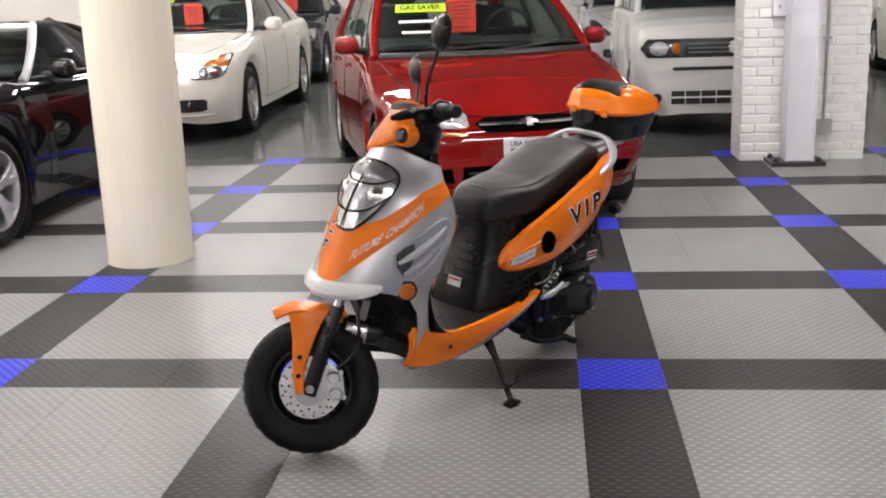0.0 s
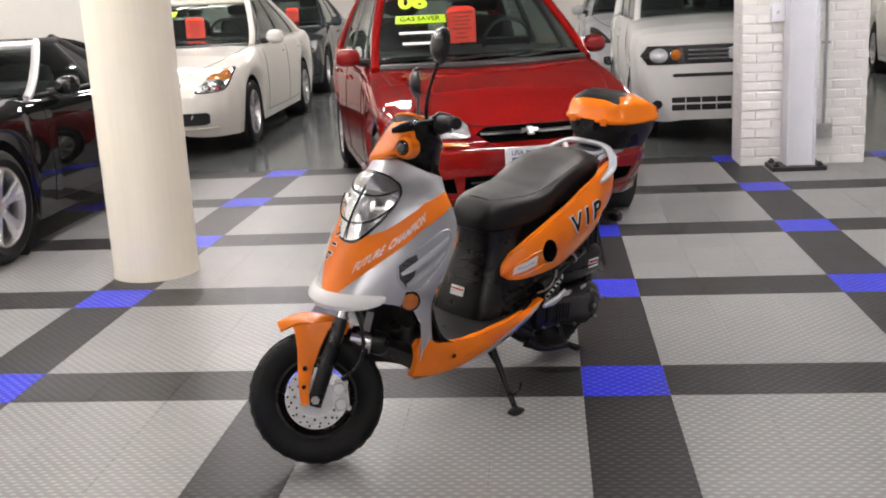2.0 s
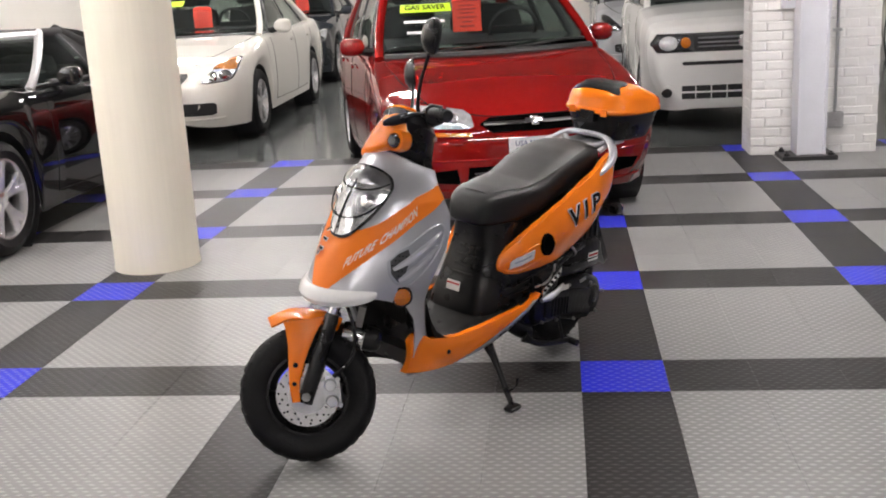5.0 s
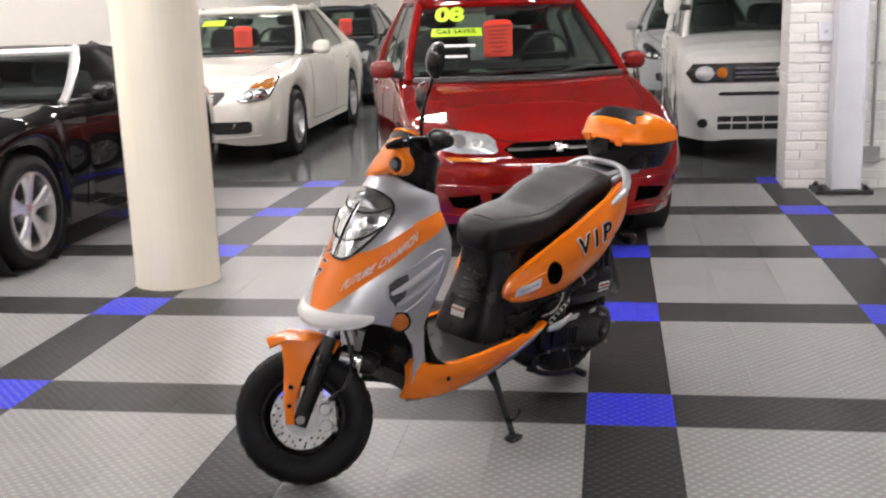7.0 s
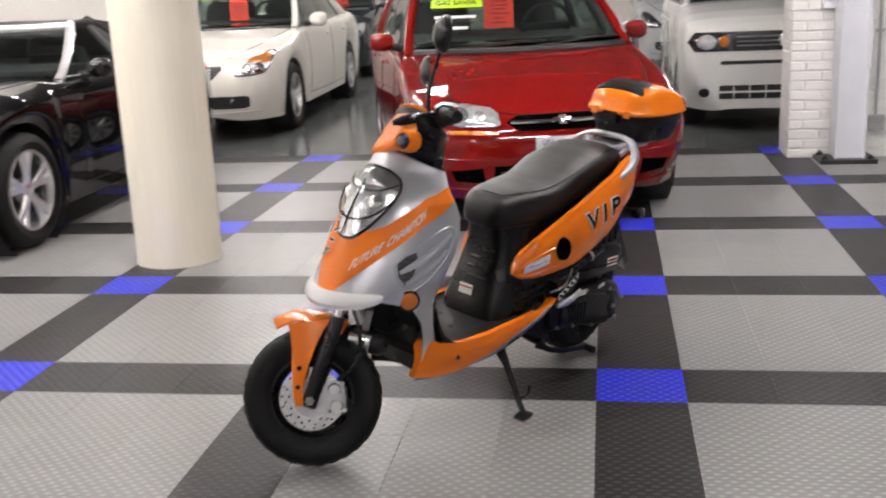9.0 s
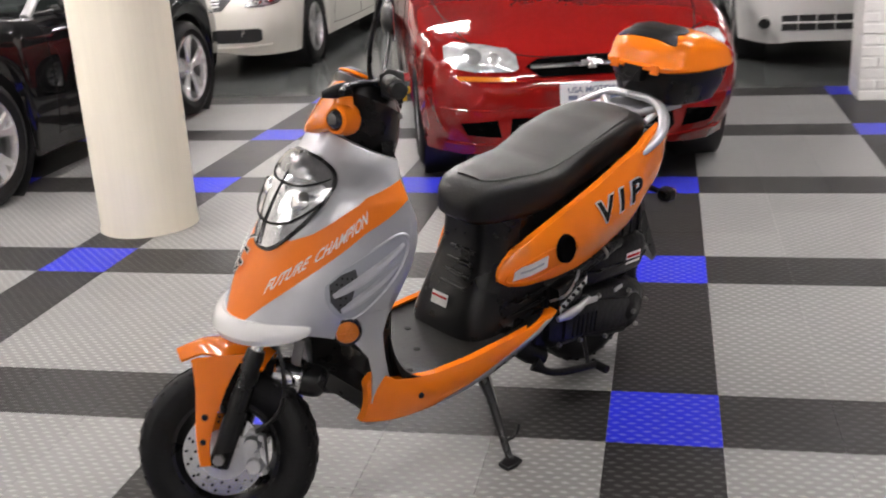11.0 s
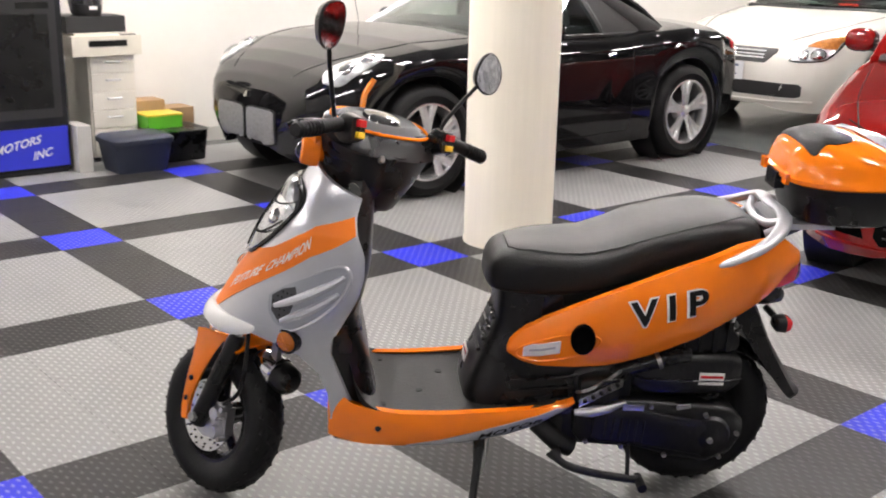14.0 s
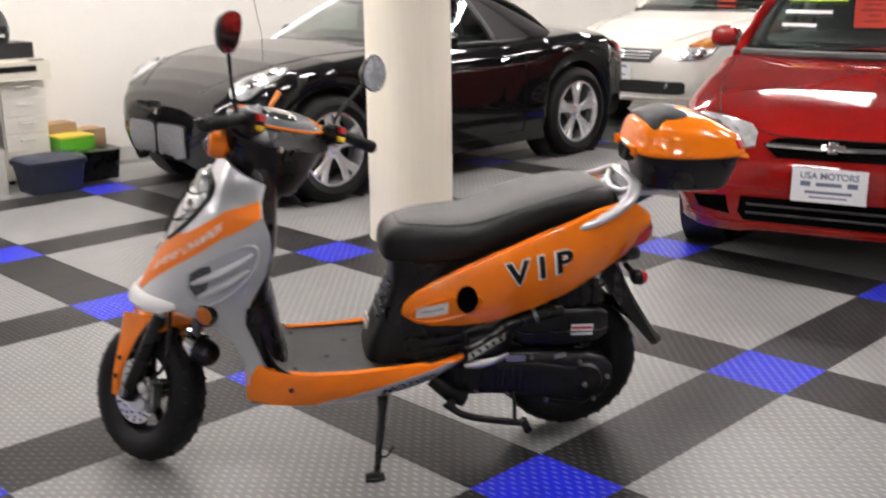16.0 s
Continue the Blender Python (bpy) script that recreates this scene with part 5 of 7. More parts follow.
class Car:
    """A car built from tables along its length: x runs back from the front bumper, y to its right, z up."""

    def __init__(self, name, m, label, table, axles, radius, arch, sill, paintm, group=""):
        self.e = thing(name, m, label, "car", group)
        self.t, self.axles, self.r, self.arch, self.sill, self.paint = table, axles, radius, arch, sill, paintm
        x1 = table[-1][0]
        xs = sorted(set([q[0] for q in table] + list(np.linspace(table[0][0], 0.5, 16)) + list(np.linspace(0.5, x1 - 0.3, 90)) + list(np.linspace(x1 - 0.3, x1, 8))))
        rings = []
        for x in xs:
            half = self.section(x)
            rings.append(half + [Vector((p.x, -p.y, p.z)) for p in reversed(half[:-1])])
        bm = loft(rings, closed=False)
        bm.verts.ensure_lookup_table()
        n = len(rings[0])
        bm.faces.new([bm.verts[k] for k in range(n)])
        bm.faces.new([bm.verts[k] for k in range(len(rings) * n - n, len(rings) * n)])
        bmesh.ops.remove_doubles(bm, verts=bm.verts, dist=1e-5)
        bmesh.ops.recalc_face_normals(bm, faces=bm.faces)
        self.tree = BVHTree.FromBMesh(bm)
        self.body = part("body", bm, paintm, self.e)
        self.body.data.set_sharp_from_angle(angle=radians(60))
        w = max(q[3] for q in table)
        part("underbody", box(0.5, x1 - 0.4, -w + 0.22, w - 0.22, sill - 0.02, 0.5), M_TRIM, self.e)
        for ax in axles:
            for s in (-1, 1):
                part("wheel_arch", lathe([(arch + 0.012, -0.02), (arch + 0.012, -0.24), (0, -0.24)], 32, "Y", None, (ax, w - 0.02, radius)) if s > 0 else lathe([(arch + 0.012, 0.02), (arch + 0.012, 0.24), (0, 0.24)], 32, "Y", None, (ax, -w + 0.02, radius)), M_TRIM, self.e)

    def section(self, x):
        """The half section at x, from the sill over the shoulder to the middle line."""
        zc, zs, w = (lerp_table(self.t, x, q) for q in (1, 2, 3))
        z0 = lerp_table(self.t, x, 4)
        for ax in self.axles:
            d = abs(x - ax)
            if d < self.arch:
                z0 = max(z0, min(zs - 0.06, self.r + math.sqrt(self.arch ** 2 - d * d)))
        tuck = min(1.0, (x - self.t[0][0]) / 0.4) ** 0.7
        pts = [(w * (0.62 + 0.345 * tuck), z0), (w * (0.9 + 0.1 * tuck), z0 + (zs - z0) * 0.35), (w * 0.995, z0 + (zs - z0) * 0.72), (w * 0.965, z0 + (zs - z0) * 0.94), (w * 0.90, zs + (zc - zs) * 0.25), (w * 0.7, zs + (zc - zs) * 0.68), (w * 0.36, zs + (zc - zs) * 0.93), (0, zc)]
        return [Vector((x, max(0.0, c[0]), c[1])) for c in smooth_line(pts, 22)]

    def slant(self, pts):
        """Turns plan points (x, y) on the nose into the coordinates of the slanting cast 'd'."""
        out = []
        for x, y in pts:
            p = self.cast("z", x, y, 0.0)
            z = p.z if p is not None else 0.7
            out.append((y, x * SLANT[0] + z * SLANT[1]))
        return out

    def cast(self, axis, a, b, off):
        """The body's skin seen along an axis: 'x' from ahead at (y, z), 'y' and '-y' from a side at (x, z), 'z' from above at (x, y)."""
        o, d = {"x": (Vector((-3, a, b)), Vector((1, 0, 0))), "y": (Vector((a, -4, b)), Vector((0, 1, 0))), "-y": (Vector((a, 4, b)), Vector((0, -1, 0))), "z": (Vector((a, b, 4)), Vector((0, 0, -1))), "d": (Vector((b * SLANT[0] - 4 * SLANT[1], a, b * SLANT[1] + 4 * SLANT[0])), Vector((SLANT[1], 0, -SLANT[0])))}[axis]
        hit, n, _, _ = self.tree.ray_cast(o, d)
        if hit is None:
            return None
        if n.dot(d) > 0:
            n = -n
        return hit + n * off - d * off * 0.5

    def decal(self, name, axis, pts, material, off=0.006, dome=0.0, parent=None, label="", rings=7):
        c = np.mean(np.array(pts), axis=0)
        dense = []
        for p, q in zip(pts, list(pts[1:]) + [pts[0]]):
            m = max(1, int(math.dist(p, q) / 0.035))
            dense += [(p[0] + (q[0] - p[0]) * i / m, p[1] + (q[1] - p[1]) * i / m) for i in range(m)]
        pts = dense
        rows = []
        for k in range(-1, rings + 1):
            f = 1 - max(k, 0) / rings * 0.998
            row = [self.cast(axis, c[0] + (p[0] - c[0]) * f, c[1] + (p[1] - c[1]) * f, -0.01 if k < 0 else off + dome * (1 - f * f)) for p in pts]
            if any(q is None for q in row):
                known = [q for q in row if q is not None]
                if not known:
                    return None
                row = [q if q is not None else known[0] for q in row]
            rows.append(row)
        return part(name, loft(rows, cap=False), material, parent or self.e, label)

    def strip(self, name, axis, pts, r, material, parent=None, label="", n=16, off=0.0):
        row = [self.cast(axis, a, b, off) for a, b in smooth_line(pts, n)]
        row = [p for p in row if p is not None]
        return part(name, tube(row, r, 6), material, parent or self.e, label) if len(row) > 2 else None

    def wheels(self, style, rim, width=0.2, inset=0.01):
        for ax in self.axles:
            for s in (-1, 1):
                wheel_parts(self.e, ax, s * (lerp_table(self.t, ax, 3) - width / 2 - inset), self.r, width, rim, style, s)

    def cabin(self, z0, z1, x0, x0t, x1t, x1, w0, w1, bow=0.16, roofm=None, frame=None, doors=(), rear=True, pillars=(0.5,), crown=0.04, top=0.9, post=0.034):
        """The glasshouse: windscreen, side and rear panes, pillars and roof."""
        roofm, frame = roofm or self.paint, frame or self.paint
        lev = lambda f: (x0 + (x0t - x0) * f, x1 + (x1t - x1) * f, w0 + (w1 - w0) * max(0.0, f) ** 1.3, z0 + (z1 - z0) * f)

        def ws(v, f, off=0.0):
            a, b, w, z = lev(f)
            return Vector((a + bow * v * v - off, v * w, z + off * 0.6))

        def side(u, f, s, off=0.0):
            a, b, w, z = lev(f)
            return Vector((a + bow + (b - bow * 0.8 - a - bow) * u, s * (w * (1 - 0.05 * abs(2 * u - 1) ** 4) + off), z))

        def back(v, f, off=0.0):
            a, b, w, z = lev(f)
            return Vector((b - bow * 0.8 * v * v + off, v * w * 0.96, z + off * 0.5))

        self.ws, self.side_at = ws, side
        thin = lambda d: (lambda p: p + Vector(d))
        F = np.linspace(0.0, top, 7)
        pane = part("windscreen", sheet([[ws(v, f) for v in np.linspace(-0.95, 0.95, 15)] for f in F], 0.004, thin((0.005, 0, 0))), M_SCREEN, self.e, "clear windscreen")
        pane.visible_shadow = False
        if rear:
            pane = part("rear_window", sheet([[back(v, f) for v in np.linspace(-0.92, 0.92, 9)] for f in F], 0.004, thin((-0.005, 0, 0))), M_PANE, self.e)
            pane.visible_shadow = False
        stops = [0.0] + list(pillars) + [1.0]
        for s in (-1, 1):
            for u0, u1 in zip(stops, stops[1:]):
                pane = part("side_window", sheet([[side(u, f, s) for u in np.linspace(u0, u1, 9)] for f in F], 0.004, thin((0, -s * 0.005, 0))), M_PANE, self.e)
                pane.visible_shadow = False
            part("front_pillar", tube([ws(s * 0.975, f, 0.0) + Vector((0.012, 0, 0)) for f in np.linspace(-0.04, 1.0, 9)], post, 10), frame, self.e)
            part("rear_pillar", tube([side(0.985, f, s, -0.02) for f in np.linspace(-0.06, 1.0, 9)], [0.09 - 0.045 * f for f in np.linspace(0, 1, 9)], 10), self.paint if roofm is self.paint else roofm, self.e)
            for u in pillars:
                part("pillar", tube([side(u, f, s, -0.018) for f in np.linspace(-0.04, 1.0, 7)], 0.026, 8), M_TRIM, self.e)
            part("roof_rail", tube([side(u, 0.965, s, -0.012) for u in np.linspace(-0.08, 1.02, 14)], 0.034, 10), frame if roofm is self.paint else roofm, self.e)
            part("belt_trim", tube([side(u, 0.0, s, 0.004) for u in np.linspace(0.0, 1.0, 12)], 0.013, 6), M_TRIM, self.e)
        U = np.linspace(0, 1, 15)
        V = np.linspace(-1, 1, 13)
        rows = []
        for u in U:
            a, b, w, z = lev(1.0)
            aa, bb = a - 0.03, b + 0.02
            rows.append([Vector((aa + bow * v * v + (bb - bow * 0.8 * v * v - aa - bow * v * v) * u, v * w * 1.0, z - 0.012 + crown * (1 - v * v) * (1 - 0.5 * (2 * u - 1) ** 4) - 0.05 * (max(0, abs(2 * u - 1) - 0.8) / 0.2) ** 2)) for v in V])
        part("roof", sheet(rows, 0.02, thin((0, 0, -0.03))), roofm, self.e)
        part("header", tube([ws(v, top + 0.02) for v in np.linspace(-0.97, 0.97, 9)], 0.03, 8), frame, self.e)
        # inside
        tub = part("cabin_tub", box(x0 + 0.25, x1 - 0.15, -w0 + 0.1, w0 - 0.1, z0 - 0.03, z0 + 0.05), M_CABIN, self.e)
        dash = part("dashboard", sheet([[Vector((x, y, z)) for y in np.linspace(-w0 + 0.1, w0 - 0.1, 7)] for x, z in ((x0 + 0.2, z0 + 0.005), (x0 + 0.35, z0 + 0.05), (x0 + 0.6, z0 + 0.07), (x0 + 0.7, z0 + 0.0))], 0.02, thin((0, 0, -0.05))), M_CABIN, self.e)
        wheel = part("steering_wheel", lathe([(0.17, -0.012), (0.185, 0), (0.17, 0.012), (0.155, 0), (0.17, -0.012)], 28, "X"), M_CABIN, self.e)
        wheel.matrix_basis = pose(x0 + 0.85, -w0 * 0.45, z0 + 0.1, 0, -25, 0)
        part("spoke", box(-0.012, 0.012, -0.16, 0.16, -0.03, 0.02), M_CABIN, wheel)
        span, hs = x1t - x0t, min(1.0, (z1 - z0) / 0.5)
        for fx in ([0.45, 0.9] if rear and span > 1.2 else [0.55]):
            for s in (-1, 1):
                x = x0t + span * fx
                st = part("car_seat", loft([[Vector((x + 0.08 * zz + 0.06 * math.cos(a), s * w0 * 0.45 + wd * math.copysign(abs(math.sin(a)) ** 0.6, math.sin(a)), z0 - 0.02 + zz * hs)) for a in (2 * math.pi * k / 16 for k in range(16))] for zz, wd in ((0.0, 0.22), (0.15, 0.22), (0.26, 0.19), (0.29, 0.12))]), M_SEATC, self.e)
                part("headrest", loft([[Vector((x + 0.05 + 0.04 * math.cos(a), s * w0 * 0.45 + wd * math.copysign(abs(math.sin(a)) ** 0.6, math.sin(a)), z0 + zz * hs)) for a in (2 * math.pi * k / 14 for k in range(14))] for zz, wd in ((0.30, 0.09), (0.33, 0.125), (0.40, 0.125), (0.43, 0.08))]), M_SEATC, st)

    def mirrors(self, x, y, z, material, size=(0.09, 0.13, 0.085)):
        for s in (-1, 1):
            o = part("wing_mirror", loft([[Vector((x + dx, s * (y + size[1] * (0.1 + 0.9 * q) * c1), z + size[2] * c2 * q)) for c1, c2 in ((0.5 + 0.5 * math.copysign(abs(math.cos(a)) ** 0.7, math.cos(a)), math.copysign(abs(math.sin(a)) ** 0.7, math.sin(a))) for a in (2 * math.pi * k / 18 for k in range(18)))] for dx, q in ((-size[0], 0.35), (-size[0] * 0.8, 0.75), (-size[0] * 0.3, 1.0), (0.02, 1.0), (0.05, 0.92))]), material, self.e)
            part("glass", loft([[Vector((x + 0.052, s * (y + size[1] * (0.1 + 0.9 * 0.85) * (0.5 + 0.42 * math.cos(a))), z + size[2] * 0.8 * math.sin(a))) for a in (2 * math.pi * k / 18 for k in range(18))], [Vector((x + 0.054, s * (y + size[1] * 0.45), z + 0.005 * math.sin(a))) for a in (2 * math.pi * k / 18 for k in range(18))]], cap=False), M_MIRROR, o)
            part("arm", tube([(x, s * (y - 0.10), z - 0.05), (x - 0.02, s * (y + 0.03), z - 0.03)], [0.035, 0.025], 8), M_TRIM, o)

    def doors(self, xs, z_top, handles):
        """Shut lines and handles on both flanks."""
        for s in (-1, 1):
            ax = "y" if s < 0 else "-y"
            for x in xs:
                self.strip("shut_line", ax, [(x, self.sill + 0.08), (x + 0.01, 0.5), (x + 0.015, z_top)], 0.0028, M_INK)
            self.strip("sill_line", ax, [(xs[0], self.sill + 0.09), ((xs[0] + xs[-1]) / 2, self.sill + 0.075), (xs[-1], self.sill + 0.09)], 0.003, M_INK)
            for x in handles:
                self.strip("door_handle", ax, [(x, z_top - 0.07), (x + 0.08, z_top - 0.06), (x + 0.17, z_top - 0.06)], 0.011, self.paint, off=0.012)

    def plate(self, y, z, w=0.305, h=0.152, off=0.015, words=""):
        p = self.cast("x", y, z, 0)
        fr = part("plate", box(-0.005, 0.005, -w / 2, w / 2, -h / 2, h / 2), M_PLATE, self.e, "white dealer plate", bevel=0.002)
        fr.matrix_basis = pose(p.x - off, y, z, 0, 4, 0)
        for zz, ww, hh in ((0.042, 0.0 if words else 0.22, 0.02), (0.006, 0.11, 0.016), (-0.03, 0.2, 0.012), (-0.052, 0.16, 0.007)):
            if ww:
                part("print", box(-0.0065, -0.0045, -ww / 2, ww / 2, zz - hh / 2, zz + hh / 2), M_PLATEINK, fr)
        if words:
            bm = text_mesh(words, 0.04, 0.0, 0.001)
            wide = max(v.co.x for v in bm.verts)
            for v in bm.verts:
                v.co = Vector((-0.0065, 0.125 - v.co.x / wide * 0.25, 0.03 + v.co.y))
            part("print", bm, M_PLATEINK, fr, smooth=False)
            for sy in (-1, 1):
                part("print", box(-0.0065, -0.0045, sy * 0.1 - 0.022, sy * 0.1 + 0.022, -0.004, 0.018), M_PLATEINK, fr)
        return fr


def mirrored(pts):
    return [(-a, b) for a, b in reversed(pts)]


# the red hatchback; table rows: x, middle height, shoulder height, half width, sill height
red = Car("hatchback_car", pose(-0.20, 2.52, 0, 0, 0, 106), "red metallic hatchback with a red price card in the windscreen", [
    (0.0, 0.56, 0.50, 0.50, 0.22), (0.03, 0.60, 0.55, 0.60, 0.20), (0.08, 0.65, 0.60, 0.69, 0.19), (0.16, 0.70, 0.65, 0.76, 0.18), (0.3, 0.76, 0.70, 0.80, 0.18), (0.5, 0.82, 0.755, 0.82, 0.18), (0.8, 0.895, 0.83, 0.83, 0.18),
    (1.1, 0.955, 0.90, 0.835, 0.2), (1.4, 0.97, 0.93, 0.835, 0.2), (3.0, 0.99, 0.95, 0.835, 0.2), (3.5, 0.99, 0.95, 0.82, 0.2), (3.75, 0.96, 0.92, 0.77, 0.28), (3.85, 0.8, 0.75, 0.7, 0.32), (3.88, 0.7, 0.66, 0.66, 0.36)],
    (0.74, 3.22), 0.29, 0.335, 0.2, M_RED)
red.wheels("cover", 0.19, 0.185)
red.cabin(0.945, 1.46, 1.0, 1.72, 3.35, 3.80, 0.745, 0.56, 0.2, pillars=(0.16, 0.52, 0.86))
red.mirrors(1.48, 0.80, 1.005, M_RED, (0.08, 0.16, 0.062))
red.doors([1.25, 2.25, 3.05], 0.9, (2.0, 2.8))
for s in (1, -1):
    hl = [tuple(q) for q in ((0.345, 0.60), (0.38, 0.590), (0.56, 0.598), (0.65, 0.615), (0.69, 0.655), (0.685, 0.70), (0.64, 0.716), (0.50, 0.703), (0.385, 0.684), (0.35, 0.655))]
    hl = hl if s > 0 else mirrored(hl)
    o = red.decal("headlight", "x", hl, M_CLEAR, 0.008, 0.012, label="clear headlight")
    c = np.mean(np.array(hl), axis=0)
    red.decal("bowl", "x", [(c[0] + 0.045 * math.cos(a) + s * 0.04, c[1] + 0.032 * math.sin(a)) for a in np.linspace(0, 6, 12)], M_REFLECT, 0.024, 0.006, o)
    red.decal("bowl", "x", [(c[0] + 0.03 * math.cos(a) - s * 0.06, c[1] - 0.012 + 0.024 * math.sin(a)) for a in np.linspace(0, 6, 12)], M_REFLECT, 0.022, 0.006, o)
    tl = [(0.36, 0.548), (0.62, 0.562), (0.64, 0.582), (0.37, 0.568)]
    red.decal("turn_lamp", "x", tl if s > 0 else mirrored(tl), M_AMBER, 0.006, label="amber turn lamp")
    fog = [(0.44, 0.285), (0.60, 0.295), (0.63, 0.355), (0.46, 0.372)]
    red.decal("fog_recess", "x", fog if s > 0 else mirrored(fog), M_VOID, 0.004)
g = [(-0.31, 0.61), (-0.24, 0.562), (0.24, 0.562), (0.31, 0.61), (0.25, 0.64), (-0.25, 0.64)]
grille = red.decal("grille", "x", g, M_VOID, 0.006, label="dark grille with a bright bar")
red.strip("chrome_bar", "x", [(-0.29, 0.606), (0, 0.602), (0.29, 0.606)], 0.011, M_CHROME, grille, off=0.012)
red.decal("emblem", "x", [(-0.055, 0.590), (-0.02, 0.590), (-0.02, 0.580), (0.02, 0.580), (0.02, 0.590), (0.055, 0.590), (0.05, 0.614), (0.02, 0.614), (0.02, 0.624), (-0.02, 0.624), (-0.02, 0.614), (-0.05, 0.614)], M_CHROME, 0.028, 0.008, grille, "plain bright emblem")
intake = red.decal("lower_intake", "x", [(-0.37, 0.262), (0.37, 0.262), (0.40, 0.30), (0.39, 0.375), (-0.39, 0.375), (-0.40, 0.30)], M_VOID, 0.005, label="dark lower air intake")
for z in (0.30, 0.34):
    red.strip("slat", "x", [(-0.36, z), (0, z), (0.36, z)], 0.006, M_TRIM, intake, off=0.008)
# black decal below the lip that paints in the shade under the car
red.decal("valance", "x", [(-0.70, 0.15), (0.70, 0.15), (0.70, 0.236), (0.35, 0.237), (0, 0.238), (-0.35, 0.237), (-0.70, 0.236)], M_VOID, 0.004, label="black band below the bumper lip for the shade under the car")
red.strip("bumper_lip", "x", [(-0.70, 0.243), (-0.35, 0.243), (0, 0.243), (0.35, 0.243), (0.70, 0.243)], 0.008, M_RED, off=0.002, n=24)
red.strip("bumper_crease", "x", [(-0.72, 0.425), (-0.4, 0.415), (0, 0.412), (0.4, 0.415), (0.72, 0.425)], 0.008, M_RED, off=-0.002, n=24)
red.strip("bonnet_line", "x", [(-0.62, 0.735), (-0.3, 0.655), (0, 0.645), (0.3, 0.655), (0.62, 0.735)], 0.0035, M_INK, n=30)
red.plate(0.0, 0.455, 0.32, 0.15, 0.03, "USA MOTORS")
for s in (-1, 1):
    red.strip("bonnet_edge", "z", [(0.22, s * 0.56), (0.6, s * 0.66), (1.05, s * 0.71)], 0.0035, M_INK)
ws = red.ws
for v0 in (-0.35, 0.35):
    wp = part("wiper", tube([ws(v0 + 0.25, 0.0, 0.03), ws(v0, 0.03, 0.02), ws(v0 - 0.3, 0.07, 0.02), ws(v0 - 0.55, 0.06, 0.02)], 0.008, 6), M_TRIM, red.e)
part("wiper_cowl", tube([ws(v, -0.03, 0.01) for v in np.linspace(-0.93, 0.93, 11)], 0.03, 8), M_TRIM, red.e)
part("registration_mirror", box(1.75, 1.79, -0.11, 0.11, 1.33, 1.39), M_CABIN, red.e, bevel=0.015)


def pane_patch(car, name, v0, v1, f0, f1, material, off, parent=None, label=""):
    rows = [[car.ws(v, f, off) for v in np.linspace(v0, v1, 7)] for f in np.linspace(f0, f1, 5)]
    return part(name, sheet(rows, 0.001, lambda p: p + Vector((0.003, 0, 0))), material, parent or car.e, label)


def price_card(car, x, y, z0, w, h, label):
    """A red card that hangs upright behind the windscreen, with dark print."""
    ring = [(-w / 2, 0), (w / 2, 0), (w / 2, h * 0.88), (w * 0.42, h * 0.96), (w * 0.25, h), (-w * 0.25, h), (-w * 0.42, h * 0.96), (-w / 2, h * 0.88)]
    k = part("price_card", loft([[Vector((x + d, y + a, z0 + b)) for a, b in ring] for d in (0, 0.002)]), M_PAPER, car.e, label, smooth=False)
    for f, q in ((0.80, 0.8), (0.68, 0.55), (0.58, 0.65), (0.48, 0.5), (0.36, 0.7), (0.24, 0.35), (0.12, 0.5)):
        part("print", box(x - 0.0015, x + 0.001, y - w * q / 2, y + w * q / 2, z0 + h * f, z0 + h * (f + 0.045)), M_CARDINK, k)
    return k


price_card(red, 1.47, 0.075, 1.06, 0.20, 0.25, "red price card with dark print")
bm = text_mesh("08", 0.16, 0, 0.008)
part("lettering", lay(bm, lambda x, y: red.ws(0.78 - x * 1.9, 0.70 + y * 1.5, 0.012)), M_LIME, red.e, "lime window figures", smooth=False)
sticker = pane_patch(red, "sticker", 0.30, 0.80, 0.50, 0.60, M_LIME, 0.012, label="lime window sticker")
bm = text_mesh("GAS SAVER", 0.06, 0, 0.001)
part("lettering", lay(bm, lambda x, y: red.ws(0.76 - x * 1.35, 0.53 + y * 1.3, 0.015)), M_INK, sticker, smooth=False)
for f, a, b in ((0.37, 0.38, 0.76), (0.24, 0.46, 0.73)):
    pane_patch(red, "marker_bar", a, b, f, f + 0.032, M_CHALK, 0.012, label="white window marker")

# the black roadster
blk = Car("roadster_car", pose(-4.10, 1.30, 0, 0, 0, 89), "black convertible roadster with its black fabric roof up", [
    (0.13, 0.52, 0.46, 0.34, 0.30), (0.16, 0.61, 0.53, 0.48, 0.255), (0.21, 0.68, 0.60, 0.59, 0.215), (0.3, 0.75, 0.67, 0.70, 0.185), (0.42, 0.81, 0.73, 0.79, 0.16), (0.62, 0.875, 0.81, 0.86, 0.16), (0.86, 0.91, 0.86, 0.90, 0.16), (1.3, 0.95, 0.88, 0.89, 0.17),
    (1.6, 0.93, 0.87, 0.875, 0.17), (2.4, 0.90, 0.87, 0.875, 0.17), (2.9, 0.95, 0.90, 0.895, 0.18), (3.25, 0.97, 0.92, 0.90, 0.2), (3.6, 0.955, 0.88, 0.87, 0.24), (3.85, 0.90, 0.80, 0.80, 0.28), (3.95, 0.82, 0.72, 0.72, 0.32), (3.99, 0.7, 0.64, 0.62, 0.36)],
    (0.86, 3.22), 0.335, 0.385, 0.17, M_BLK)
blk.wheels("star", 0.235, 0.23)
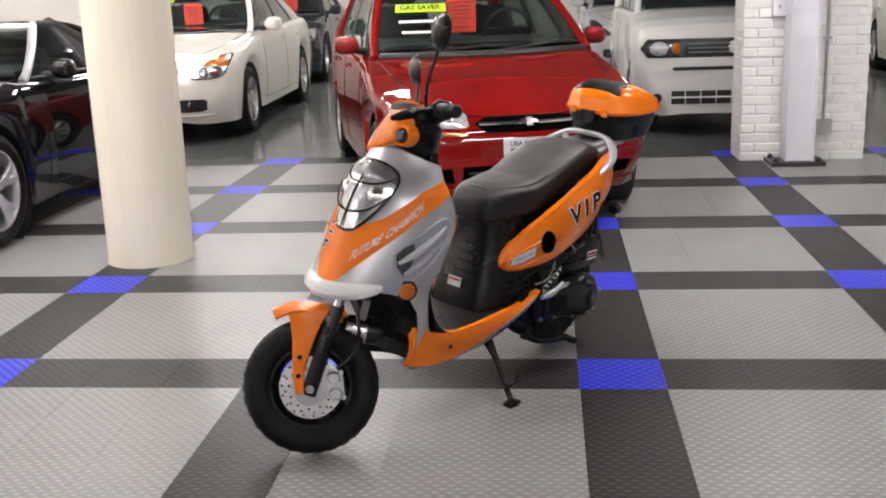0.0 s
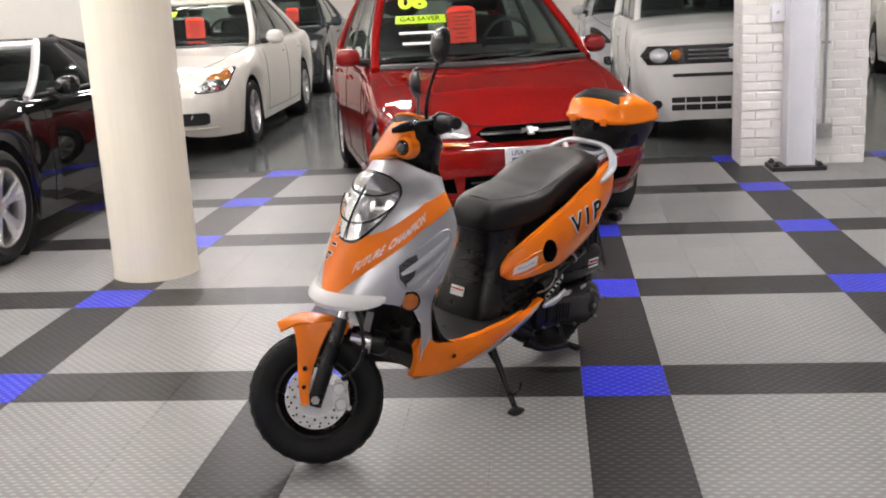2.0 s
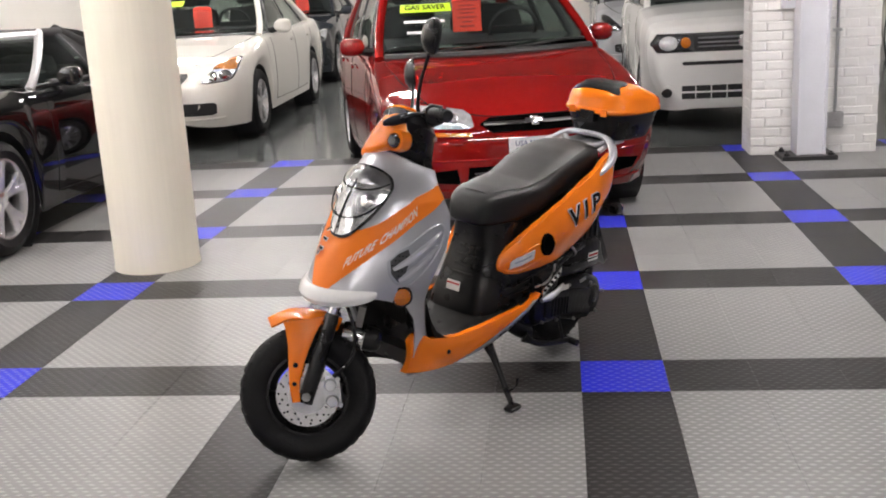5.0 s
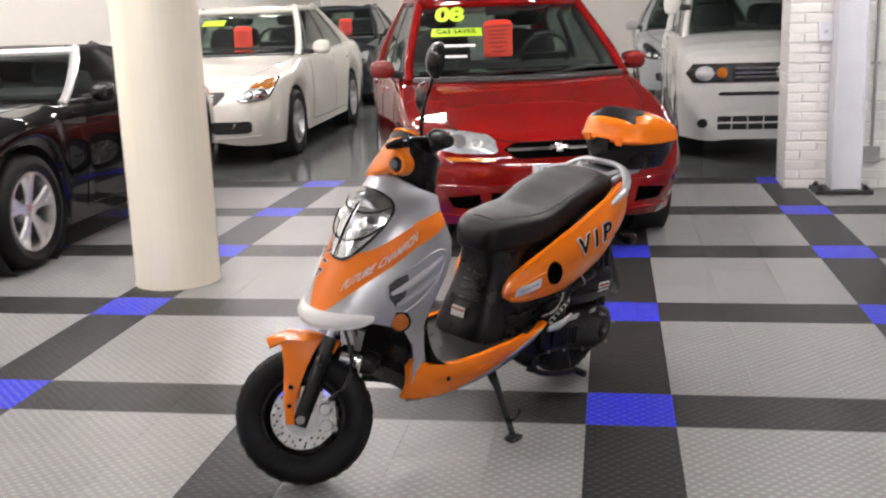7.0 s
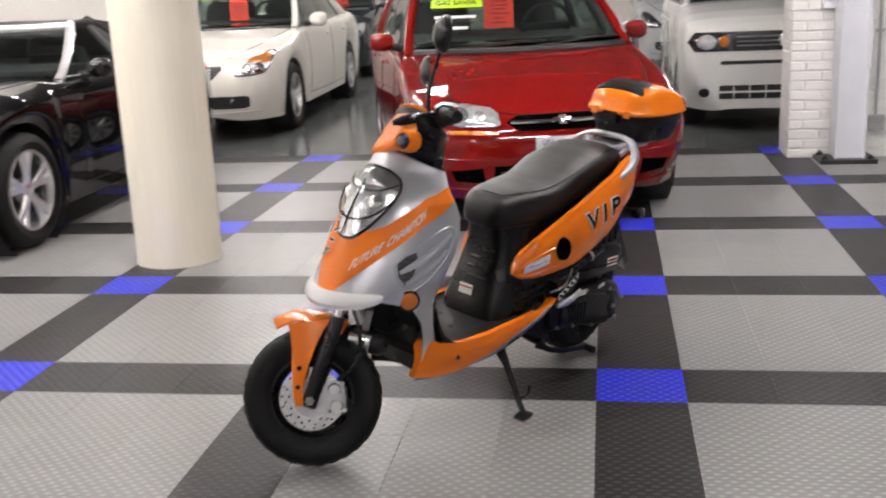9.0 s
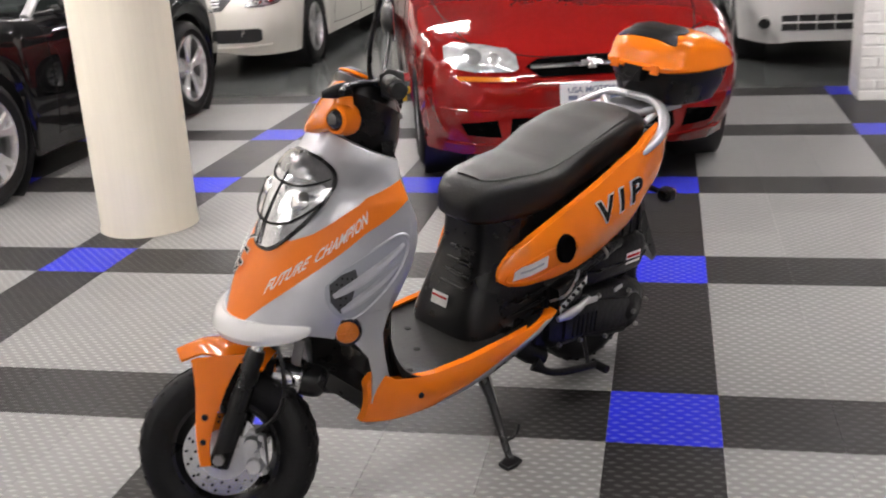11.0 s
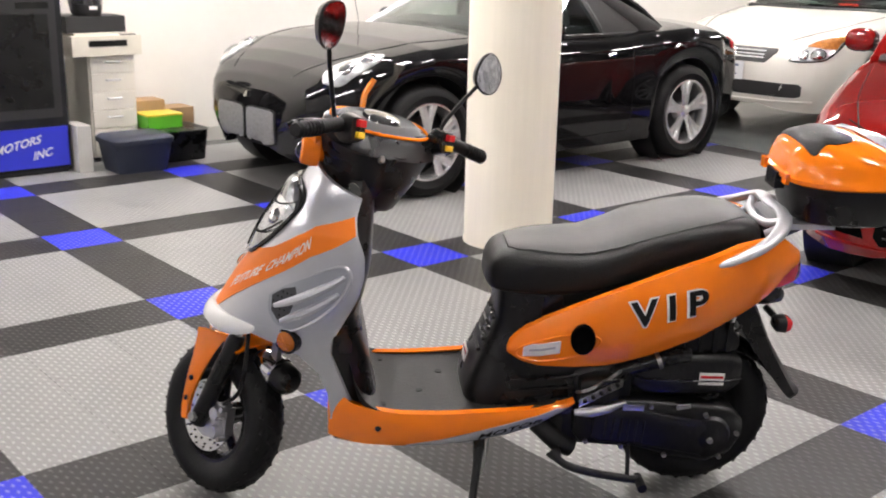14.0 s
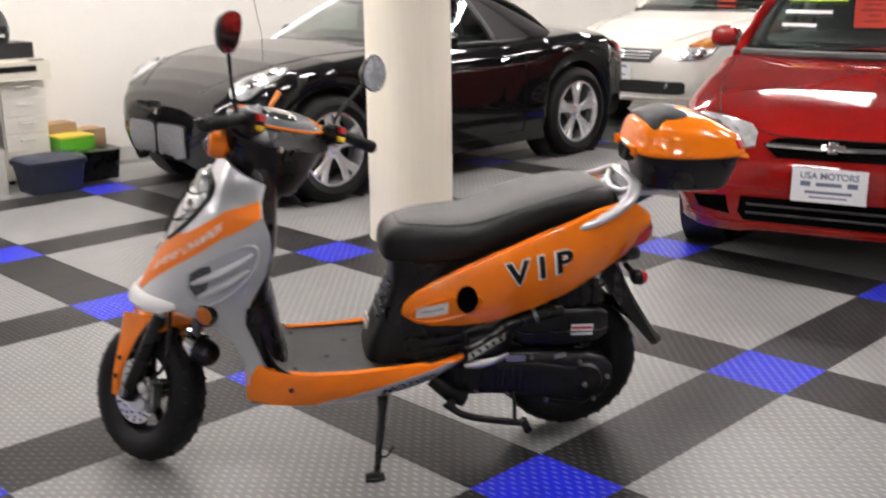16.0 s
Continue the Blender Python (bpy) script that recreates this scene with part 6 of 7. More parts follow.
blk.cabin(0.90, 1.22, 1.35, 1.92, 2.55, 3.1, 0.76, 0.56, 0.2, roofm=M_CLOTH, frame=M_BRIGHT, rear=False, pillars=(0.62,), crown=0.035, top=0.92, post=0.028)
for s in (-1, 1):
    rows = [[blk.side_at(u, f, s, 0.006) for u in np.linspace(0.62, 1.03, 8)] for f in np.linspace(-0.05, 1.0, 8)]
    part("roof_side", sheet(rows, 0.01, lambda p: p + Vector((0, -s * 0.02, 0))), M_CLOTH, blk.e, "black fabric roof side")
rows = [[Vector((x - 0.10 * v * v, v * w, z)) for v in np.linspace(-1, 1, 11)] for x, z, w in smooth_line([(2.50, 1.235, 0.56), (2.75, 1.19, 0.62), (2.95, 1.08, 0.69), (3.12, 0.96, 0.72), (3.2, 0.93, 0.7)], 12)]
part("roof_back", sheet(rows, 0.01, lambda p: p + Vector((0, 0, -0.02))), M_CLOTH, blk.e, "black fabric roof back")
blk.mirrors(1.82, 0.82, 0.945, M_BLK, (0.07, 0.13, 0.062))
blk.doors([1.5, 2.6], 0.84, (2.35,))
for s in (1, -1):
    nose = [tuple(q) for q in smooth_line([(0.022, 0.39), (0.024, 0.33), (0.05, 0.305), (0.17, 0.295), (0.29, 0.305), (0.325, 0.33), (0.335, 0.40), (0.33, 0.475), (0.305, 0.497), (0.17, 0.502), (0.05, 0.497), (0.024, 0.47), (0.022, 0.39)], 40)[:-1]]
    o = blk.decal("grille", "x", nose if s > 0 else mirrored(nose), M_MESH, 0.008, label="bright mesh grille half")
    rim = blk.decal("grille_rim", "x", [(s * 0.178 + (a * s - s * 0.178) * 1.07, 0.40 + (b - 0.40) * 1.09) for a, b in nose], M_TRIM, 0.0045, parent=o)
    hl = [(0.29, s * 0.62), (0.34, s * 0.56), (0.46, s * 0.59), (0.58, s * 0.67), (0.63, s * 0.74), (0.53, s * 0.765), (0.40, s * 0.735), (0.32, s * 0.68)]
    o = blk.decal("headlight", "d", blk.slant([tuple(q) for q in smooth_line(hl + hl[:1], 33)[:-1]]), M_CLEAR, 0.006, 0.012, label="clear swept headlight")
    blk.decal("bowl", "d", blk.slant([(0.42 + 0.045 * math.cos(a), s * 0.68 + 0.04 * math.sin(a)) for a in np.linspace(0, 6, 16)]), M_DLAMP, 0.019, 0.004, o)
    blk.decal("bowl", "d", blk.slant([(0.54 + 0.045 * math.cos(a), s * 0.71 + 0.035 * math.sin(a)) for a in np.linspace(0, 6, 16)]), M_CHROME, 0.019, 0.004, o)
    ax = "y" if s < 0 else "-y"
    blk.strip("marker_lamp", ax, [(0.435, 0.56), (0.455, 0.64), (0.505, 0.715)], 0.018, M_AMBER, label="amber side marker lamp", off=0.004)
    blk.decal("fog_lamp", "x", [(s * 0.60 + 0.04 * math.cos(a), 0.40 + 0.034 * math.sin(a)) for a in np.linspace(0, 6, 14)], M_CLEAR, 0.003, 0.004)
    blk.strip("bonnet_line", "z", [(0.25, s * 0.35), (0.6, s * 0.6), (1.0, s * 0.68), (1.4, s * 0.74)], 0.0035, M_INK)
    tl = [(3.78, 0.76), (3.88, 0.74), (3.9, 0.82), (3.8, 0.84)]
    blk.decal("tail_lamp", ax, tl, M_REDLENS, 0.006, label="red tail lamp")
    blk.strip("fuel_flap" if s < 0 else "scoop", ax, [(3.0, 0.80), (3.06, 0.82), (3.12, 0.80)], 0.006, M_CHROME)
blk.decal("emblem", "x", [(-0.018, 0.55), (0.018, 0.55), (0.012, 0.585), (-0.012, 0.585)], M_CHROME, 0.01, label="plain bright emblem")
part("aerial", tube([(1.45, 0.72, 0.9), (1.35, 0.75, 1.5)], 0.0025, 6), M_TRIM, blk.e)

SEDAN = [(0.0, 0.58, 0.52, 0.52, 0.24), (0.04, 0.66, 0.60, 0.64, 0.21), (0.1, 0.71, 0.66, 0.74, 0.19), (0.2, 0.77, 0.71, 0.81, 0.18), (0.4, 0.83, 0.76, 0.86, 0.18), (0.8, 0.92, 0.85, 0.89, 0.18), (1.3, 0.99, 0.93, 0.897, 0.2),
         (1.7, 0.99, 0.95, 0.897, 0.2), (3.4, 1.02, 0.98, 0.897, 0.2), (4.2, 1.08, 1.0, 0.88, 0.22), (4.6, 1.06, 0.96, 0.83, 0.26), (4.78, 0.9, 0.82, 0.76, 0.32), (4.82, 0.75, 0.7, 0.7, 0.36)]


def sedan(name, m, label, paintm, style="split", card_v=None, lamps=M_DLAMP, amber=True):
    c = Car(name, m, label, SEDAN, (0.96, 3.74), 0.325, 0.37, 0.2, paintm, "parked sedans")
    c.wheels(style, 0.22, 0.2)
    c.cabin(0.975, 1.46, 1.25, 2.05, 3.35, 4.15, 0.79, 0.57, 0.22, pillars=(0.13, 0.5, 0.87))
    c.mirrors(1.85, 0.86, 1.03, paintm, (0.09, 0.17, 0.075))
    c.doors([1.55, 2.65, 3.55], 0.92, (2.4, 3.3))
    for s in (1, -1):
        hl = [tuple(q) for q in smooth_line([(0.53, 0.612), (0.57, 0.60), (0.70, 0.604), (0.785, 0.625), (0.812, 0.69), (0.818, 0.775), (0.80, 0.805), (0.73, 0.795), (0.64, 0.725), (0.55, 0.635), (0.53, 0.612)], 36)[:-1]]
        rim = c.decal("headlight", "x", hl if s > 0 else mirrored(hl), M_DLAMP, 0.006, 0.010, label="upright clear headlight with a dark edge")
        ctr = np.mean(np.array(hl), axis=0)
        inner = [(ctr[0] + (a - ctr[0]) * 0.9, ctr[1] + (b - ctr[1]) * 0.9) for a, b in hl]
        c.decal("lens", "x", inner if s > 0 else mirrored(inner), lamps, 0.012, 0.010, rim)
        if amber:
            am = [(0.635, 0.712), (0.72, 0.705), (0.80, 0.70), (0.806, 0.77), (0.79, 0.79), (0.735, 0.782), (0.675, 0.745)]
            c.decal("turn_lamp", "x", am if s > 0 else mirrored(am), M_DULLAMBER, 0.028, 0.003, rim, "amber turn lamp")
        for y, z, r in ((0.735, 0.66, 0.034), (0.645, 0.648, 0.03)):
            c.decal("bowl_rim", "x", [(s * y + r * 1.25 * math.cos(a), z + r * 1.15 * math.sin(a)) for a in np.linspace(0, 6, 14)], M_DLAMP, 0.027, 0.002, rim)
            c.decal("bowl", "x", [(s * y + r * math.cos(a), z + r * 0.92 * math.sin(a)) for a in np.linspace(0, 6, 14)], M_CHROME, 0.031, 0.006, rim)
        c.strip("bonnet_edge", "z", [(0.2, s * 0.45), (0.7, s * 0.66), (1.35, s * 0.76)], 0.0035, M_INK)
    grille = c.decal("grille", "x", [(-0.41, 0.665), (-0.33, 0.578), (0.33, 0.578), (0.41, 0.665), (0.40, 0.692), (-0.40, 0.692)], M_TRIM, 0.006, label="dark grille with bright slats")
    for z in (0.615, 0.64, 0.665):
        c.strip("slat", "x", [(-0.31, z), (0, z), (0.31, z)], 0.006, M_BARS, grille, off=0.008)
    c.decal("emblem", "x", [(0.055 * math.cos(a), 0.637 + 0.04 * math.sin(a)) for a in np.linspace(0, 6, 14)], M_CHROME, 0.016, 0.004, grille, "plain round bright emblem")
    c.decal("lower_intake", "x", [(-0.60, 0.31), (0.60, 0.31), (0.645, 0.325), (0.655, 0.405), (0.63, 0.425), (-0.63, 0.425), (-0.655, 0.405), (-0.645, 0.325)], M_TRIM, 0.004, label="dark lower air intake")
    c.strip("bumper_lip", "x", [(-0.7, 0.275), (0, 0.265), (0.7, 0.275)], 0.012, paintm, off=0.0)
    c.plate(0.0, 0.50, 0.31, 0.15, 0.03)
    part("wiper_cowl", tube([c.ws(v, -0.03, 0.01) for v in np.linspace(-0.93, 0.93, 11)], 0.03, 8), M_TRIM, c.e)
    if card_v is not None:
        price_card(c, 1.70, (card_v + 0.13) * 0.7, 1.05, 0.20, 0.22, "red price card")
    return c


white = sedan("sedan_car", pose(-3.88, 5.98, 0, 0, 0, 92), "pearl white sedan with a red price card in the windscreen", M_WHT, card_v=-0.30, lamps=M_CLEAR)
pane_patch(white, "sticker", 0.15, 0.55, 0.62, 0.74, M_LIME, 0.012, label="lime window sticker")
dark = sedan("sedan_car", pose(-4.25, 11.7, 0, 0, 0, 94), "slate grey sedan parked against the far wall", M_DRK, card_v=-0.5, lamps=M_CLEAR, amber=False)
pale = sedan("sedan_car", pose(5.0, 8.4, 0, 0, 0, 84), "white sedan beyond the brick pier", M_WHT, "cover")

# the boxy white wagon
cube = Car("boxy_wagon_car", pose(1.52, 6.0, 0, 0, 0, 90), "boxy white wagon with an upright nose", [
    (0.0, 0.80, 0.76, 0.69, 0.20), (0.03, 0.86, 0.82, 0.765, 0.185), (0.08, 0.92, 0.88, 0.815, 0.18), (0.18, 0.97, 0.93, 0.83, 0.18), (0.4, 1.02, 0.97, 0.847, 0.19), (0.85, 1.08, 1.02, 0.847, 0.22), (1.1, 1.09, 1.04, 0.847, 0.22), (3.4, 1.09, 1.04, 0.847, 0.22), (3.85, 1.06, 1.02, 0.82, 0.26), (3.95, 0.9, 0.86, 0.8, 0.3), (3.98, 0.8, 0.76, 0.75, 0.36)],
    (0.78, 3.31), 0.30, 0.345, 0.22, M_WAGON)
cube.wheels("cover", 0.2, 0.195)
cube.cabin(1.05, 1.62, 0.92, 1.30, 3.75, 3.88, 0.75, 0.65, 0.14, pillars=(0.3, 0.65))
cube.mirrors(1.22, 0.78, 1.36, M_WAGON, (0.08, 0.15, 0.1))
cube.doors([0.98, 2.1, 3.1], 0.95, (1.9, 2.9))
dark_band = cube.decal("grille", "x", [(-0.73, 0.69), (0.73, 0.69), (0.79, 0.77), (0.73, 0.85), (-0.73, 0.85), (-0.79, 0.77)], M_TRIM, 0.004, label="black grille band")
for s in (1, -1):
    hl = [(0.41, 0.695), (0.725, 0.695), (0.783, 0.768), (0.725, 0.845), (0.43, 0.83)]
    o = cube.decal("headlight", "x", hl if s > 0 else mirrored(hl), M_DLAMP, 0.009, 0.008, label="dark headlight with clear bowls")
    cube.decal("bowl", "x", [(s * 0.635 + 0.075 * math.cos(a), 0.768 + 0.06 * math.sin(a)) for a in np.linspace(0, 6, 14)], M_CLEAR, 0.02, 0.01, o)
    cube.decal("turn_lamp", "x", [(s * 0.49 + 0.042 * math.cos(a), 0.77 + 0.042 * math.sin(a)) for a in np.linspace(0, 6, 14)], M_AMBER, 0.02, 0.008, o)
    cube.decal("fog_ring", "x", [(s * 0.64 + 0.062 * math.cos(a), 0.345 + 0.058 * math.sin(a)) for a in np.linspace(0, 6, 16)], M_WAGON, 0.012, 0.0)
    cube.decal("fog_lamp", "x", [(s * 0.64 + 0.042 * math.cos(a), 0.345 + 0.04 * math.sin(a)) for a in np.linspace(0, 6, 14)], M_TRIM, 0.016, 0.004)
for z in (0.735, 0.77, 0.805):
    cube.strip("slat", "x", [(-0.38, z), (0, z), (0.38, z)], 0.007, M_ALLOY, dark_band, off=0.008)
cube.decal("emblem", "x", [(0.05 * math.cos(a), 0.77 + 0.05 * math.sin(a)) for a in np.linspace(0, 6, 14)], M_CHROME, 0.018, 0.004, dark_band, "plain round bright emblem")
cube.decal("slot", "x", [(-0.5, 0.578), (0.5, 0.578), (0.52, 0.592), (0.5, 0.608), (-0.5, 0.608), (-0.52, 0.592)], M_TRIM, 0.004)
low = cube.decal("lower_intake", "x", [(-0.52, 0.285), (0.52, 0.285), (0.52, 0.40), (-0.52, 0.40)], M_TRIM, 0.004, label="lower grille with white bars")
cube.strip("slat", "x", [(-0.52, 0.345), (0, 0.343), (0.52, 0.345)], 0.009, M_WAGON, low, off=0.008)
for y in np.linspace(-0.4, 0.4, 7):
    cube.strip("bar", "x", [(y, 0.285), (y, 0.34), (y, 0.40)], 0.005, M_WAGON, low, off=0.006, n=6)

# the silver coupe far behind
slv = sedan("coupe_car", pose(1.35, 11.4, 0, 0, 0, 90), "small silver coupe parked against the far wall", M_SLV, lamps=M_DLAMP, amber=False)

# ---- brick pier with steel column ----
pier = thing("brick_pier", Matrix.Identity(4), "white painted brick pier, chipped along its edge", "pillar")
BX0, BX1, BY0, BY1 = 1.36, 2.28, 4.66, 5.06
part("core", box(BX0 + 0.004, BX1 - 0.004, BY0 + 0.002, BY1 - 0.006, -0.013, CEIL), M_MORTAR, pier)
rnd = random.Random(7)
brick_meshes = []
for k in range(6):
    for ln in (0.212, 0.098):
        bm = box(-ln / 2, ln / 2, -0.05, 0.05, -0.031, 0.031)
        bmesh.ops.bevel(bm, geom=list(bm.edges), offset=0.006, segments=1, affect="EDGES")
        for v in bm.verts:
            v.co += Vector((rnd.uniform(-1, 1) * 0.003, rnd.uniform(-1, 1) * 0.003, rnd.uniform(-1, 1) * 0.002))
        me = bpy.data.meshes.new("brick")
        bm.to_mesh(me)
        bm.free()
        me.materials.append(M_BRICK)
        brick_meshes.append((ln, me))
long_m = [m for ln, m in brick_meshes if ln > 0.15]
short_m = [m for ln, m in brick_meshes if ln < 0.15]


def brick(me, x, y, z, turn):
    o = new("brick", me)
    o.matrix_basis = pose(x + rnd.uniform(-0.002, 0.002), y + rnd.uniform(-0.004, 0.002), z, 0, 0, turn)
    o.parent = pier


course = 0
z = 0.031
while z < 1.75:
    x = BX0
    if course % 2:
        brick(rnd.choice(short_m), x + 0.049, BY0 + 0.045, z, 0)
        x += 0.107
    while x + 0.2 < BX1 + 0.01:
        brick(rnd.choice(long_m), x + 0.106, BY0 + 0.045, z, 0)
        x += 0.222
    if BX1 - x > 0.05:
        brick(rnd.choice(short_m), BX1 - 0.049, BY0 + 0.045, z, 0)
    y = BY0 + (0.11 if course % 2 else 0.1)
    while y + 0.2 < BY1 + 0.02:
        brick(rnd.choice(long_m), BX0 + 0.05, y + 0.106, z, 90)
        y += 0.222
    z += 0.071
    course += 1
part("painted_face", box(1.70, BX1 - 0.004, BY0 - 0.0015, BY0 + 0.05, 0.0, z - 0.03), M_BRICK, pier, "thickly painted smooth part")
part("upper_face", box(BX0, BX1, BY0 - 0.004, BY1, z - 0.03, CEIL), M_BRICK, pier)

col = thing("steel_column", Matrix.Identity(4), "grey painted steel column bolted to the floor before the pier", "column")
part("flange", box(1.655, 1.673, 4.42, 4.64, 0.03, CEIL), M_STEELP, col, bevel=0.003)
part("flange", box(1.842, 1.86, 4.42, 4.64, 0.03, CEIL), M_STEELP, col, bevel=0.003)
part("web", box(1.673, 1.842, 4.44, 4.455, 0.03, CEIL), M_STEELP, col)
base = part("base_plate", box(1.54, 1.93, 4.35, 4.64, 0.0, 0.03), M_BLACKM, col, "black steel base plate", bevel=0.004)
for x in (1.58, 1.89):
    for y in (4.39, 4.6):
        part("bolt", lathe([(0, 0.062), (0.01, 0.062), (0.01, 0.05), (0.022, 0.05), (0.022, 0.03)], 6, "Z", None, (x, y, 0)), M_BLACKM, base)
for z in (1.08, 1.9):
    br = part("bracket", box(1.56, 1.655, 4.60, 4.66, z, z + 0.13), M_STEELP, col, bevel=0.004)
    part("bolt", lathe([(0, -0.012), (0.012, -0.012), (0.014, 0)], 6, "Y", None, (1.605, 4.60, z + 0.065)), M_GALV, br)
part("bracket", box(1.86, 1.91, 4.60, 4.66, 1.05, 1.2), M_STEELP, col, bevel=0.004)
pipe = thing("electrical_conduit", Matrix.Identity(4), "galvanised conduit with a junction box on the pier", "conduit")
part("tube", tube([(1.965, 4.635, 0.3), (1.965, 4.635, CEIL)], 0.011, 10), M_GALV, pipe)
jb = part("junction_box", box(1.91, 2.02, 4.60, 4.656, 0.20, 0.31), M_GALV, pipe, bevel=0.006)
part("cover_screw", lathe([(0, -0.004), (0.006, -0.003), (0.006, 0)], 8, "Y", None, (1.965, 4.60, 0.255)), M_STEEL, jb)
for z in (0.9, 1.6):
    part("strap", box(1.935, 1.995, 4.622, 4.657, z, z + 0.02), M_GALV, pipe, bevel=0.002)

# ---- things along the wall ----
M_CREAMP = mat("aged beige plastic", (0.76, 0.72, 0.61), 0.5, 0, 0.06, 6, 0.06, 90)
M_CABW = mat("white enamel", (0.82, 0.79, 0.71), 0.4, 0, 0.05, 5)
M_TOTE = mat("navy plastic", (0.016, 0.021, 0.042), 0.5, 0, 0.15, 8, 0.1, 120)
M_LIMEB = mat("green plastic", (0.12, 0.5, 0.03), 0.45, 0, 0.1, 8)
M_CARD = mat("brown cardboard", (0.34, 0.22, 0.12), 0.85, 0, 0.12, 9, 0.2, 80)
M_BANNER = mat("blue banner", (0.02, 0.03, 0.5), 0.55, 0, 0.08, 5)
M_BAG = mat("black nylon", (0.007, 0.007, 0.009), 0.5, 0, 0.3, 6, 0.4, 30, spec=0.3)

cab = thing("drawer_cabinet", pose(-5.5, 1.12, 0), "narrow white drawer cabinet with five drawers", "cabinet")
part("carcass", box(-0.22, 0.17, -0.16, 0.16, 0.03, 0.71), M_CABW, cab, bevel=0.006)
for k in range(5):
    h = 0.115 if k else 0.17
    z0 = 0.05 + (0.18 + (k - 1) * 0.122 if k else 0)
    d = part("drawer", box(0.165, 0.188, -0.15, 0.15, z0, z0 + h), M_CABW, cab, bevel=0.005)
    part("handle", tube([(0.19, -0.05, z0 + h * 0.62), (0.205, -0.045, z0 + h * 0.62), (0.205, 0.045, z0 + h * 0.62), (0.19, 0.05, z0 + h * 0.62)], 0.006, 6), M_GALV, d)
for x in (-0.18, 0.13):
    for y in (-0.12, 0.12):
        part("foot", lathe([(0, -0.013), (0.02, -0.013), (0.022, 0.03), (0, 0.03)], 10, "Z", None, (x, y, 0)), M_TRIM, cab)
prn = thing("desktop_printer", pose(-5.46, 1.08, 0.71), "beige desktop printer on the drawer cabinet", "printer")
part("body", box(-0.2, 0.2, -0.24, 0.23, 0.0, 0.13), M_CREAMP, prn, bevel=0.04)
part("slot", box(0.19, 0.203, -0.13, 0.13, 0.06, 0.1), M_GPLAS, prn)
part("lid", box(-0.18, 0.14, -0.2, 0.2, 0.128, 0.145), M_CREAMP, prn, bevel=0.01)
part("panel", box(0.15, 0.19, 0.10, 0.2, 0.125, 0.135), M_GPLAS, prn)
hel = thing("motorcycle_helmet", pose(-5.46, 1.02, 0.962) @ Matrix.Scale(0.84, 4), "black full-face motorcycle helmet with a smoked visor", "helmet")
rings = []
for z, rx, ry, cx in ((0.0, 0.12, 0.10, 0.02), (0.03, 0.14, 0.115, 0.02), (0.10, 0.15, 0.125, 0.01), (0.18, 0.14, 0.122, -0.01), (0.24, 0.11, 0.10, -0.02), (0.275, 0.06, 0.055, -0.02), (0.285, 0.01, 0.01, -0.02)):
    rings.append([Vector((cx + rx * math.cos(a), ry * math.sin(a), z)) for a in (2 * math.pi * k / 28 for k in range(28))])
part("shell", loft(rings), M_TRIM, hel)
part("visor", sheet([[Vector((0.01 + 0.154 * math.cos(a), 0.129 * math.sin(a), z)) for a in np.linspace(-1.2, 1.2, 15)] for z in np.linspace(0.085, 0.135, 5)], 0.004, lambda p: Vector((p.x * 0.96, p.y * 0.96, p.z))), M_DLAMP, hel, "smoked grey visor")
part("badge", box(0.166, 0.17, -0.03, 0.03, 0.05, 0.075), M_LABEL, hel)
bb = thing("black_box", pose(-5.48, 1.05, 0.855), "flat black box on the printer", "box")
part("case", box(-0.14, 0.14, -0.21, 0.19, 0.0, 0.106), M_TRIM, bb, bevel=0.006)

tote = thing("storage_tote", pose(-4.98, 1.1, 0), "navy plastic storage tote with a lid", "storage box")
part("tub", loft([oval(-0.0, -0.14, 0.14, 0.17, 0.25), oval(0.19, -0.16, 0.16, 0.2, 0.25)]), M_TOTE, tote)
part("lid", loft([oval(0.185, -0.172, 0.172, 0.212, 0.25), oval(0.215, -0.172, 0.172, 0.212, 0.25), oval(0.232, -0.15, 0.15, 0.19, 0.25), oval(0.232, -0.02, 0.02, 0.02, 0.3)]), M_TOTE, tote)
bin2 = thing("black_crate", pose(-5.2, 1.48, 0), "black plastic crate behind the tote", "crate")
part("body", loft([oval(0.0, -0.16, 0.16, 0.17, 0.25), oval(0.2, -0.18, 0.18, 0.19, 0.25), oval(0.21, -0.19, 0.19, 0.2, 0.25)]), M_BPLAS, bin2)
gb = thing("green_box", pose(-5.3, 1.42, 0.211), "bright green box with a yellow rim", "box")
part("body", box(-0.11, 0.11, -0.125, 0.125, 0, 0.085), M_LIMEB, gb, bevel=0.008)
part("rim", box(-0.115, 0.115, -0.13, 0.13, 0.083, 0.095), mat("yellow rim", (0.7, 0.55, 0.05), 0.5), gb, bevel=0.003)
ct = thing("cardboard_carton", pose(-5.5, 1.42, 0), "brown cardboard carton against the wall", "carton")
part("body", box(-0.1, 0.1, -0.16, 0.32, -0.013, 0.31), M_CARD, ct, bevel=0.003)
part("flap", box(-0.1, 0.1, -0.16, 0.1, 0.311, 0.375), M_CARD, ct, bevel=0.003)
pb = thing("slim_grey_box", pose(-5.12, 0.79, 0), "slim pale grey box on the floor", "box")
part("body", box(-0.13, 0.09, -0.045, 0.045, 0.0, 0.30), mat("pale grey plastic", (0.5, 0.49, 0.46), 0.5), pb, bevel=0.008)

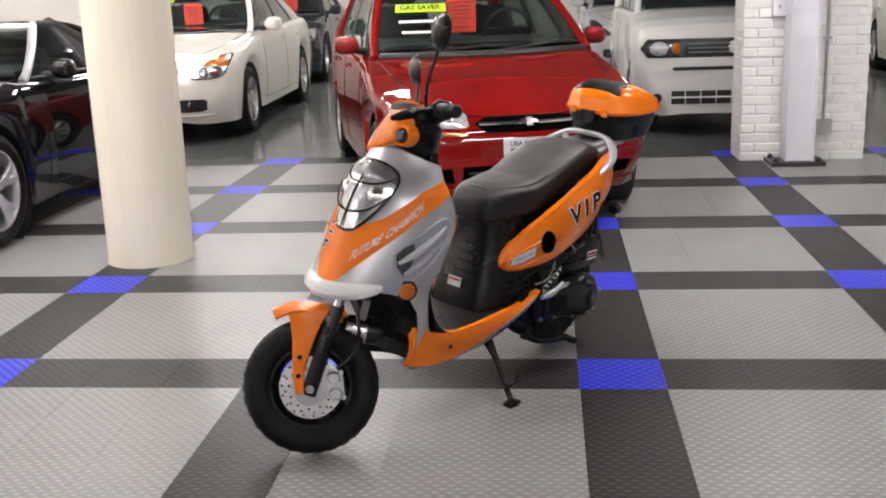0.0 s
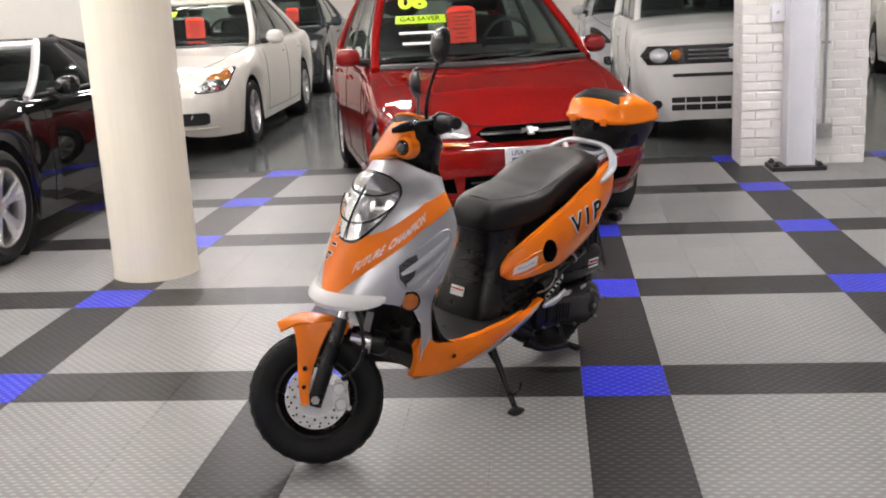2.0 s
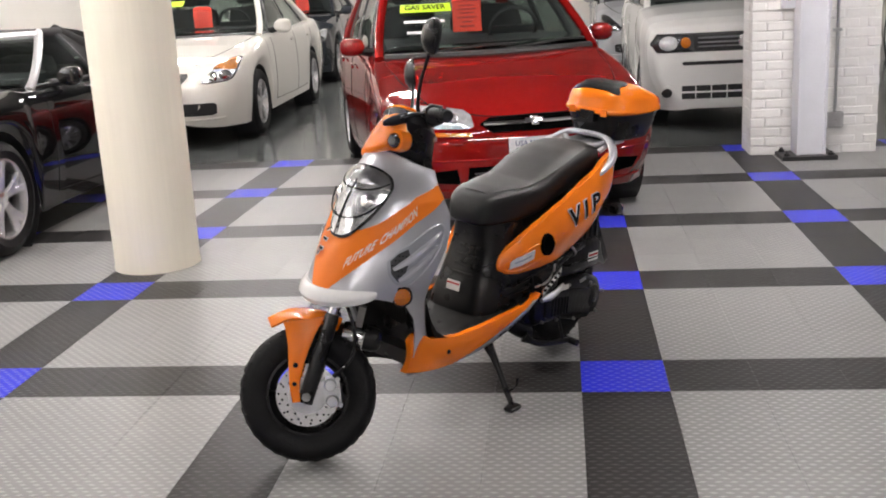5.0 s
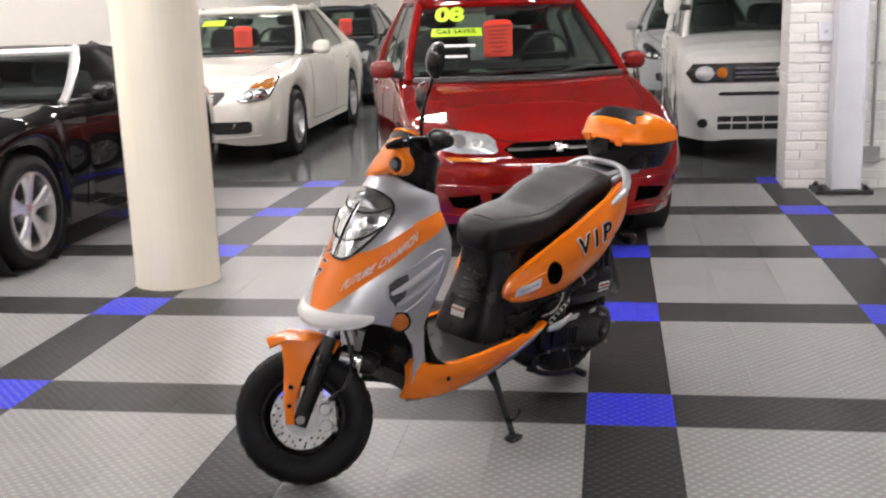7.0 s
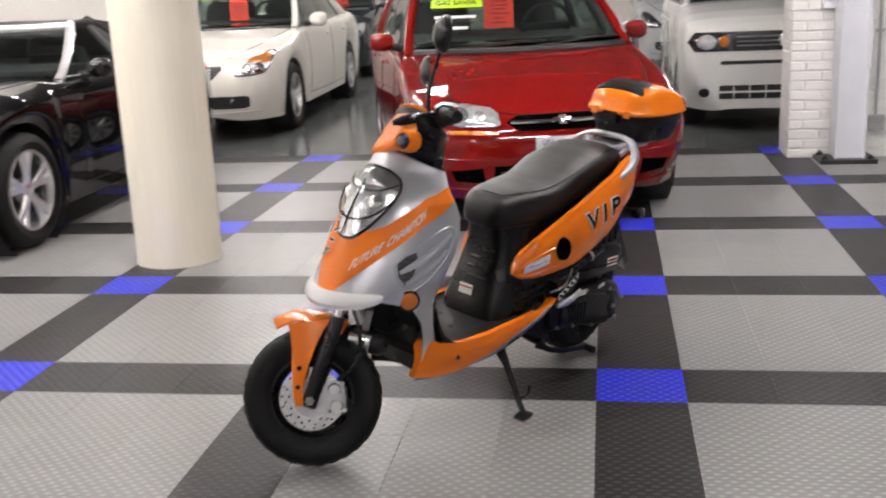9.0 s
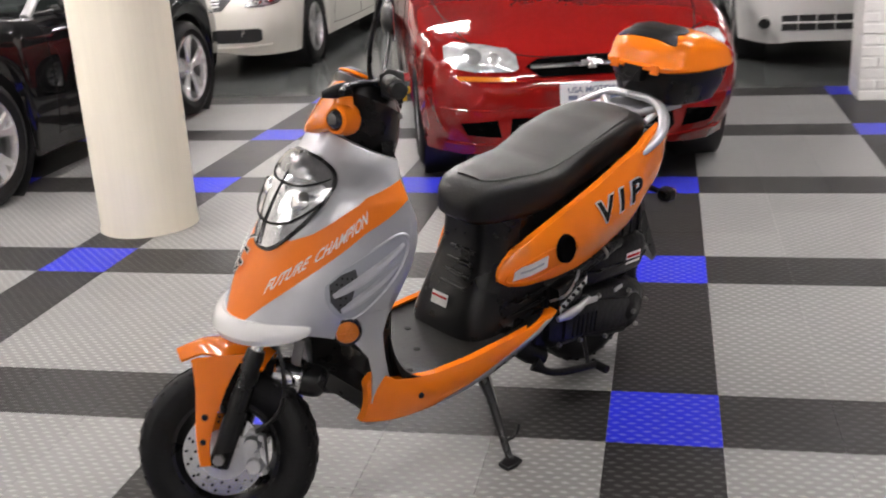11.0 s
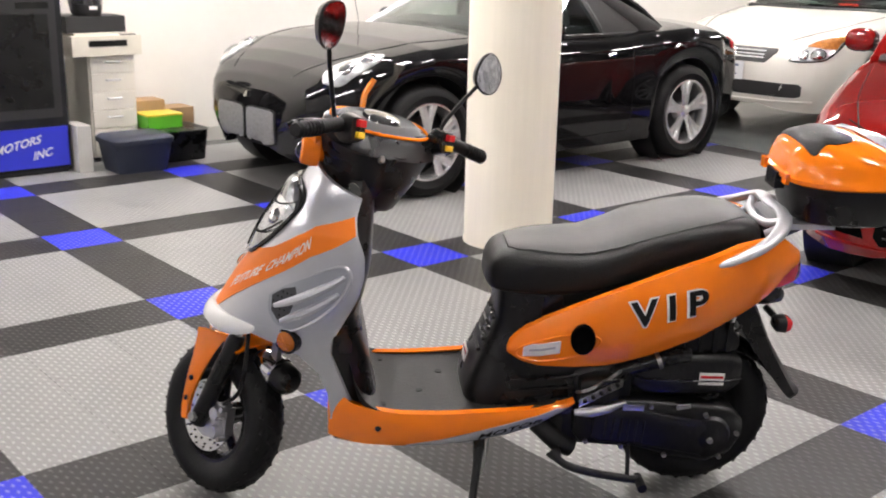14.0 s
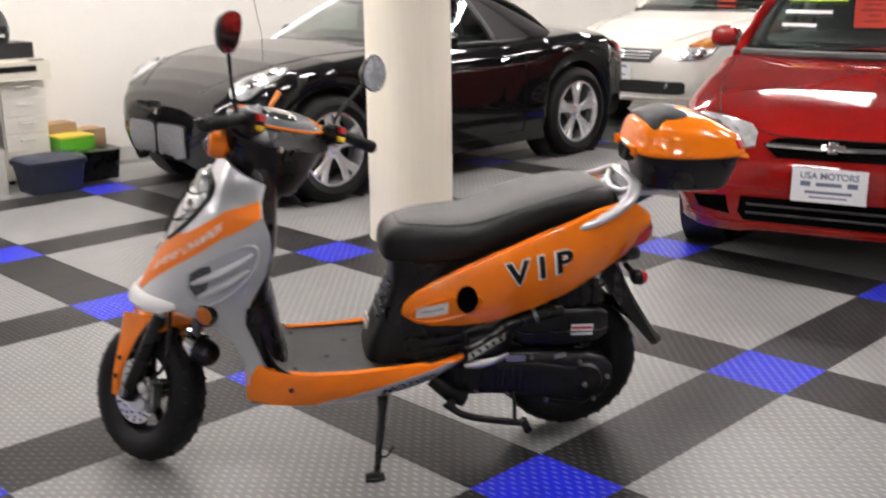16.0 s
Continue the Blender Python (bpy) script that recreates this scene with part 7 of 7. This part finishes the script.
rk = thing("tool_cabinet", pose(-5.32, 0.33, 0), "tall black tool cabinet with a blue lettered panel", "cabinet")
part("carcass", box(-0.3, 0.2, -0.42, 0.4, 0.03, 1.14), M_BAG, rk, bevel=0.02)
part("plinth", box(-0.28, 0.18, -0.4, 0.38, 0.0, 0.03), M_TRIM, rk)
part("bezel", box(0.198, 0.215, -0.38, 0.36, 0.36, 1.10), M_TRIM, rk, bevel=0.006)
part("display_pane", box(0.214, 0.219, -0.33, 0.31, 0.42, 1.0), M_BPLAS, rk, "dark pane")
for y, w in ((-0.28, 0.14), (0.12, 0.2)):
    part("label_bar", box(0.215, 0.218, y, y + w, 1.03, 1.07), M_GPLAS, rk)
part("cap", box(-0.29, 0.19, -0.4, 0.38, 1.14, 1.17), M_TRIM, rk, bevel=0.01)
ban = part("blue_panel", box(0.201, 0.212, -0.4, 0.385, 0.05, 0.30), M_BANNER, rk, "blue panel with white lettering")
bm = text_mesh("MOTORS", 0.07, 0.25, 0.0015)
part("lettering", lay(bm, lambda x, y: Vector((0.2145, -0.08 + x, 0.15 + y + x * 0.2))), M_CHALK, ban, smooth=False)
bm = text_mesh("INC", 0.07, 0.25, 0.0015)
part("lettering", lay(bm, lambda x, y: Vector((0.2145, 0.15 + x, 0.10 + y + x * 0.2))), M_CHALK, ban, smooth=False)
part("bar", box(0.2135, 0.2145, -0.28, -0.16, 0.22, 0.25), M_CHALK, ban)

# floor tiles
SHADES = {"grey": M_GREY, "black": M_DARK, "blue": M_BLUE}
floor = tagged(new("floor"), "interlocking garage floor tiles, grey squares framed in black and blue", "floor", kind="structure")
G = 0.0004
tile_mesh = {}
for shade, m in SHADES.items():
    bm = box(G, TILE - G, G, TILE - G, -0.013, 0.0)
    bmesh.ops.bevel(bm, geom=[e for e in bm.edges if all(v.co.z > -0.001 for v in e.verts)], offset=0.0005, segments=1, affect="EDGES")
    me = bpy.data.meshes.new("tile")
    bm.to_mesh(me)
    bm.free()
    me.materials.append(m)
    tile_mesh[shade] = me
rest = {k: [] for k in SHADES}
for i in range(-18, 27):
    for j in range(-22, 17):
        x, y = i * TILE, j * TILE
        if x < XW + 0.05:
            continue
        ci, cj = i % 4 == 0, j % 4 == 0
        shade = "blue" if ci and cj else "black" if ci or cj else "grey"
        if -7 <= i <= 7 and -5 <= j <= 9:
            o = new("tile", tile_mesh[shade])
            o.location = (x, y, 0)
            o.parent = floor
        else:
            rest[shade].append((x, y))
for shade, places in rest.items():
    src = tile_mesh[shade]
    base = [v.co.copy() for v in src.vertices]
    faces = [tuple(p.vertices) for p in src.polygons]
    verts, polys = [], []
    for x, y in places:
        k = len(verts)
        verts += [(c.x + x, c.y + y, c.z) for c in base]
        polys += [tuple(k + q for q in f) for f in faces]
    me = bpy.data.meshes.new("outer_tiles")
    me.from_pydata(verts, [], polys)
    me.materials.append(SHADES[shade])
    o = new("outer_tiles", me)
    o.parent = floor
    o["kind"] = "stuff"
